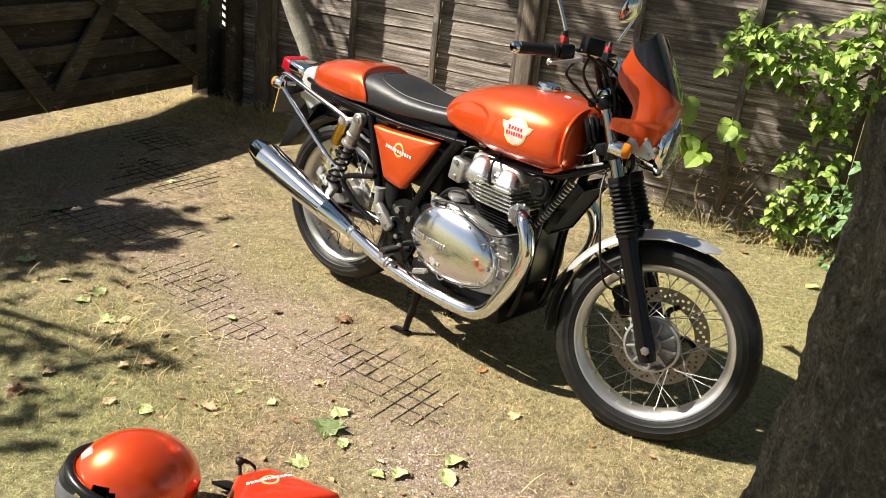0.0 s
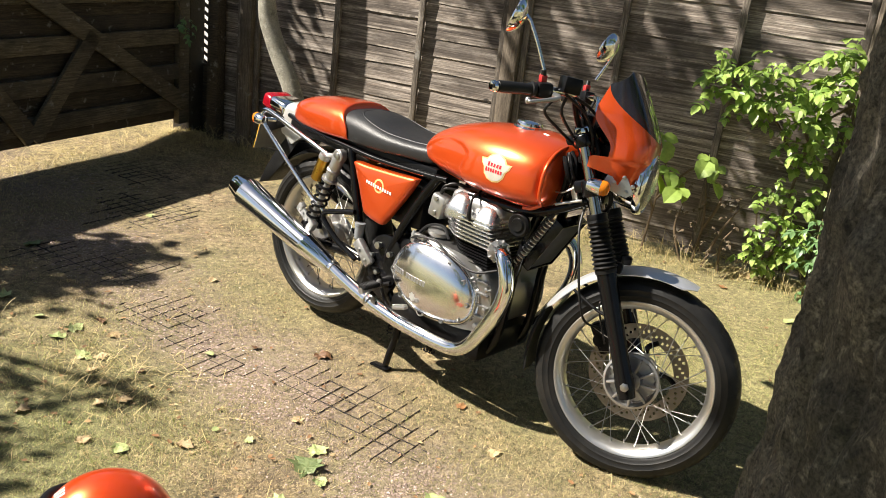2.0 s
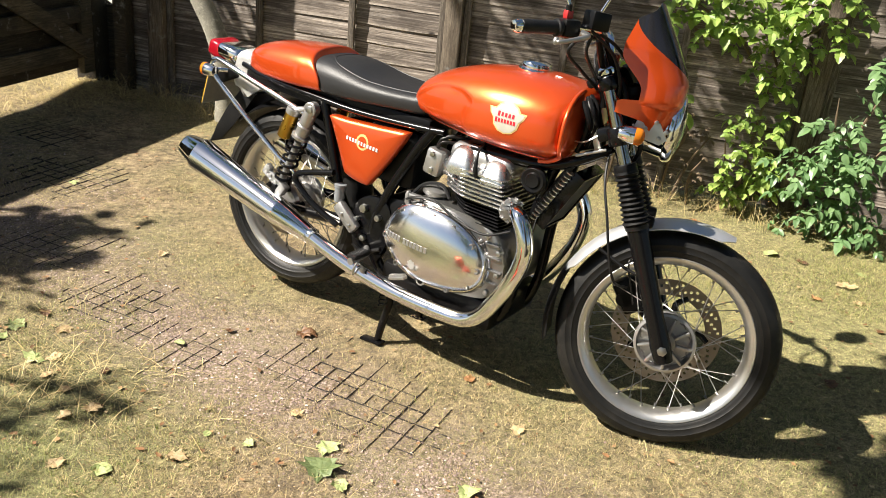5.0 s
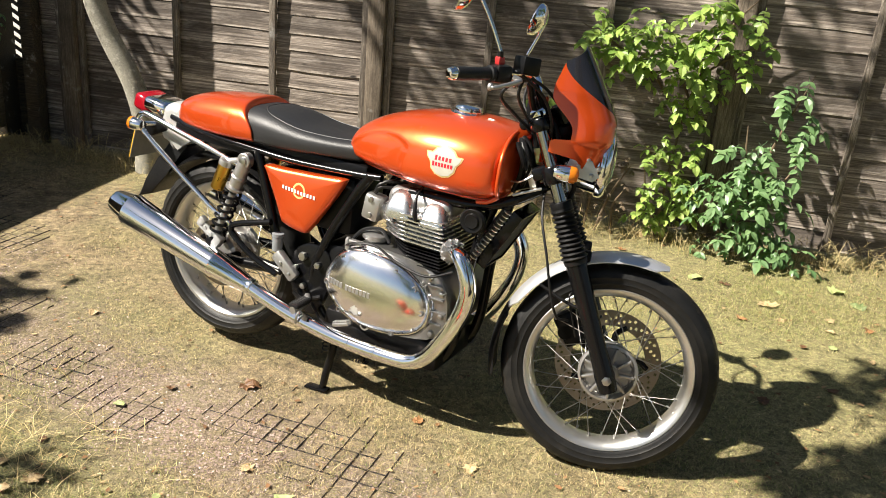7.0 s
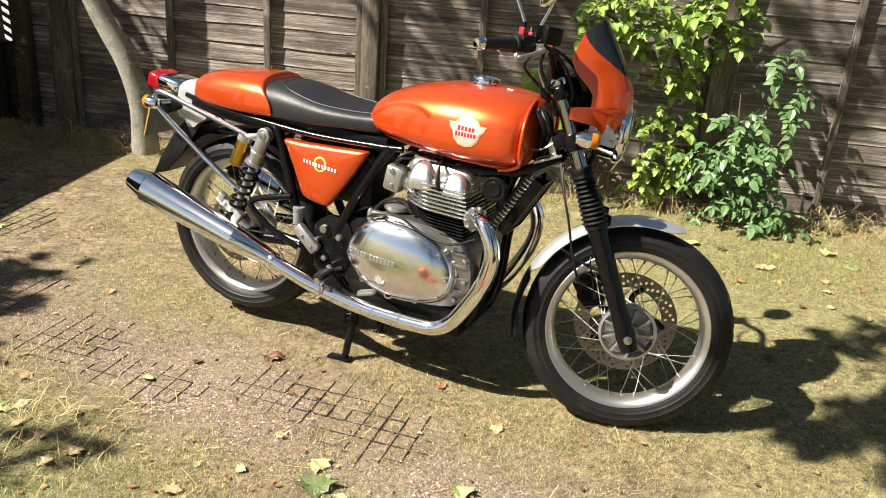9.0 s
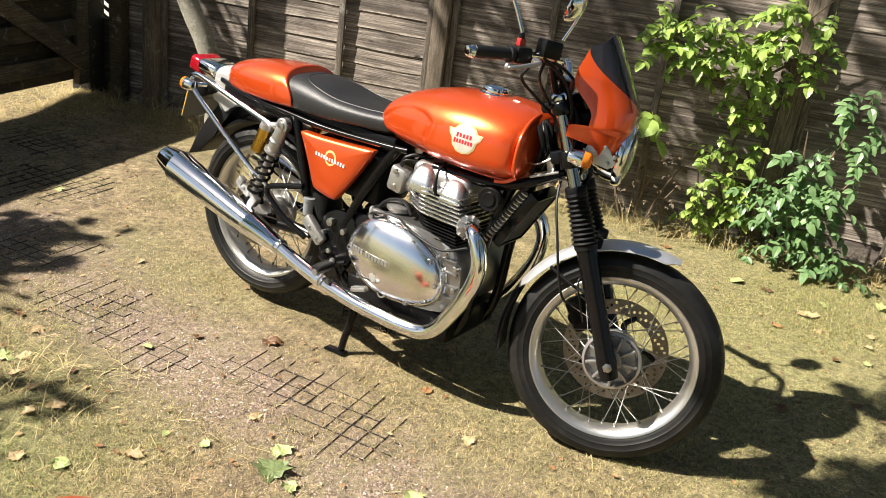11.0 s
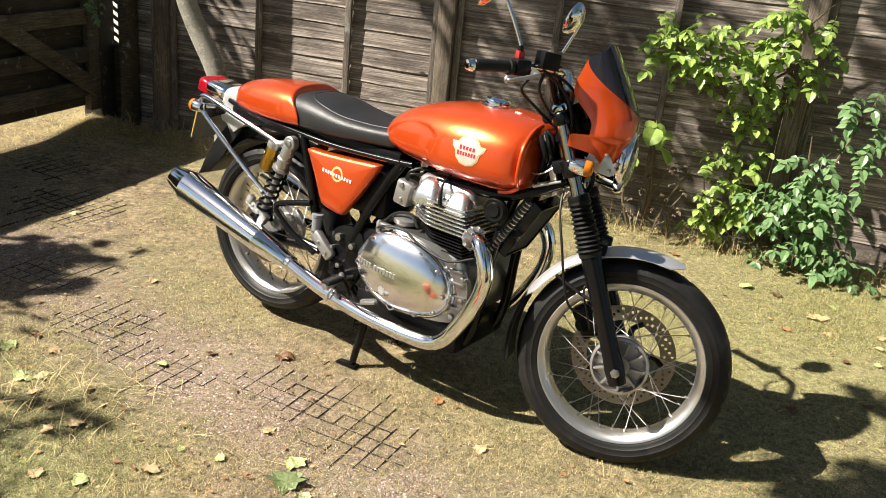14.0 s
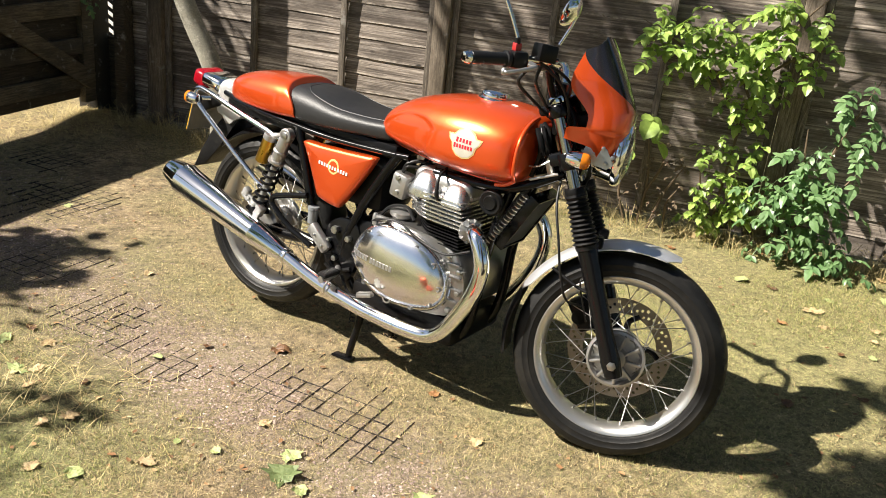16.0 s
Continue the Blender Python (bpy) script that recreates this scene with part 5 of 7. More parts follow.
# swingarm and shocks
for line in both([(0.40, -0.10, 0.375), (0.25, -0.108, 0.345), (0.06, -0.112, 0.322), (-0.035, -0.112, 0.318)]):
    bm = bmesh.new()
    tube(bm, line, [0.022, 0.02, 0.018, 0.016], 12)
    part("swingarm", bm, BLACK, bike)
bm = bmesh.new()
block(bm, (0.115, 0.005, 0.035), Matrix.Translation((0.245, -0.125, 0.355)) @ Matrix.Rotation(radians(4), 4, "Y"), 0.002)
part("warning_label", bm, SATIN_BLACK, bike)
bm = bmesh.new()
block(bm, (0.095, 0.0015, 0.006), Matrix.Translation((0.245, -0.1285, 0.362)) @ Matrix.Rotation(radians(4), 4, "Y"))
block(bm, (0.095, 0.0015, 0.005), Matrix.Translation((0.245, -0.1285, 0.350)) @ Matrix.Rotation(radians(4), 4, "Y"))
part("label_print", bm, WHITE, bike)
for s in (-1, 1):
    y = 0.150 * s
    top, foot = Vector((0.150, y, 0.700)), Vector((0.030, y, 0.385))
    d = foot - top
    L = d.length
    m = frame_to(top, d)
    bm = bmesh.new()
    lathe(bm, [(0.012, 0.0), (0.020, 0.0), (0.023, 0.02), (0.023, 0.06), (0.027, 0.064), (0.027, 0.070), (0.023, 0.074), (0.023, 0.100), (0.031, 0.103), (0.031, 0.112), (0.012, 0.115)], m, 24)
    lathe(bm, [(0.012, 0.13), (0.012, L)], m, 14)
    lathe(bm, [(0.012, -0.015), (0.022, -0.015), (0.025, -0.012), (0.025, 0.012), (0.022, 0.015), (0.012, 0.015)], Matrix.Translation(top) @ TO_Y, 24)
    sh = part("shock_absorber", bm, CAST, bike, "silver shock absorber body")
    bm = bmesh.new()
    lathe(bm, [(0.006, -0.022), (0.013, -0.02), (0.014, 0.02)], Matrix.Translation(top) @ TO_Y, 12)
    part("mount_bolt", bm, STEEL, sh)
    bm = bmesh.new()
    turns, n = 7, 16
    pts = []
    for i in range(turns * n + 1):
        a = 2 * math.pi * i / n
        pts.append(m @ Vector((0.027 * math.cos(a), 0.027 * math.sin(a), 0.114 + (L - 0.144) * i / (turns * n))))
    tube(bm, pts, 0.0050, 8, 1, smooth=False)
    part("spring", bm, BLACK, sh, "black coil spring")
    bm = bmesh.new()
    lathe(bm, [(0.020, 0.0), (0.030, 0.004), (0.030, 0.016), (0.02, 0.020)], frame_to(top + d * 0.89, d), 20)
    lathe(bm, [(0.022, -0.014), (0.022, 0.014)], Matrix.Translation(foot) @ TO_Y, 20)
    part("spring_seat", bm, SATIN_BLACK, sh)
    bm = bmesh.new()
    c = Vector((0.062, y - 0.01 * s, 0.668))
    e = Vector((0.028, y - 0.01 * s, 0.575))
    lathe(bm, [(0.010, 0.0), (0.022, 0.002), (0.0235, 0.008), (0.0235, (e - c).length - 0.004), (0.019, (e - c).length)], frame_to(c, e - c), 24)
    part("reservoir", bm, GOLD, sh, "gold gas reservoir")
    bm = bmesh.new()
    lathe(bm, [(0.010, -0.018), (0.023, -0.016), (0.025, -0.008), (0.025, 0.004)], frame_to(c, e - c), 24)
    tube(bm, [c + Vector((0, 0, 0.008)), c + Vector((0.04, 0, 0.018)), top + Vector((-0.015, 0, -0.005))], 0.011, 10)
    part("reservoir_cap", bm, CAST, sh)
    # passenger peg loop
    bm = bmesh.new()
    tube(bm, [(0.270, y * 1.04, 0.520), (0.19, y * 1.06, 0.498), (0.130, y * 1.06, 0.478), (0.112, y * 1.06, 0.460), (0.125, y * 1.06, 0.436), (0.20, y * 1.04, 0.385), (0.30, y, 0.345)], 0.0105, 12)
    part("peg_bracket", bm, BLACK, bike, "black passenger peg bracket")
    bm = bmesh.new()
    m2 = Matrix.Translation((0.030, y + 0.020 * s, 0.428)) @ Matrix.Rotation(radians(32), 4, "Y")
    block(bm, (0.115, 0.014, 0.034), m2, 0.006)
    block(bm, (0.030, 0.030, 0.044), m2 @ Matrix.Translation((0.045, 0, 0)), 0.006)
    block(bm, (0.026, 0.024, 0.030), m2 @ Matrix.Translation((-0.042, 0, 0.010)), 0.005)
    for u in (-0.018, 0.012):
        lathe(bm, [(0.003, -0.012), (0.0085, -0.010), (0.0085, 0.0)], m2 @ Matrix.Translation((u, 0, 0)) @ TO_Y, 12)
    part("passenger_peg", bm, CAST, bike, "silver folded passenger peg")
bm = bmesh.new()
block(bm, (0.044, 0.03, 0.108), Matrix.Translation((0.334, -0.146, 0.385)) @ Matrix.Rotation(radians(-50), 4, "Y"), 0.010)
mc = part("master_cylinder", bm, CAST, bike, "bare alloy rear master cylinder guard")
for z in (0.365, 0.395):
    bm = bmesh.new()
    lathe(bm, [(0.002, -0.006), (0.006, -0.004), (0.006, 0.004)], Matrix.Translation((0.334 + (z - 0.385) * -1.2, -0.162, z)) @ TO_Y, 8)
    part("bolt", bm, STEEL, mc)
bm = bmesh.new()
lathe(bm, [(0.012, -0.03), (0.017, -0.026), (0.018, 0.02), (0.020, 0.022), (0.020, 0.032), (0.012, 0.034)], Matrix.Translation((0.290, -0.14, 0.452)), 18)
part("fluid_reservoir", bm, INNER, bike, "small translucent brake fluid reservoir")
bm = bmesh.new()
tube(bm, [(0.365, -0.14, 0.30), (0.40, -0.13, 0.28), (0.47, -0.13, 0.31)], 0.007, 8)
part("brake_rod", bm, RUBBER, bike)
bm = bmesh.new()
tube(bm, [(0.292, -0.14, 0.432), (0.310, -0.145, 0.405)], 0.006, 8)
part("brake_line", bm, RUBBER, bike)

# rear mudguard, plate, lights
part("rear_mudguard", arc_guard(0.358, 40, 142, 0.075, 0.02, 0.004, (0, 0, 0.318)), SATIN_BLACK, bike, "black plastic inner mudguard")
bm = bmesh.new()
out = [(-0.215, 0.700), (-0.255, 0.665), (-0.310, 0.590), (-0.365, 0.500), (-0.405, 0.425), (-0.335, 0.452), (-0.275, 0.530), (-0.225, 0.610), (-0.175, 0.66)]
slab(bm, out, 0.13, Matrix.Translation((0, 0.065, 0)) @ Matrix.Rotation(radians(90), 4, "X"), 0.008)
part("mudguard_tail", bm, RUBBER, bike, "black rubber mudguard tail")
bm = bmesh.new()
out = smooth_outline([(-0.10, 0.735), (-0.17, 0.79), (-0.24, 0.805), (-0.29, 0.775), (-0.285, 0.70), (-0.24, 0.63), (-0.19, 0.66)], 3)
slab(bm, out, 0.15, Matrix.Translation((0, 0.075, 0)) @ Matrix.Rotation(radians(90), 4, "X"), 0.032, 4)
part("tail_bracket", bm, WHITE_METAL, bike, "pale silver tail bracket")
bm = bmesh.new()
block(bm, (0.11, 0.13, 0.05), Matrix.Translation((-0.335, 0, 0.770)) @ Matrix.Rotation(radians(8), 4, "Y"), 0.018, 3)
tail = part("tail_lamp", bm, CHROME, bike, "chrome tail lamp with red lens")
bm = bmesh.new()
block(bm, (0.075, 0.122, 0.06), Matrix.Translation((-0.400, 0, 0.770)) @ Matrix.Rotation(radians(14), 4, "Y"), 0.016, 3)
part("red_lens", bm, RED_LENS, tail, "red plastic lens")
bm = bmesh.new()
tilt = Matrix.Translation((-0.395, 0, 0.632)) @ Matrix.Rotation(radians(13), 4, "Y")
block(bm, (0.003, 0.20, 0.115), tilt, 0.001, 1)
plate = part("number_plate", bm, PLATE_BACK, bike, "yellow rear number plate seen edge-on")
bm = bmesh.new()
block(bm, (0.004, 0.20, 0.115), tilt @ Matrix.Translation((-0.0036, 0, 0)), 0.001, 1)
part("plate_face", bm, YELLOW, plate)
bm = bmesh.new()
for i in range(7):
    block(bm, (0.002, 0.018, 0.06), tilt @ Matrix.Translation((-0.0066, -0.075 + 0.025 * i, 0)))
part("plate_print", bm, SATIN_BLACK, plate)
bm = bmesh.new()
block(bm, (0.12, 0.16, 0.05), Matrix.Translation((-0.315, 0, 0.700)) @ Matrix.Rotation(radians(-25), 4, "Y"), 0.012)
part("plate_bracket", bm, SATIN_BLACK, bike)
for s in (-1, 1):
    bm = bmesh.new()
    tube(bm, [(-0.30, 0.05 * s, 0.715), (-0.335, 0.11 * s, 0.716)], 0.009, 10, 1)
    lathe(bm, [(0.004, -0.036), (0.016, -0.032), (0.021, -0.02), (0.023, 0.0), (0.023, 0.010)], frame_to((-0.345, 0.135 * s, 0.716), (-1, 0, 0)), 24)
    ind = part("rear_indicator", bm, CHROME, bike, "chrome indicator with amber lens")
    bm = bmesh.new()
    lathe(bm, [(0.023, 0.010), (0.0225, 0.022), (0.015, 0.030), (0.004, 0.033)], frame_to((-0.345, 0.135 * s, 0.716), (-1, 0, 0)), 24)
    part("amber_lens", bm, AMBER, ind)
bm = bmesh.new()
tube(bm, [(0.125, -0.140, 0.672), (0.02, -0.137, 0.694), (-0.14, -0.134, 0.727), (-0.285, -0.13, 0.757), (-0.322, -0.13, 0.757), (-0.338, -0.13, 0.735), (-0.322, -0.132, 0.706), (-0.20, -0.138, 0.628), (-0.075, -0.145, 0.557), (0.03, -0.150, 0.500), (0.085, -0.150, 0.480), (0.10, -0.146, 0.455)], 0.0093, 14)
part("side_rail", bm, CHROME, bike, "chrome bag support rail")
bm = bmesh.new()
block(bm, (0.62, 0.215, 0.05), Matrix.Translation((0.27, 0, 0.745)), 0.012)
block(bm, (0.30, 0.012, 0.03), Matrix.Translation((0.0, -0.10, 0.722)) @ Matrix.Rotation(radians(3), 4, "Y"), 0.004)
block(bm, (0.34, 0.20, 0.03), Matrix.Translation((-0.03, 0, 0.735)), 0.008)
part("subframe", bm, SATIN_BLACK, bike)


# tank, seat and side panels
def loft(stations, seg=40, power=2.5, flat=0.6):
    """A body of rounded sections: x, z of foot, z of top, half width, and the height of its widest part (0 to 1)."""
    bm = bmesh.new()
    rings = []
    for x, lo, hi, half, wide in stations:
        zc = lo + (hi - lo) * wide
        ring = []
        for s in range(seg):
            a = 2 * math.pi * s / seg
            c, q = math.cos(a), math.sin(a)
            e = 2 / power
            y = half * math.copysign(abs(c) ** e, c)
            if q >= 0:
                z = zc + (hi - zc) * abs(q) ** e
            else:
                z = zc - (zc - lo) * abs(q) ** (e * flat)
            ring.append(bm.verts.new((x, y, z)))
        rings.append(ring)
    join_rings(bm, rings)
    return bm


def dense(stations, n=4):
    """More stations, smoothly between those given."""
    out = []
    k = len(stations)
    for i in range(k - 1):
        p, a, b, q = (stations[min(max(i + j, 0), k - 1)] for j in (-1, 0, 1, 2))
        for j in range(n):
            t = j / n
            out.append(tuple(0.5 * (2 * B + (C - A) * t + (2 * A - 5 * B + 4 * C - D) * t * t + (3 * B - A - 3 * C + D) * t ** 3) for A, B, C, D in zip(p, a, b, q)))
    out.append(stations[-1])
    return out


TANK = [(0.490, 0.800, 0.838, 0.055, 0.45), (0.505, 0.785, 0.868, 0.095, 0.42), (0.535, 0.775, 0.898, 0.122, 0.40), (0.60, 0.765, 0.932, 0.148, 0.38), (0.70, 0.757, 0.962, 0.172, 0.38), (0.80, 0.753, 0.977, 0.190, 0.40),
        (0.89, 0.752, 0.982, 0.193, 0.42), (0.96, 0.754, 0.978, 0.187, 0.44), (1.005, 0.760, 0.970, 0.174, 0.46), (1.028, 0.772, 0.960, 0.153, 0.47), (1.040, 0.790, 0.947, 0.126, 0.48), (1.045, 0.815, 0.925, 0.086, 0.5), (1.046, 0.85, 0.90, 0.035, 0.5)]
tank_body = loft(dense(TANK, 12), 128, 2.35, 0.7)
for v in tank_body.verts:
    # the knee hollow on each side
    crest = 0.906 - 3.2 * max(0.0, 0.66 - v.co.x) ** 2
    edge = 0.735 + 0.02 * ease((v.co.z - 0.83) / 0.06) - 0.05 * ease((v.co.z - 0.875) / 0.03)
    k = ease((edge - v.co.x) / 0.016) * ease((crest - v.co.z) / 0.018) * ease((v.co.x - 0.49) / 0.05)
    v.co.y -= math.copysign(0.0075 * k, v.co.y) if abs(v.co.y) > 0.03 else 0.0
tank = part("fuel_tank", tank_body, ORANGE, bike, "glossy orange painted fuel tank", 50)
# the raised rim round the tank's nose
for s in (-1, 1):
    bm = bmesh.new()
    x, lo, hi, half, wide = 1.022, 0.766, 0.962, 0.166, 0.47
    zc, e, line = lo + (hi - lo) * wide, 2 / 2.35, []
    for i in range(25):
        a = radians(82 - 122 * i / 24)
        c, q = math.cos(a), math.sin(a)
        line.append((x + 0.012 * math.cos(a * 1.4) , s * half * c ** e, zc + (hi - zc) * q ** e if q >= 0 else zc - (zc - lo) * abs(q) ** (e * 0.7)))
    line += [(1.015, s * 0.140, 0.776), (0.995, s * 0.132, 0.765), (0.965, s * 0.128, 0.758)]
    tube(bm, line, 0.0065, 10, 1, smooth=False)
    part("tank_rim", bm, ORANGE, tank)
CAP = Matrix.Translation((0.842, 0.0, 0.979)) @ Matrix.Rotation(radians(2), 4, "Y")
bm = bmesh.new()
lathe(bm, [(0.050, -0.004), (0.052, 0.0), (0.048, 0.004), (0.043, 0.004)], CAP, 40)
lathe(bm, [(0.041, 0.0), (0.043, 0.004), (0.043, 0.016), (0.040, 0.021), (0.025, 0.025), (0.001, 0.026)], CAP, 40)
part("fuel_cap", bm, CHROME, tank, "chrome fuel filler cap")


def decal(ob, outline, x0, z0, side, lift, name, material, parent, label="", n=6, slope=0.0):
    """A thin plate of an outline (along, up) in metres, laid on the side of ob."""
    from mathutils.bvhtree import BVHTree
    me = ob.data
    tree = BVHTree.FromPolygons([v.co for v in me.vertices], [tuple(p.vertices) for p in me.polygons])
    bm = bmesh.new()
    c, s = math.cos(slope), math.sin(slope)

    def put(x, z):
        hit = tree.ray_cast(Vector((x0 + x * c - z * s, side, z0 + x * s + z * c)), Vector((0, -side, 0)))
        return hit[0] + hit[1] * lift if hit[0] is not None else None
    k = len(outline)
    cx, cz = sum(p[0] for p in outline) / k, sum(p[1] for p in outline) / k
    rings = []
    for j in range(1, n + 1):
        ring = []
        for x, z in outline:
            q = put(cx + (x - cx) * j / n, cz + (z - cz) * j / n)
            ring.append(bm.verts.new(q))
        rings.append(ring)
    mid = bm.verts.new(put(cx, cz))
    for i in range(k):
        bm.faces.new((mid, rings[0][i], rings[0][(i + 1) % k]))
    for a, b in zip(rings, rings[1:]):
        for i in range(k):
            bm.faces.new((a[i], b[i], b[(i + 1) % k], a[(i + 1) % k]))
    edge = [e for e in bm.edges if e.is_boundary]
    r = bmesh.ops.extrude_edge_only(bm, edges=edge)
    for v in (g for g in r["geom"] if isinstance(g, bmesh.types.BMVert)):
        v.co.y -= math.copysign(lift, side)
    return part(name, bm, material, parent, label, 60)


def bars(ob, spans, x0, z0, side, lift, material, parent, name, slope=0.0):
    for x, z, w, h in spans:
        decal(ob, [(x - w / 2, z - h / 2), (x + w / 2, z - h / 2), (x + w / 2, z + h / 2), (x - w / 2, z + h / 2)], x0, z0, side, lift, name, material, parent, "", 1, slope)


for s in (-1, 1):
    wing = [(0.012, 0.050), (0.030, 0.042), (0.041, 0.028), (0.061, 0.027), (0.055, 0.010), (0.044, -0.002), (0.039, -0.024), (0.023, -0.041)]
    badge = [(0.0, 0.052)] + wing + [(0.0, -0.047)] + [(-x, z) for x, z in wing[::-1]]
    badge = [(x * 0.90, z * 0.82) for x, z in badge]
    decal(tank, [(x * 1.07, z * 1.08) for x, z in badge], 0.874, 0.863, s, 0.0020, "badge_edge", GOLD_DECAL, tank, "gold badge border")
    b = decal(tank, [(x * 0.97, z * 0.97) for x, z in badge], 0.874, 0.863, s, 0.0030, "badge", SILVER_DECAL, tank, "silver-white winged tank badge")
    bars(tank, [(-0.024 + 0.0112 * i, 0.011, 0.0066, 0.0105 if i else 0.013) for i in range(5)] + [(-0.030 + 0.0095 * i, -0.006, 0.0058, 0.0105 if i else 0.013) for i in range(7)], 0.874, 0.863, s, 0.0040, RED_DECAL, tank, "badge_print")
bm = bmesh.new()
block(bm, (0.018, 0.014, 0.0015), Matrix.Translation((0.932, -0.03, 0.9805)) @ Matrix.Rotation(radians(6), 4, "Y"))
part("sticker", bm, WHITE, tank)
# seam along the foot of the tank
def lip(s):
    out = []
    for x, lo, hi, half, wide in dense(TANK, 5)[6:-4]:
        zc = lo + (hi - lo) * wide
        c, q, e = math.cos(radians(58)), math.sin(radians(58)), 2 / 2.35
        out.append((x, s * (half * c ** e + 0.001), zc - (zc - lo) * q ** (e * 0.7) - 0.001))
    return out


for s in (-1, 1):
    bm = bmesh.new()
    tube(bm, lip(s), 0.0035, 8, 1, smooth=False)
    part("tank_seam", bm, ORANGE, tank)

COWL = [(-0.225, 0.768, 0.795, 0.030, 0.4), (-0.215, 0.752, 0.816, 0.065, 0.4), (-0.185, 0.742, 0.838, 0.092, 0.4), (-0.12, 0.738, 0.860, 0.118, 0.38), (-0.03, 0.738, 0.876, 0.134, 0.36), (0.06, 0.742, 0.882, 0.144, 0.34), (0.12, 0.746, 0.884, 0.146, 0.34), (0.158, 0.750, 0.884, 0.145, 0.34), (0.160, 0.754, 0.874, 0.138, 0.34)]
hump = loft(dense(COWL, 5), 48, 2.5, 0.5)
for v in hump.verts:
    v.co.x -= 0.065 * ease((v.co.z - 0.785) / 0.10) * min(1.0, max(0.0, (v.co.x + 0.02) / 0.16))
cowl = part("seat_cowl", hump, ORANGE, bike, "orange painted seat hump", 50)
SEAT = [(0.05, 0.760, 0.850, 0.104, 0.4), (0.10, 0.754, 0.862, 0.126, 0.4), (0.14, 0.752, 0.866, 0.134, 0.36), (0.18, 0.751, 0.866, 0.139, 0.36), (0.24, 0.752, 0.859, 0.142, 0.4), (0.33, 0.756, 0.842, 0.138, 0.45), (0.43, 0.764, 0.836, 0.128, 0.5), (0.50, 0.766, 0.838, 0.116, 0.5), (0.545, 0.770, 0.840, 0.106, 0.5), (0.56, 0.780, 0.828, 0.092, 0.5)]
seat = part("seat", loft(dense(SEAT, 5), 48, 3.0, 0.5), VINYL, bike, "black stitched vinyl saddle", 50)
from mathutils.bvhtree import BVHTree
saddle = BVHTree.FromPolygons([v.co for v in seat.data.vertices], [tuple(p.vertices) for p in seat.data.polygons])
seam = [(0.535, -0.078), (0.42, -0.098), (0.32, -0.110), (0.24, -0.108), (0.185, -0.09), (0.150, -0.05), (0.142, 0.0)]
seam = curve_points([(x, y, 1.0) for x, y in seam + [(x, -y) for x, y in seam[-2::-1]]], 8)
bm = bmesh.new()
tube(bm, [saddle.ray_cast(p, Vector((0, 0, -1)))[0] for p in seam], 0.0018, 6, 1, smooth=False)
part("seat_piping", bm, PIPING, seat)


def side_panel(parent, m, paint_mat):
    """A tapering painted side cover, x along, y out, z up; foot at the narrow end."""
    out = [(0.225, 0.703), (0.300, 0.706), (0.420, 0.714), (0.520, 0.722), (0.528, 0.712), (0.500, 0.660), (0.455, 0.590), (0.408, 0.522), (0.392, 0.512), (0.350, 0.516), (0.312, 0.526), (0.300, 0.540), (0.268, 0.610), (0.232, 0.682)]
    cx, cz = 0.36, 0.64
    bm = bmesh.new()
    rings = []
    for grow, y in ((1.0, 0.0), (1.0, 0.014), (0.985, 0.022), (0.95, 0.027), (0.80, 0.031), (0.5, 0.034), (0.2, 0.035)):
        rings.append([bm.verts.new(m @ Vector((cx + (x - cx) * grow, y, cz + (z - cz) * grow))) for x, z in smooth_outline(out, 3)])
    join_rings(bm, rings)
    return part("side_panel", bm, paint_mat, parent, "orange painted side panel", 50)


for s in (-1,):
    m = Matrix.Translation((0, -0.125, 0)) @ Matrix.Diagonal((1, -1, 1, 1))
    panel = side_panel(bike, m, ORANGE)
    bars(panel, [(-0.060 + 0.0118 * i, 0.002 - 0.0010 * i, 0.0062, 0.011) for i in range(11)], 0.372, 0.650, s, 0.0022, WHITE, panel, "panel_print")
    ring = [(0.024 * math.cos(a), 0.026 * math.sin(a)) for a in (2 * math.pi * i / 20 for i in range(20))]
    decal(panel, ring, 0.372, 0.652, s, 0.0008, "panel_ring", GOLD_DECAL, panel, "gold ring emblem")
    decal(panel, [(x * 0.72, z * 0.72) for x, z in ring], 0.372, 0.652, s, 0.0014, "ring_centre", ORANGE, panel)

# engine
CRANK = [(0.50, 0.36), (0.53, 0.47), (0.60, 0.535), (0.70, 0.545), (0.86, 0.525), (0.925, 0.45), (0.93, 0.35), (0.88, 0.30), (0.72, 0.275), (0.58, 0.29)]
bm = bmesh.new()
slab(bm, smooth_outline(CRANK, 4), 0.31, Matrix.Translation((0, 0.155, 0)) @ Matrix.Rotation(radians(90), 4, "X"), 0.012)
engine = part("crankcase", bm, CASE, bike, "cast alloy crankcase")
for z in (0.36, 0.40, 0.44, 0.48):
    for s in (-1, 1):
        bm = bmesh.new()
        block(bm, (0.05, 0.012, 0.007), Matrix.Translation((0.905 - 0.25 * abs(z - 0.40), s * 0.158, z)), 0.002)
        part("rib", bm, CASE, engine)
for u, z in ((0.93, 0.46), (0.935, 0.39), (0.91, 0.325), (0.885, 0.50)):
    bm = bmesh.new()
    lathe(bm, [(0.004, -0.008), (0.008, -0.006), (0.010, 0.0), (0.012, 0.010)], Matrix.Translation((u - 0.02, -0.158, z)) @ TO_Y, 12)
    part("case_bolt", bm, STEEL, engine)
bm = bmesh.new()
block(bm, (0.42, 0.31, 0.10), Matrix.Translation((0.71, 0, 0.243)), 0.02)
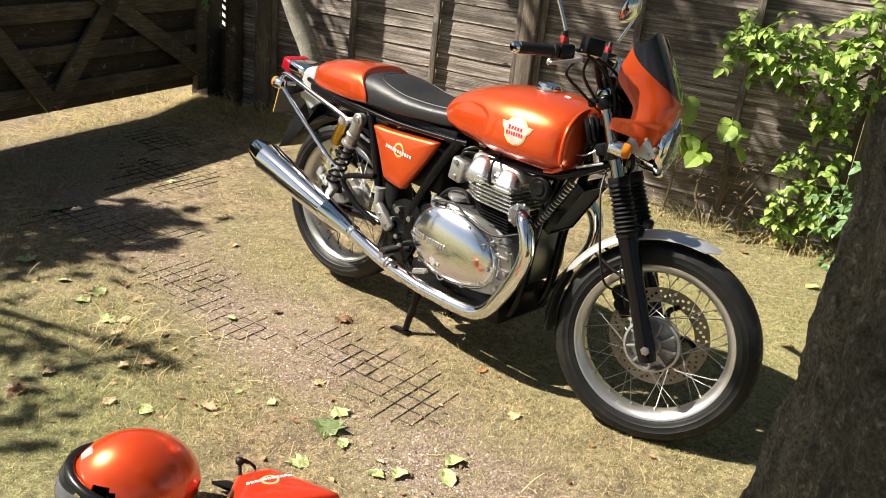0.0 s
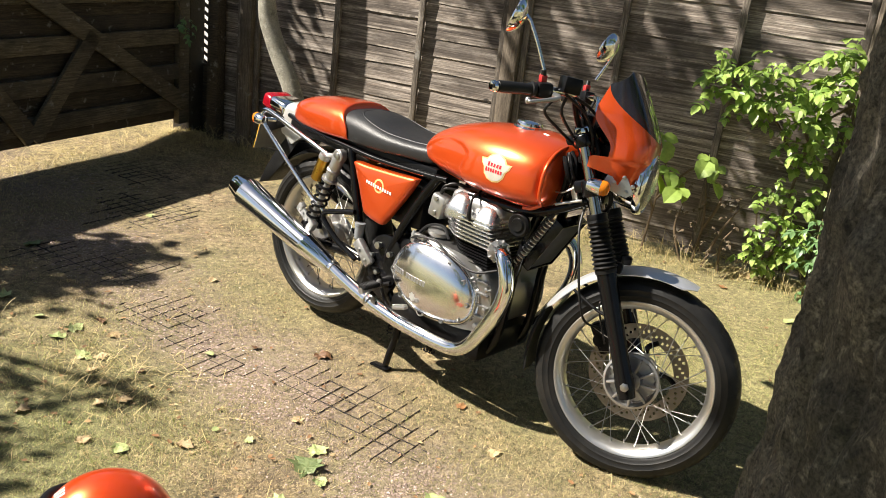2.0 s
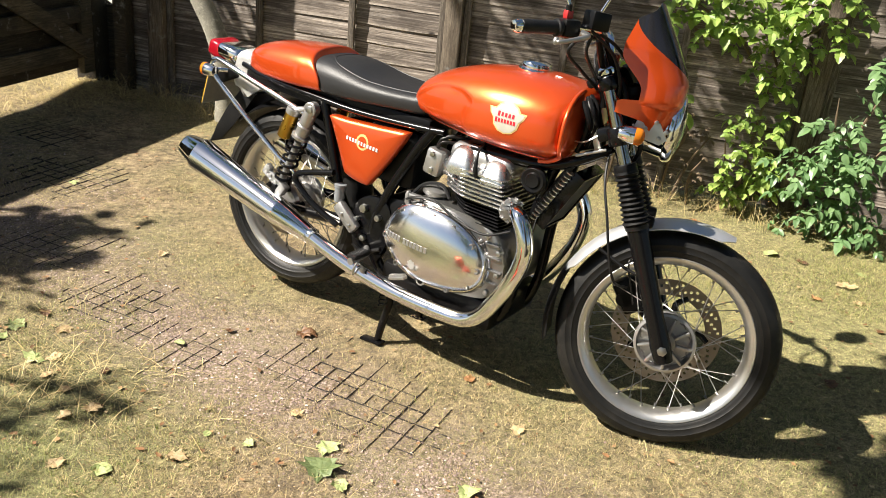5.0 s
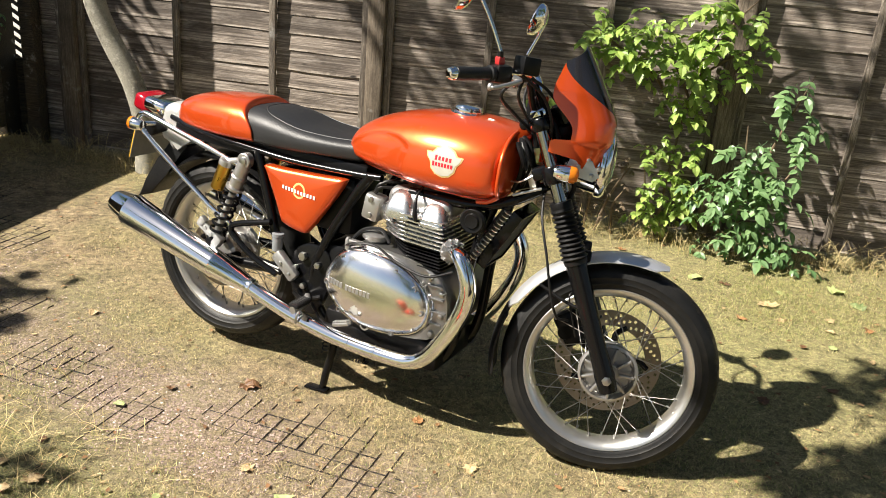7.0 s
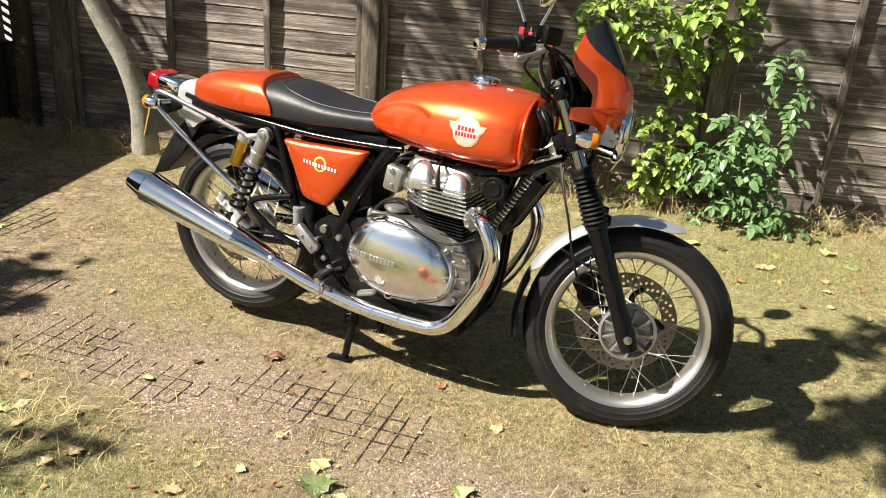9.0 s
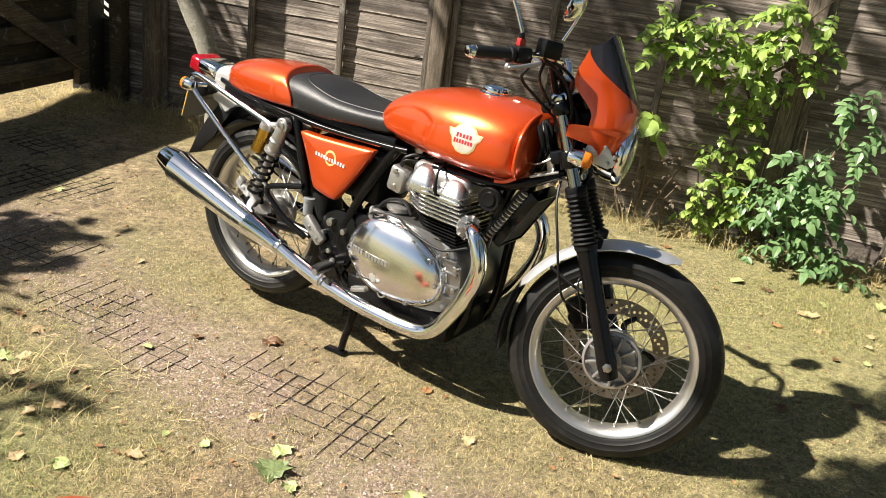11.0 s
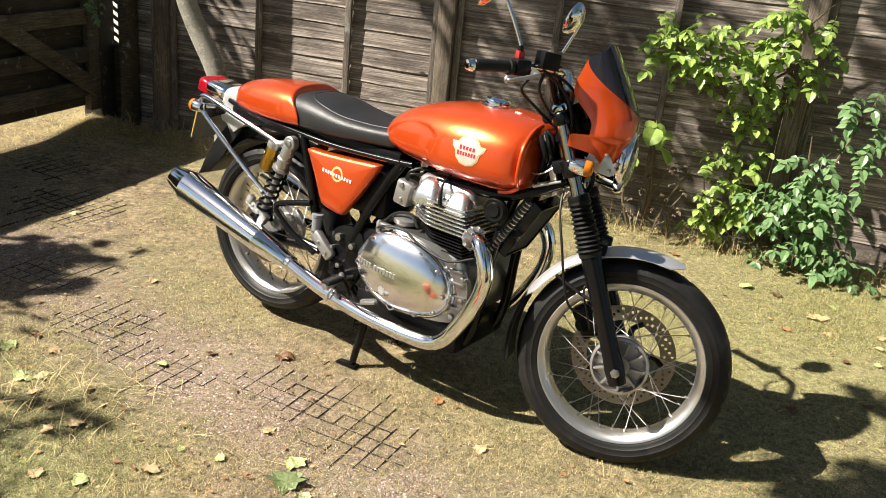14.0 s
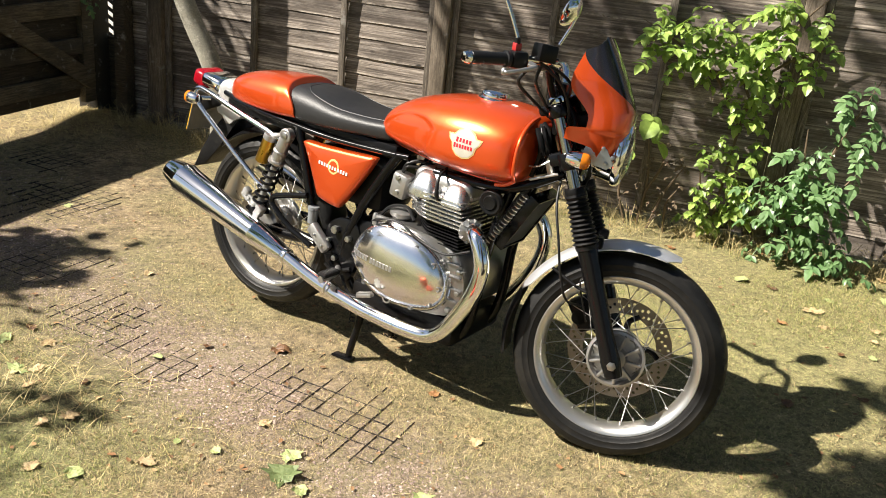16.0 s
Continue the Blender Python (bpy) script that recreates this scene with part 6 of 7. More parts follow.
block(bm, (0.13, 0.24, 0.16), Matrix.Translation((0.52, 0, 0.42)), 0.03)
part("sump", bm, SATIN_BLACK, bike)
COVER = [(x * 0.97 - 0.004, z) for x, z in [(0.523, 0.388), (0.541, 0.456), (0.580, 0.505), (0.640, 0.532), (0.712, 0.535), (0.790, 0.524), (0.860, 0.492), (0.908, 0.440), (0.915, 0.370), (0.880, 0.315), (0.805, 0.285), (0.711, 0.275), (0.640, 0.285), (0.575, 0.318)]]
for s in (-1, 1):
    out = smooth_outline(COVER, 4)
    cx, cz = 0.695, 0.405
    bm = bmesh.new()
    rings = []
    for grow, y in ((1.02, 0.150), (1.02, 0.158), (1.0, 0.161), (1.0, 0.168), (0.985, 0.176), (0.955, 0.183), (0.90, 0.191), (0.81, 0.200), (0.68, 0.208), (0.52, 0.2145), (0.34, 0.219), (0.17, 0.221), (0.05, 0.2215)):
        rings.append([bm.verts.new((cx + (x - cx) * grow, s * y, cz + (z - cz) * grow)) for x, z in out])
    join_rings(bm, rings)
    cover = part("engine_cover", bm, POLISHED, bike, "polished alloy engine cover", 50)
    for u, z in ((0.719, 0.512), (0.792, 0.500), (0.864, 0.464), (0.895, 0.395), (0.870, 0.335), (0.80, 0.300), (0.60, 0.320), (0.545, 0.40), (0.60, 0.495)):
        bm = bmesh.new()
        lathe(bm, [(0.004, 0.001), (0.0045, 0.006), (0.008, 0.007), (0.010, 0.004), (0.011, -0.010)], Matrix.Translation((u * 0.97 - 0.004, s * 0.188, z)) @ Matrix.Rotation(radians(90 if s < 0 else -90), 4, "X"), 14)
        part("cover_bolt", bm, CASE, cover)
    bm = bmesh.new()
    lathe(bm, [(0.004, 0.002), (0.010, 0.003), (0.011, 0.007), (0.016, 0.007), (0.017, -0.01)], Matrix.Translation((0.678, s * 0.188, 0.296)) @ Matrix.Rotation(radians(90 if s < 0 else -90), 4, "X"), 24)
    part("oil_window", bm, CAST, cover)
    bm = bmesh.new()
    lathe(bm, [(0.001, 0.0085), (0.010, 0.0080), (0.0105, 0.004)], Matrix.Translation((0.678, s * 0.188, 0.296)) @ Matrix.Rotation(radians(90 if s < 0 else -90), 4, "X"), 20)
    part("window_glass", bm, BLACK, cover)
    decal(cover, [(0.0135 * (1 + 0.22 * math.sin(3.7 * i)) * math.cos(0.393 * i), 0.016 * (1 + 0.22 * math.sin(3.7 * i)) * math.sin(0.393 * i)) for i in range(16)], 0.649, 0.345, s, 0.0008, "sticker", WHITE_METAL, cover, "worn pale sticker")
    bars(cover, [(-0.075 + 0.0135 * i, 0.0, 0.0095, 0.017) for i in range(5)] + [(0.002 + 0.0135 * i, 0.0, 0.0095, 0.017) for i in range(7)], 0.612, 0.412, s, 0.0013, CAST, cover, "raised_print", slope=radians(-1))


FIN_PLAN = [(-0.5, -0.50), (-0.40, -0.72), (-0.16, -0.96), (-0.04, -1.0), (0.40, -1.0), (0.5, -0.86), (0.5, 0.86), (0.40, 1.0), (-0.04, 1.0), (-0.16, 0.96), (-0.40, 0.72), (-0.5, 0.50)]


def finned(z0, z1, n, x0, x1, half, mat, name, label, lean=0.0, core=0.045, thick=0.0032):
    fins = []
    bm = bmesh.new()
    block(bm, (x1 - x0 - 2 * core, 2 * (half - core), z1 - z0), Matrix.Translation(((x0 + x1) / 2, 0, (z0 + z1) / 2)), 0.01)
    for i in range(n):
        z = z0 + (z1 - z0) * (i + 0.5) / n
        dx = lean * (z - z0)
        fins.append(((x0 + x1) / 2 - dx, z))
    body = part(name, bm, mat, bike, label)
    for u, z in fins:
        bm = bmesh.new()
        slab(bm, smooth_outline([((x1 - x0) * p, half * q) for p, q in FIN_PLAN], 3), thick, Matrix.Translation((u, 0, z)), 0.001, 1)
        part("fin", bm, mat, body)
    return body


finned(0.520, 0.590, 7, 0.706, 0.898, 0.154, SATIN_BLACK, "cylinder_barrel", "black finned cylinder barrels", 0.25)
finned(0.590, 0.680, 7, 0.664, 0.908, 0.172, ROCKER, "cylinder_head", "silver finned cylinder head", 0.2, thick=0.0048)
bm = bmesh.new()
block(bm, (0.22, 0.27, 0.07), Matrix.Translation((0.78, 0, 0.705)), 0.03, 3)
part("rocker_box", bm, CAST, bike)
for s in (-1, 1):
    for u, w, top in ((0.728, 0.056, 0.728), (0.842, 0.052, 0.718)):
        bm = bmesh.new()
        rings = []
        for y, drop, grow in ((0.02, 0.0, 1.0), (0.10, 0.002, 1.0), (0.128, 0.006, 1.0), (0.142, 0.014, 0.99), (0.156, 0.030, 0.96), (0.166, 0.046, 0.92), (0.170, 0.058, 0.84), (0.171, 0.066, 0.6)):
            zt, zb = top + 0.012 - drop, 0.655
            ring = []
            for i in range(32):
                a = 2 * math.pi * i / 32
                c, q = math.cos(a), math.sin(a)
                z = (zt + zb) / 2 + (zt - zb) / 2 * math.copysign(abs(q) ** 0.6, q)
                k = 1 - 0.42 * max(0.0, (z - zb) / (zt - zb))
                ring.append(bm.verts.new((u - 0.10 * (z - 0.70) + w * grow * k * math.copysign(abs(c) ** 0.6, c), s * y, z)))
            rings.append(ring)
        join_rings(bm, rings)
        part("rocker_cover", bm, ROCKER, bike, "rounded cast alloy rocker cover", 50)
    bm = bmesh.new()
    tube(bm, [(0.775, s * 0.10, 0.755), (0.79, s * 0.165, 0.735), (0.797, s * 0.178, 0.69), (0.797, s * 0.165, 0.665)], [0.004, 0.004, 0.007, 0.008], 10)
    part("spark_lead", bm, RUBBER, bike)
    bm = bmesh.new()
    block(bm, (0.060, 0.055, 0.085), Matrix.Translation((0.622, s * 0.11, 0.655)) @ Matrix.Rotation(radians(8), 4, "Y"), 0.012)
    lathe(bm, [(0.030, 0.0), (0.033, 0.01), (0.033, 0.07)], frame_to((0.63, s * 0.09, 0.655), (1, 0, -0.15)), 20)
    th = part("throttle_body", bm, CAST, bike, "alloy throttle body")
    for z in (0.632, 0.682):
        bm = bmesh.new()
        lathe(bm, [(0.002, 0.006), (0.008, 0.005), (0.009, 0.0), (0.009, -0.006)], Matrix.Translation((0.622, s * 0.139, z)) @ Matrix.Rotation(radians(90 if s < 0 else -90), 4, "X"), 12)
        part("bolt", bm, STEEL, th)
    for dz in (0.0, 0.02):
        bm = bmesh.new()
        tube(bm, [(0.625, s * 0.12, 0.70 + dz * 0.3), (0.64, s * 0.12, 0.722 + dz * 0.5), (0.675, s * 0.10, 0.725 + dz), (0.72, s * 0.06, 0.73)], 0.006, 8)
        part("fuel_hose", bm, RUBBER, bike)
for line, r in (([(0.565, -0.17, 0.525), (0.61, -0.185, 0.548), (0.68, -0.18, 0.556), (0.76, -0.18, 0.525), (0.86, -0.18, 0.51), (0.93, -0.15, 0.535)], 0.0042),
                ([(0.56, -0.15, 0.515), (0.60, -0.13, 0.575), (0.66, -0.12, 0.59), (0.70, -0.13, 0.56)], 0.006)):
    bm = bmesh.new()
    tube(bm, line, r, 8)
    part("clutch_cable", bm, RUBBER, bike)
bm = bmesh.new()
lathe(bm, [(0.005, -0.012), (0.009, -0.008), (0.010, 0.02), (0.006, 0.03)], Matrix.Translation((0.575, -0.168, 0.525)), 12)
block(bm, (0.05, 0.02, 0.016), Matrix.Translation((0.60, -0.165, 0.543)), 0.005)
lathe(bm, [(0.035, -0.01), (0.045, 0.0), (0.045, 0.012), (0.02, 0.02)], Matrix.Translation((0.635, -0.10, 0.555)), 28)
part("clutch_arm", bm, CAST, bike)

# exhausts, one on each side
PIPE = [(0.885, -0.125, 0.588), (0.930, -0.160, 0.606), (0.968, -0.190, 0.600), (0.998, -0.202, 0.560), (1.010, -0.204, 0.505), (0.995, -0.205, 0.430), (0.955, -0.205, 0.345), (0.910, -0.205, 0.275), (0.860, -0.205, 0.238), (0.790, -0.205, 0.228), (0.680, -0.205, 0.226), (0.560, -0.205, 0.232), (0.40, -0.205, 0.256), (0.235, -0.205, 0.300)]
for s in (-1, 1):
    line = [(x, y * -s, z) for x, y, z in PIPE]
    bm = bmesh.new()
    tube(bm, line, [0.019, 0.0225] + [0.0245] * (len(line) - 2), 24)
    ex = part("exhaust_pipe", bm, CHROME, bike, "chrome exhaust header pipe", 60)
    bm = bmesh.new()
    m = frame_to(Vector(line[1]) * 0.65 + Vector(line[0]) * 0.35, Vector(line[2]) - Vector(line[0]))
    lathe(bm, [(0.02, 0.0), (0.036, 0.002), (0.036, 0.010), (0.027, 0.013)], m, 24)
    for i in range(10):
        a = 2 * math.pi * i / 10
        block(bm, (0.010, 0.006, 0.020), m @ Matrix.Rotation(a, 4, "Z") @ Matrix.Translation((0.034, 0, 0.012)), 0.001, 1)
    part("exhaust_collar", bm, CAST, ex, "finned exhaust collar")
    for u, z in ((0.735, 0.227), (0.640, 0.2275)):
        bm = bmesh.new()
        lathe(bm, [(0.0245, -0.004), (0.0268, -0.002), (0.0268, 0.002), (0.0245, 0.004)], frame_to((u, 0.205 * s, z), (1, 0, 0)), 24)
        part("pipe_band", bm, CHROME, ex)
    a, b = Vector((0.240, 0.205 * s, 0.300)), Vector((-0.352, 0.214 * s, 0.452))
    d = b - a
    L = d.length
    m = frame_to(a, d)
    bm = bmesh.new()
    lathe(bm, [(0.0245, -0.01), (0.027, 0.0), (0.029, 0.012), (0.046, 0.150), (0.0475, 0.152), (0.0475, 0.160), (0.0470, 0.162), (0.057, L * 0.80), (0.060, L * 0.865), (0.0605, L * 0.875), (0.058, L * 0.882), (0.042, L * 0.985), (0.038, L), (0.034, L), (0.034, L * 0.9), (0.010, L * 0.86)], m, 40)
    part("silencer", bm, CHROME, bike, "chrome tapered silencer", 30)
    bm = bmesh.new()
    lathe(bm, [(0.026, -0.012), (0.0295, -0.010), (0.0295, 0.006), (0.027, 0.010)], m, 28)
    part("silencer_clamp", bm, CHROME, ex)

# oil cooler, horn, footrest, pedal, centre stand
OIL = Matrix.Translation((1.030, -0.012, 0.648)) @ Matrix.Rotation(radians(28), 4, "Y")
bm = bmesh.new()
block(bm, (0.030, 0.140, 0.200), OIL, 0.006)
cooler = part("oil_cooler", bm, COOLER, bike, "black oil cooler")
for y, z, w, h in ((0, 0.100, 0.145, 0.006), (0, -0.100, 0.145, 0.006), (0.070, 0, 0.006, 0.200), (-0.070, 0, 0.006, 0.200)):
    bm = bmesh.new()
    block(bm, (0.036, w, h), OIL @ Matrix.Translation((0.002, y, z)), 0.0015)
    part("cooler_frame", bm, BLACK, cooler)
for i in range(15):
    bm = bmesh.new()
    lathe(bm, [(0.008, -0.003), (0.0125, -0.0015), (0.0125, 0.0015), (0.008, 0.003)], OIL @ Matrix.Translation((-0.026, -0.078, -0.105 + 0.0140 * i)), 16)
    part("cooler_fin", bm, STEEL, cooler)
bm = bmesh.new()
lathe(bm, [(0.010, -0.115), (0.010, 0.115)], OIL @ Matrix.Translation((-0.036, -0.075, 0)), 12)
part("cooler_hose", bm, COOLER, cooler)
bm = bmesh.new()
lathe(bm, [(0.006, -0.012), (0.02, -0.014), (0.024, -0.008), (0.034, -0.010), (0.040, -0.004), (0.040, 0.008), (0.025, 0.03)], Matrix.Translation((0.962, -0.128, 0.700)) @ TO_Y, 32)
part("horn", bm, SATIN_BLACK, bike, "round black horn")
bm = bmesh.new()
tube(bm, [(0.420, -0.135, 0.30), (0.455, -0.19, 0.305), (0.455, -0.265, 0.300)], [0.010, 0.012, 0.012], 10)
rest = part("footrest", bm, CAST, bike, "alloy footrest with a rubber pad")
bm = bmesh.new()
block(bm, (0.034, 0.082, 0.014), Matrix.Translation((0.455, -0.222, 0.313)), 0.004)
for i in range(7):
    block(bm, (0.030, 0.005, 0.005), Matrix.Translation((0.455, -0.252 + 0.010 * i, 0.321)), 0.001, 1)
part("rubber_pad", bm, RUBBER, rest)
bm = bmesh.new()
tube(bm, [(0.455, -0.215, 0.292), (0.452, -0.235, 0.27), (0.452, -0.236, 0.245)], 0.004, 8)
part("peg_feeler", bm, STEEL, bike)
bm = bmesh.new()
tube(bm, [(0.45, -0.15, 0.285), (0.53, -0.20, 0.262), (0.60, -0.232, 0.285)], [0.006, 0.005, 0.0045], 10)
pedal = part("brake_pedal", bm, SATIN_BLACK, bike, "alloy brake pedal")
bm = bmesh.new()
block(bm, (0.060, 0.022, 0.012), Matrix.Translation((0.622, -0.236, 0.298)) @ Matrix.Rotation(radians(-20), 4, "Y"), 0.003)
for i in range(6):
    block(bm, (0.005, 0.020, 0.006), Matrix.Translation((0.622, -0.236, 0.298)) @ Matrix.Rotation(radians(-20), 4, "Y") @ Matrix.Translation((-0.024 + 0.0095 * i, 0, 0.008)), 0.001, 1)
part("pedal_pad", bm, CAST, pedal, "ribbed pedal pad")
for s in (-1, 1):
    bm = bmesh.new()
    tube(bm, [(0.505, s * 0.085, 0.215), (0.515, s * 0.10, 0.13), (0.507, s * 0.118, 0.03), (0.504, s * 0.124, -0.012)], [0.015, 0.014, 0.013, 0.012], 12)
    leg = part("centre_stand", bm, BLACK, bike, "black centre stand leg")
    bm = bmesh.new()
    block(bm, (0.085, 0.035, 0.008), Matrix.Translation((0.485, s * 0.128, -0.020)) @ Matrix.Rotation(radians(-6), 4, "Y"), 0.003)
    part("stand_foot", bm, BLACK, leg)
bm = bmesh.new()
pts = [Vector((0.50 + 0.009 * math.cos(a), -0.125 + 0.009 * math.sin(a), 0.20 - 0.0024 * a)) for a in (i * 0.6 for i in range(60))]
tube(bm, pts, 0.0022, 5, 1, smooth=False)
part("stand_spring", bm, SATIN_BLACK, bike)

# ---- helmet and loose side panel on the grass ----
def build_helmet():
    e = new("helmet")
    e.matrix_world = Matrix.Translation((-0.663, 1.727, -0.012)) @ Matrix.Rotation(radians(205), 4, "Z") @ Matrix.Scale(1.04, 4)
    tagged(e, "glossy orange open-face helmet with black visor trim on grass", "helmet")
    bm = bmesh.new()
    bmesh.ops.create_uvsphere(bm, u_segments=56, v_segments=36, radius=1.0)
    for v in bm.verts:
        x, y, z = v.co
        k = 1.0 + 0.06 * max(0, -x) * (1 - abs(z))
        v.co = Vector((0.146 * x * k, 0.124 * y * (1 - 0.05 * z), 0.125 + 0.132 * z if z > 0 else 0.125 + 0.122 * z))
    doomed = [f for f in bm.faces if f.calc_center_median().x > 0.050 and f.calc_center_median().z < 0.192 - (f.calc_center_median().x - 0.062) * 0.2 or f.calc_center_median().z < 0.012]
    bmesh.ops.delete(bm, geom=doomed, context="FACES")
    bmesh.ops.solidify(bm, geom=list(bm.faces), thickness=0.006)
    shell = part("shell", bm, HELMET, e, "orange metallic helmet shell", 50)
    bm = bmesh.new()
    rim = []
    for i in range(25):
        a = radians(-100 + 200 * i / 24)
        rim.append((0.134 * math.cos(a) + 0.004, 0.128 * math.sin(a), 0.190 - 0.105 * (1 - math.cos(a)) * 0.5))
    tube(bm, rim, 0.0125, 12, 1, smooth=False)
    part("trim", bm, FOAM, e, "black rubber visor trim")
    bm = bmesh.new()
    grid = []
    for i in range(19):
        a = radians(-78 + 156 * i / 18)
        grid.append([bm.verts.new((0.158 * math.cos(a) + 0.004 + 0.012 * math.sin(j), 0.132 * math.sin(a), 0.172 - 0.026 * j)) for j in range(5)])
    for i in range(18):
        for j in range(4):
            bm.faces.new((grid[i][j], grid[i + 1][j], grid[i + 1][j + 1], grid[i][j + 1]))
    bmesh.ops.solidify(bm, geom=list(bm.faces), thickness=0.003)
    part("visor", bm, INNER, e, "grey tinted visor")
    for s in (-1, 1):
        bm = bmesh.new()
        lathe(bm, [(0.004, 0.006), (0.010, 0.005), (0.012, 0.0), (0.012, -0.006)], frame_to((0.06, 0.121 * s, 0.118), (0.1, s, 0)), 16)
        part("visor_stud", bm, STEEL, e)
    bm = bmesh.new()
    bmesh.ops.create_uvsphere(bm, u_segments=32, v_segments=20, radius=1.0)
    for v in bm.verts:
        v.co = Vector((0.128 * v.co.x - 0.006, 0.110 * v.co.y, 0.122 + 0.115 * v.co.z))
    part("lining", bm, FOAM, e)
    from mathutils.bvhtree import BVHTree
    me = shell.data
    tree = BVHTree.FromPolygons([v.co for v in me.vertices], [tuple(p.vertices) for p in me.polygons])
    for k in range(3):
        bm = bmesh.new()
        vs = []
        for x, y in ((0.110, -0.024 + 0.011 * k), (0.110, -0.016 + 0.011 * k), (0.086, -0.010 + 0.011 * k), (0.086, -0.018 + 0.011 * k)):
            hit = tree.ray_cast(Vector((x, y, 0.5)), Vector((0, 0, -1)))
            vs.append(bm.verts.new(hit[0] + hit[1] * 0.002))
        bm.faces.new(vs)
        bmesh.ops.solidify(bm, geom=list(bm.faces), thickness=0.0012)
        part("decal", bm, WHITE, e)


build_helmet()


def build_loose_panel():
    e = new("loose_side_panel")
    tagged(e, "red-orange motorcycle side panel lying on dry grass", "side panel")
    m = Matrix.Translation((-0.36, 0, -0.64))
    panel = side_panel(e, Matrix.Diagonal((1, 1, 1, 1)) @ m, RED_ORANGE)
    panel.name = "cover"
    bars(panel, [(-0.058 + 0.0115 * i, 0.002 - 0.0012 * i, 0.008, 0.012) for i in range(11)], 0.020, -0.042, 1, 0.0022, WHITE, panel, "panel_print")
    ring = [(0.024 * math.cos(a), 0.026 * math.sin(a)) for a in (2 * math.pi * i / 20 for i in range(20))]
    decal(panel, ring, 0.020, -0.040, 1, 0.0008, "panel_ring", GOLD_DECAL, panel, "gold ring emblem")
    decal(panel, [(x * 0.72, z * 0.72) for x, z in ring], 0.020, -0.040, 1, 0.0014, "ring_centre", RED_ORANGE, panel)
    bm = bmesh.new()
    slab(bm, [(-0.07, -0.06), (-0.115, -0.135), (-0.075, -0.125), (-0.05, -0.09)], 0.012, Matrix.Translation((0, 0.012, 0)) @ Matrix.Rotation(radians(90), 4, "X"), 0.003)
    part("bracket", bm, SATIN_BLACK, e)
    bm = bmesh.new()
    bmesh.ops.create_icosphere(bm, subdivisions=2, radius=0.013, matrix=Matrix.Translation((-0.035, 0.046, -0.150)))
    for i in range(4):
        tube(bm, [(-0.035, 0.046, -0.150), (-0.018 + 0.006 * i, 0.048 - 0.006 * i, -0.148), (0.004, 0.020, -0.138)], 0.003, 6)
    tube(bm, [(-0.035, 0.044, -0.150), (-0.040, 0.0, -0.128)], 0.005, 6)
    part("lock", bm, RUBBER, e, "black lock with a tuft of wires")
    along, rise = Vector((0.883, 0.469, 0)), radians(10)
    top = Vector((0.469 * math.cos(rise), -0.883 * math.cos(rise), math.sin(rise)))
    out = top.cross(along)
    e.matrix_world = Matrix.Translation((-0.352, 1.815, 0.043)) @ Matrix(((along.x, out.x, top.x, 0), (along.y, out.y, top.y, 0), (along.z, out.z, top.z, 0), (0, 0, 0, 1)))


build_loose_panel()


# ---- fallen leaves ----
def leaf_object(x, y, size, material, seed, label):
    rnd = random.Random(seed)
    vs, fs = [], []
    o = leaf_outline("lobed" if rnd.random() < 0.75 else "round")
    n, wave = len(o), rnd.uniform(0.10, 0.24)
    curl, slim = rnd.uniform(0.0, 0.9), rnd.uniform(0.65, 1.0)
    o = [(u * slim * rnd.uniform(0.85, 1.12), v * rnd.uniform(0.93, 1.05)) for u, v in o]
    for j in (0.34, 0.68, 1.0):
        for u, v in o:
            p = Vector((u * j, 0.45 + (v - 0.45) * j))
            lift = wave * noise.noise((p.x * 2.6 + seed, p.y * 2.6, 0.0)) + curl * p.x * p.x + 0.05 * noise.noise((p.x * 7, p.y * 7 + seed, 1.0))
            vs.append((p.x * size, p.y * size, size * lift))
    vs.append((0, 0.45 * size, 0))
    for i in range(n):
        k = (i + 1) % n
        fs.append((i, k, 3 * n))
        for j in (0, n):
            fs.append((j + i, j + n + i, j + n + k, j + k))
    q = len(vs)
    vs += [(-0.012 * size, 0.02 * size, 0), (0.012 * size, 0.02 * size, 0), (0.1 * size, -0.35 * size, 0.10 * size)]
    fs.append((q, q + 1, q + 2))
    me = mesh_from("fallen_leaf", vs, fs, material)
    ob = new("fallen_leaf", me)
    ob.matrix_world = Matrix.Translation((x, y, ground_height(x, y) + 0.007)) @ Euler((rnd.uniform(-0.16, 0.16), rnd.uniform(-0.16, 0.16), rnd.uniform(0, 6.28))).to_matrix().to_4x4() @ Matrix.Translation((0, -0.5 * size, 0))
    tagged(ob, label, "leaf", "fallen leaves")


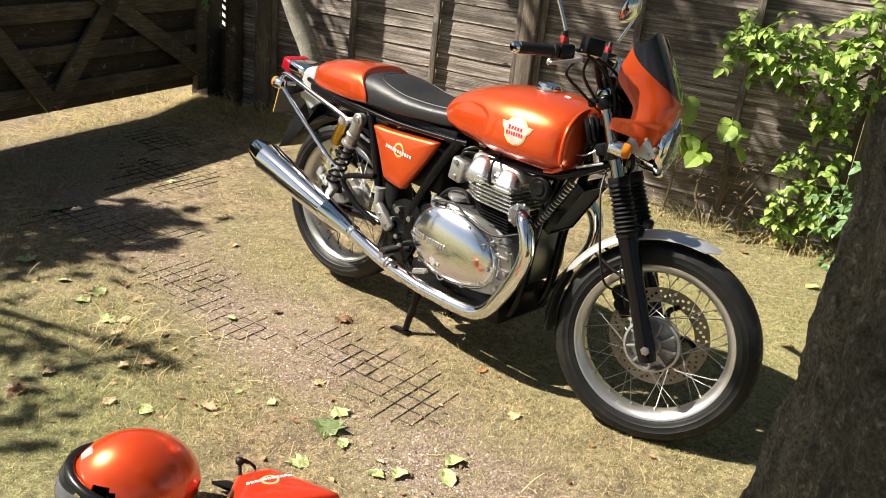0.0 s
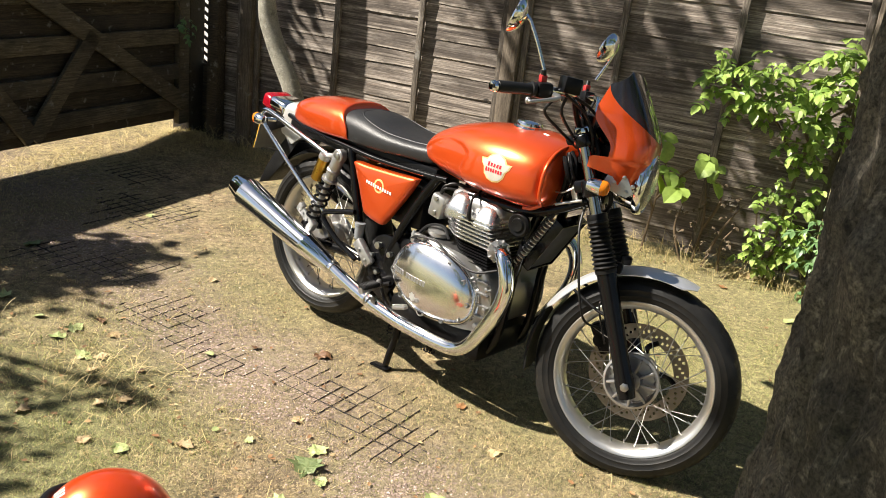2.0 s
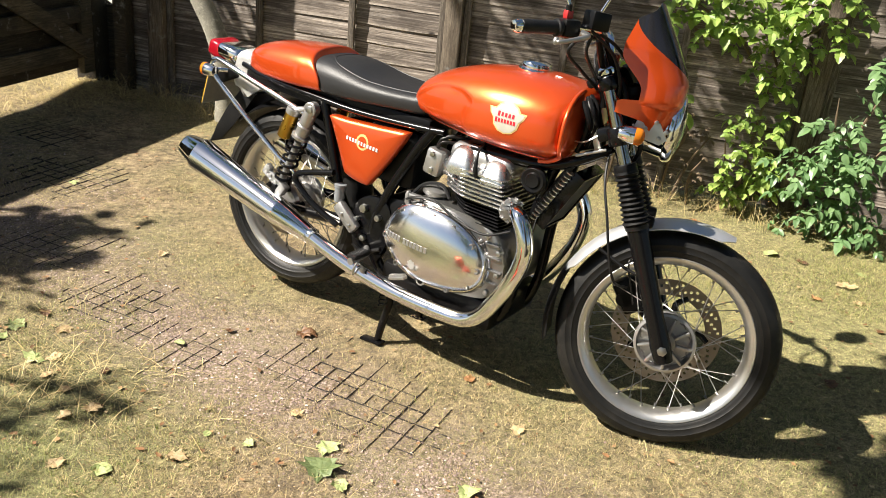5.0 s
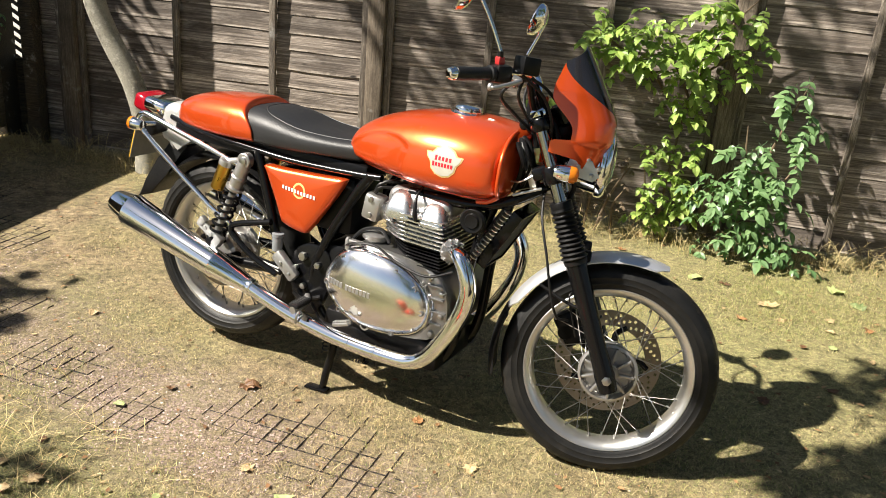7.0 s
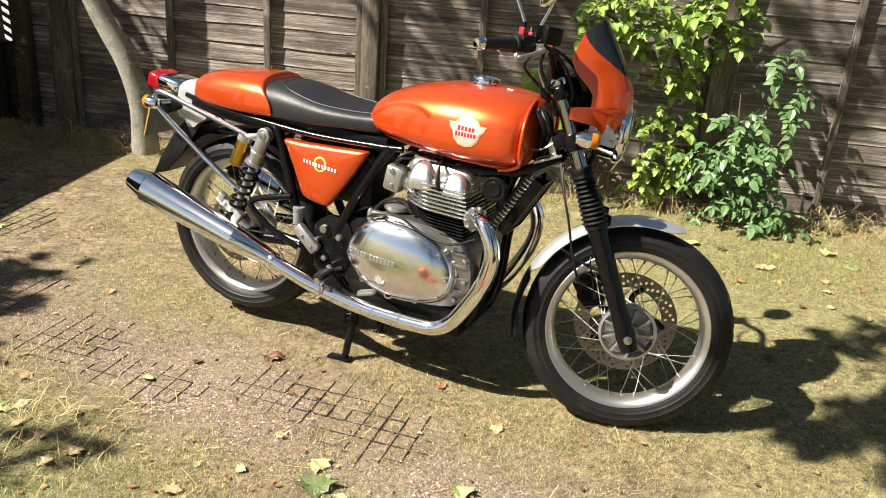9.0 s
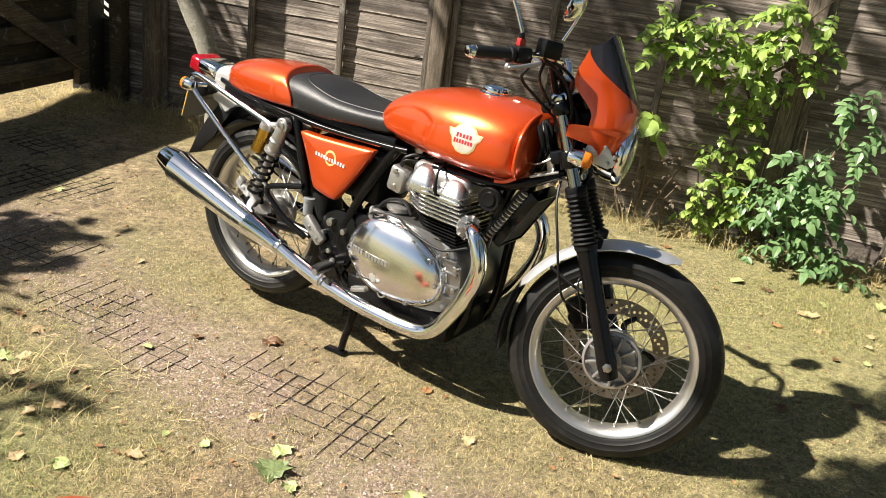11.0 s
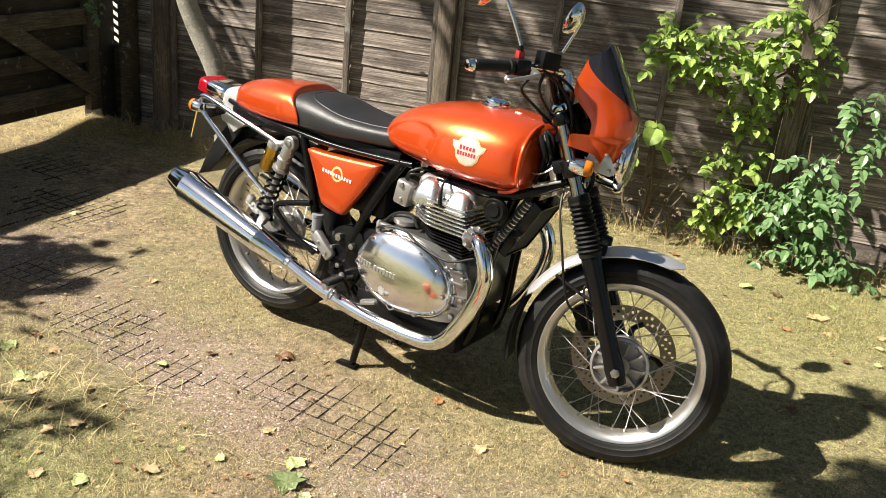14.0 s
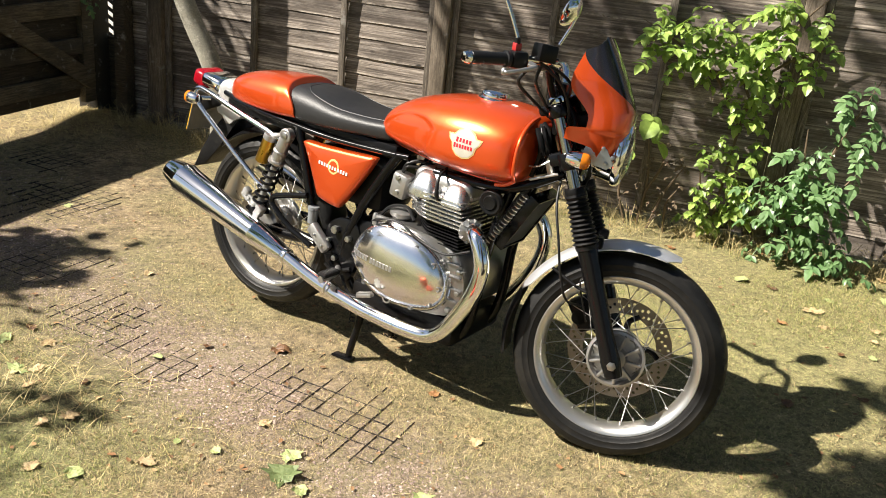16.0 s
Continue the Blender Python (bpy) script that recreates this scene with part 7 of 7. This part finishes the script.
LEAF_KINDS = {"b": (FALL_BROWN, "dark brown curled fallen leaf on grass"), "g": (FALL_GREEN, "pale green fallen leaf on dry grass"), "t": (FALL_TAN, "tan dried fallen leaf on dry grass"), "r": (FALL_RUST, "rust brown curled fallen leaf on grass"), "d": (FALL_DARK, "dark green fallen leaf on the lawn")}
LITTER = leaf_mat("brown_leaf_crumbs", [(0.0, (0.10, 0.05, 0.02)), (0.4, (0.26, 0.13, 0.055)), (0.75, (0.40, 0.25, 0.12)), (1.0, (0.52, 0.40, 0.22))], 0.7, 0.12)
LEAVES = [("g", -1.16, 2.73, 0.085), ("r", 0.186, 2.691, 0.045), ("t", 0.310, 2.425, 0.055), ("b", -0.335, 2.94, 0.08), ("t", -0.64, 2.258, 0.06), ("t", -0.34, 2.472, 0.055), ("g", -0.822, 2.20, 0.06), ("g", -1.275, 2.932, 0.075),
          ("g", -1.315, 2.845, 0.075), ("t", -1.118, 2.905, 0.055), ("b", -1.21, 3.008, 0.05), ("t", -1.10, 2.732, 0.05), ("t", -1.089, 2.633, 0.045), ("t", -0.912, 2.471, 0.06), ("g", -1.443, 2.986, 0.045), ("b", -1.226, 2.209, 0.07), ("g", -0.743, 2.845, 0.045)]
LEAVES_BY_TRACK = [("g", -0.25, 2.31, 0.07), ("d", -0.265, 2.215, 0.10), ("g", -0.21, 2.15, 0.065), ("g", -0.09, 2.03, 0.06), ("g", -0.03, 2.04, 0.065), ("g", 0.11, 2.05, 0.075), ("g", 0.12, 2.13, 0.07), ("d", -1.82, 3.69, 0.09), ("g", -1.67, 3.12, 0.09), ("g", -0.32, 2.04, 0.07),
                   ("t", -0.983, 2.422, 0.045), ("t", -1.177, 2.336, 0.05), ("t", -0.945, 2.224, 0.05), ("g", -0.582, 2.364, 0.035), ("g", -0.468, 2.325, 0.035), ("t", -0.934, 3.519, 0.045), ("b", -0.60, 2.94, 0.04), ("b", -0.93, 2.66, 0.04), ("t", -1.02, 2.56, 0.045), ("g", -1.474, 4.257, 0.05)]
LEAVES_BY_FENCE = [("t", 1.68, 4.43, 0.08), ("g", 1.74, 3.85, 0.075), ("g", 2.08, 3.67, 0.055), ("g", 2.39, 3.67, 0.09), ("d", 2.38, 3.51, 0.08), ("t", 1.94, 3.55, 0.09), ("r", 1.73, 3.40, 0.065), ("t", 1.92, 3.38, 0.06), ("b", 1.86, 3.78, 0.055), ("t", 2.07, 3.26, 0.045),
                   ("t", 2.14, 3.37, 0.05), ("r", 2.26, 3.26, 0.05), ("t", 2.07, 2.98, 0.045), ("g", 1.99, 3.11, 0.04), ("b", 1.86, 3.13, 0.04), ("t", 2.24, 3.94, 0.06), ("t", 2.49, 3.94, 0.07), ("b", 1.77, 2.79, 0.05), ("t", 2.31, 4.18, 0.06), ("t", 2.02, 4.12, 0.06), ("b", 1.45, 2.74, 0.05), ("r", 1.50, 4.22, 0.06)]
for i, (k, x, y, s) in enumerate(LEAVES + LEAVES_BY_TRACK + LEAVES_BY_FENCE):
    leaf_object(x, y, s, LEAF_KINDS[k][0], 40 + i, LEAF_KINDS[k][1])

# ---- lawn, gravel and the mesh in the track ----
def soup(name, verts, tris, material):
    """A mesh of many loose triangles from arrays."""
    me = bpy.data.meshes.new(name)
    n, k = len(verts), len(tris)
    me.vertices.add(n)
    me.vertices.foreach_set("co", np.ascontiguousarray(verts, dtype=np.float32).ravel())
    me.loops.add(3 * k)
    me.loops.foreach_set("vertex_index", np.ascontiguousarray(tris, dtype=np.int32).ravel())
    me.polygons.add(k)
    me.polygons.foreach_set("loop_start", np.arange(0, 3 * k, 3, dtype=np.int32))
    me.update()
    me.validate()
    me.materials.append(material)
    return new(name, me)


def patchy(x, y, scale, seed):
    """Smooth values between 0 and 1 over the plane."""
    r = np.random.RandomState(seed)
    v = np.zeros_like(x)
    for i in range(9):
        a, f, p = r.uniform(0, 6.28), scale * r.uniform(0.5, 2.0), r.uniform(0, 6.28)
        v += np.sin((x * np.cos(a) + y * np.sin(a)) * f + p)
    return 1 / (1 + np.exp(-v))


def side_of_track(x, y):
    return (x - TRACK_A.x) * -TRACK_DIR.y + (y - TRACK_A.y) * TRACK_DIR.x


def bare(x, y):
    """How bare of grass the ground is, 0 to 1."""
    back = np.clip(y - 3.3, 0, 1.8)
    s = side_of_track(x, y) - 0.25 * back
    t = np.clip((0.36 + 0.20 * back - np.abs(s)) / 0.22, 0, 1)
    return t * (0.25 + 0.75 * patchy(x, y, 7.0, 5))


def blades(number, seed, low, high, flat, width, keep):
    r = np.random.RandomState(seed)
    x, y = r.uniform(-3.6, 3.8, number), 1.3 + 5.0 * r.uniform(0, 1, number) ** 1.25
    ok = (x * 0.399 + y * 0.917 < 4.86) & (r.uniform(0, 1, number) < keep(x, y))
    x, y = x[ok], y[ok]
    n = len(x)
    a = r.uniform(0, 2 * np.pi, n)
    L = r.uniform(low, high, n) * (0.7 + 0.6 * patchy(x, y, 4.0, 8))
    tilt = np.clip(r.normal(flat, 0.35, n), 0.05, 1.5)
    d = np.stack([np.cos(a) * np.sin(tilt), np.sin(a) * np.sin(tilt), np.cos(tilt)], 1)
    s = np.stack([-np.sin(a), np.cos(a), np.zeros(n)], 1) * (width * r.uniform(0.6, 1.3, n))[:, None]
    root = np.stack([x, y, 0.004 * patchy(x, y, 30.0, 2) - 0.004], 1)
    bend = np.stack([np.cos(a), np.sin(a), -0.8 * np.ones(n)], 1) * (L * r.uniform(0.0, 0.45, n))[:, None]
    mid, tip = root + d * (L * 0.55)[:, None], root + d * L[:, None] + bend * 0.6
    tip[:, 2] = np.maximum(tip[:, 2], 0.002)
    v = np.stack([root - s, root + s, mid - s * 0.8, mid + s * 0.8, tip], 1).reshape(-1, 3)
    b = (np.arange(n) * 5)[:, None]
    t = np.concatenate([b + np.array([[0, 1, 3]]), b + np.array([[0, 3, 2]]), b + np.array([[2, 3, 4]])], 1).reshape(-1, 3)
    return v, t


def green_share(x, y):
    """More living grass towards the fence's sunny side and in the shade of the old tree."""
    g = np.clip((x - 0.35) / 0.9, 0, 1) * 0.95 + np.clip((-x - 0.45) / 0.6, 0, 1) * np.clip((3.2 - y) / 0.7, 0, 1) * 0.9
    return np.clip(g + 0.17, 0, 1)


v, t = blades(1000000, 1, 0.007, 0.024, 1.0, 0.0005, lambda x, y: (1 - 0.68 * bare(x, y)) * (1 - 0.72 * green_share(x, y)) * (0.6 + 0.4 * patchy(x, y, 38.0, 21)))
tagged(soup("dry_grass", v, t, STRAW), "short dry straw-coloured lawn grass", "grass", kind="stuff")
v, t = blades(1050000, 2, 0.008, 0.027, 0.85, 0.0006, lambda x, y: green_share(x, y) * (0.2 + 0.8 * patchy(x, y, 5.0, 11)) * (0.55 + 0.45 * patchy(x, y, 30.0, 23)) * (1 - 0.9 * bare(x, y)))
tagged(soup("green_grass", v, t, GREEN_GRASS), "short green living grass in the lawn", "grass", kind="stuff")


# longer living grass in tufts beside the track
v, t = blades(240000, 4, 0.020, 0.050, 0.75, 0.0007, lambda x, y: np.clip(1.15 - np.hypot(x + 1.25, (y - 2.72) * 1.2) / 0.62, 0, 1) * patchy(x, y, 16.0, 41) ** 2 * 0.8)
tagged(soup("tufted_grass", v, t, GREEN_GRASS), "longer tufts of green grass beside the track", "grass", kind="stuff")


# clippings and thatch that lie on the lawn
v, t = blades(60000, 5, 0.008, 0.022, 1.45, 0.0005, lambda x, y: 0.75 * (1 - 0.93 * bare(x, y)))
tagged(soup("grass_clippings", v + np.array((0, 0, 0.006)), t, HAY), "pale dry clippings lying on the lawn", "grass", kind="stuff")
v, t = blades(110000, 6, 0.006, 0.018, 1.45, 0.0010, lambda x, y: 0.75 * (1 - 0.45 * bare(x, y)))
tagged(soup("brown_thatch", v + np.array((0, 0, 0.005)), t, THATCH), "dark brown dead thatch in the lawn", "grass", kind="stuff")


def long_stems():
    """Long hay along the fence's foot, by the gate post and over the lawn's edge."""
    r = np.random.RandomState(7)
    vs, ts = [], []
    spots = []
    for _ in range(2600):
        s = r.uniform(-2.1, 3.6)
        spots.append((FENCE @ Vector((s, -r.uniform(0.03, 0.30) - 0.1 * r.uniform() ** 2, 0)), r.uniform(0.06, 0.22), 0.6))
    for _ in range(900):
        spots.append((Vector((-1.82 + r.normal(0, 0.10), 5.60 + r.normal(0, 0.15), 0.02)), r.uniform(0.03, 0.07), 1.3))
    for _ in range(1700):
        u, q = r.uniform(0.1, 2.6), r.normal(-0.05, 0.16)
        spots.append((GATE @ Vector((u, q, 0.0)), r.uniform(0.03, 0.10), 1.2))
    for _ in range(200):
        spots.append((Vector((-1.02 + r.normal(0, 0.13), 2.62 + r.normal(0, 0.12), 0)), r.uniform(0.03, 0.11), 1.3))
    for _ in range(150):
        spots.append((Vector((-1.15 + r.normal(0, 0.30), 2.65 + r.normal(0, 0.28), 0)), r.uniform(0.03, 0.08), 1.6))
    for _ in range(130):
        spots.append((Vector((r.uniform(-1.6, 1.4), r.uniform(1.7, 3.2), 0)), r.uniform(0.03, 0.09), 1.4))
    coarse = len(spots)
    for _ in range(4200):
        u, q = r.uniform(-0.1, 2.9), r.uniform(-0.75, 0.20)
        spots.append((GATE @ Vector((u, q, 0.0)), r.uniform(0.03, 0.08), 2.1))
    for _ in range(1500):
        x, y = -1.83 + r.normal(0, 0.12), 5.82 + r.normal(0, 0.17)
        spots.append((Vector((x, y, ground_height(x, y))), r.uniform(0.03, 0.07), 1.6))
    for n, (p, L, flat) in enumerate(spots):
        a, tilt = r.uniform(0, 6.28), abs(r.normal(flat * 0.6, 0.35))
        d = np.array([np.cos(a) * np.sin(tilt), np.sin(a) * np.sin(tilt), np.cos(tilt)])
        w = np.array([-np.sin(a), np.cos(a), 0]) * r.uniform(0.0006, 0.0011) * (1.0 if n < coarse else 1.5)
        q = np.array(p)
        k = len(vs)
        for j in range(5):
            c = q + d * L * j / 4 + np.array([np.cos(a), np.sin(a), -1.0]) * L * 0.35 * (j / 4) ** 2
            c[2] = max(c[2], q[2], 0.004)
            vs += [c - w, c + w]
        for j in range(4):
            b = k + 2 * j
            ts += [(b, b + 1, b + 3), (b, b + 3, b + 2)]
    tagged(soup("long_grass", np.array(vs), np.array(ts), HAY), "long dry grass stems along the fence foot", "grass", kind="stuff")


long_stems()


def litter():
    """Crumbs of dead leaf, thickest on the track's edge and under the fence."""
    r = np.random.RandomState(12)
    n = 5200
    x, y = r.uniform(-3.0, 3.0, n), 1.4 + 4.6 * r.uniform(0, 1, n) ** 1.3
    ok = (x * 0.399 + y * 0.917 < 4.84) & (r.uniform(0, 1, n) < 0.25 + 0.75 * patchy(x, y, 6.0, 31))
    x, y = x[ok], y[ok]
    n = len(x)
    size = 0.003 + 0.010 * r.uniform(0, 1, n) ** 2.2
    a, lift = r.uniform(0, 6.28, n), r.uniform(0.1, 0.7, n)
    shape = np.array([[-1, -0.3, 0], [-0.2, -0.6, 0.5], [1, -0.1, 0.1], [0.5, 0.6, 0.6], [-0.6, 0.5, 0.3], [0, 0, -0.1]], float)
    p = shape[None] * r.uniform(0.6, 1.3, (n, 6, 1)) * size[:, None, None]
    ca, sa = np.cos(a)[:, None], np.sin(a)[:, None]
    px, py = p[..., 0] * ca - p[..., 1] * sa, p[..., 0] * sa + p[..., 1] * ca
    p = np.stack([px + x[:, None], py + y[:, None], p[..., 2] * lift[:, None] + 0.008], 2)
    f = np.array([[0, 1, 5], [1, 2, 5], [2, 3, 5], [3, 4, 5], [4, 0, 5]])
    t = (np.arange(n) * 6)[:, None, None] + f[None]
    tagged(soup("leaf_litter", p.reshape(-1, 3), t.reshape(-1, 3), LITTER), "brown crumbs of dead leaf on the lawn", "leaf litter", kind="stuff")


litter()


def gravel():
    r = np.random.RandomState(3)
    n = 110000
    along, across = 5.4 * r.uniform(0, 1, n) - 1.0, r.normal(0.06, 0.27, n)
    x = TRACK_A.x + TRACK_DIR.x * along - TRACK_DIR.y * across
    y = TRACK_A.y + TRACK_DIR.y * along + TRACK_DIR.x * across
    ok = (r.uniform(0, 1, n) < 0.02 + 0.85 * bare(x, y) ** 1.6) & (y > 1.4)
    x, y = x[ok], y[ok]
    n = len(x)
    size = 0.0016 + 0.0042 * r.uniform(0, 1, n) ** 2.8
    c = np.stack([x, y, size * 0.25], 1)
    shape = np.array([[1, 0, 0], [0.2, 1, 0.1], [-1, 0.1, 0], [-0.1, -1, 0], [0.1, 0, 1.0], [0, 0, -1]], float)
    jit = r.uniform(0.6, 1.25, (n, 6, 1))
    a = r.uniform(0, 6.28, n)
    ca, sa = np.cos(a)[:, None], np.sin(a)[:, None]
    p = shape[None] * jit * size[:, None, None]
    px, py = p[..., 0] * ca - p[..., 1] * sa, p[..., 0] * sa + p[..., 1] * ca
    p = np.stack([px, py, p[..., 2] * 0.7], 2) + c[:, None, :]
    f = np.array([[0, 1, 4], [1, 2, 4], [2, 3, 4], [3, 0, 4]])
    t = (np.arange(n) * 6)[:, None, None] + f[None]
    tagged(soup("gravel", p.reshape(-1, 3), t.reshape(-1, 3), STONES), "pinkish brown gravel trodden into the track", "gravel", kind="stuff")


gravel()


def ground_mesh():
    """Black plastic mesh that shows through the gravel in places."""
    A = Vector((-0.15, 2.76))
    f, g = Vector((0.520, 0.854)), Vector((0.854, -0.520))
    vs, ts = [], []
    spots = [(-1.38, 3.55, 0.34), (-1.72, 3.60, 0.26), (-1.10, 3.14, 0.24), (-0.95, 3.10, 0.20), (-0.88, 2.90, 0.18), (-0.70, 2.76, 0.20), (-0.42, 2.74, 0.17), (-0.27, 2.66, 0.27), (-0.12, 2.52, 0.29), (-0.06, 2.40, 0.25), (-1.55, 4.35, 0.42), (-1.75, 5.0, 0.4)]

    def bar(p, q, w, z):
        d = (q - p).normalized()
        s = Vector((-d.y, d.x)) * w
        k = len(vs)
        for e in (p - s, p + s, q + s, q - s):
            vs.append((e.x, e.y, z))
        for e in (p - s * 1.3, p + s * 1.3, q + s * 1.3, q - s * 1.3):
            vs.append((e.x, e.y, z - 0.010))
        for a, b, c, d2 in ((0, 1, 2, 3), (0, 4, 5, 1), (3, 2, 6, 7), (1, 5, 6, 2), (0, 3, 7, 4)):
            ts.extend([(k + a, k + b, k + c), (k + a, k + c, k + d2)])
    c1, c2 = 0.065, 0.059

    def shown(p, u, v):
        """How far a stretch of the mesh lies open, 0 to 1."""
        near = max(1 - math.hypot(p.x - x, p.y - y) / rad for x, y, rad in spots)
        return near * 1.5 + 0.75 * noise.noise((u, v, 3.0)) if near > 0 else -1
    for i in range(-46, 40):
        for j in range(-80, 30):
            p = A + f * (c1 * i) + g * (c2 * j)
            z = 0.0034 + 0.0018 * noise.noise((i * 0.35, j * 0.35, 8.0))
            for h in (0.0, 0.5):
                if shown(p, i * 0.16, j * 0.5) + 0.55 * noise.noise(((i + h) * 0.8, j * 1.3, 5.0)) > 0.66:
                    bar(p + f * (c1 * h), p + f * (c1 * (h + 0.53)), 0.0010 + 0.0009 * noise.noise((i * 0.2, j * 1.7, 1.0)), z)
                if shown(p, i * 0.5 + 9, j * 0.22) + 0.6 * noise.noise((i * 1.3, (j + h) * 0.8, 7.0)) > 0.82:
                    bar(p + g * (c2 * h), p + g * (c2 * (h + 0.53)), 0.0006 + 0.0005 * noise.noise((i * 1.7, j * 0.2, 2.0)), z + 0.0004)
    tagged(soup("ground_mesh", np.array(vs), np.array(ts), GRID), "black plastic reinforcing mesh half buried in gravel", "ground mesh", kind="stuff")


ground_mesh()
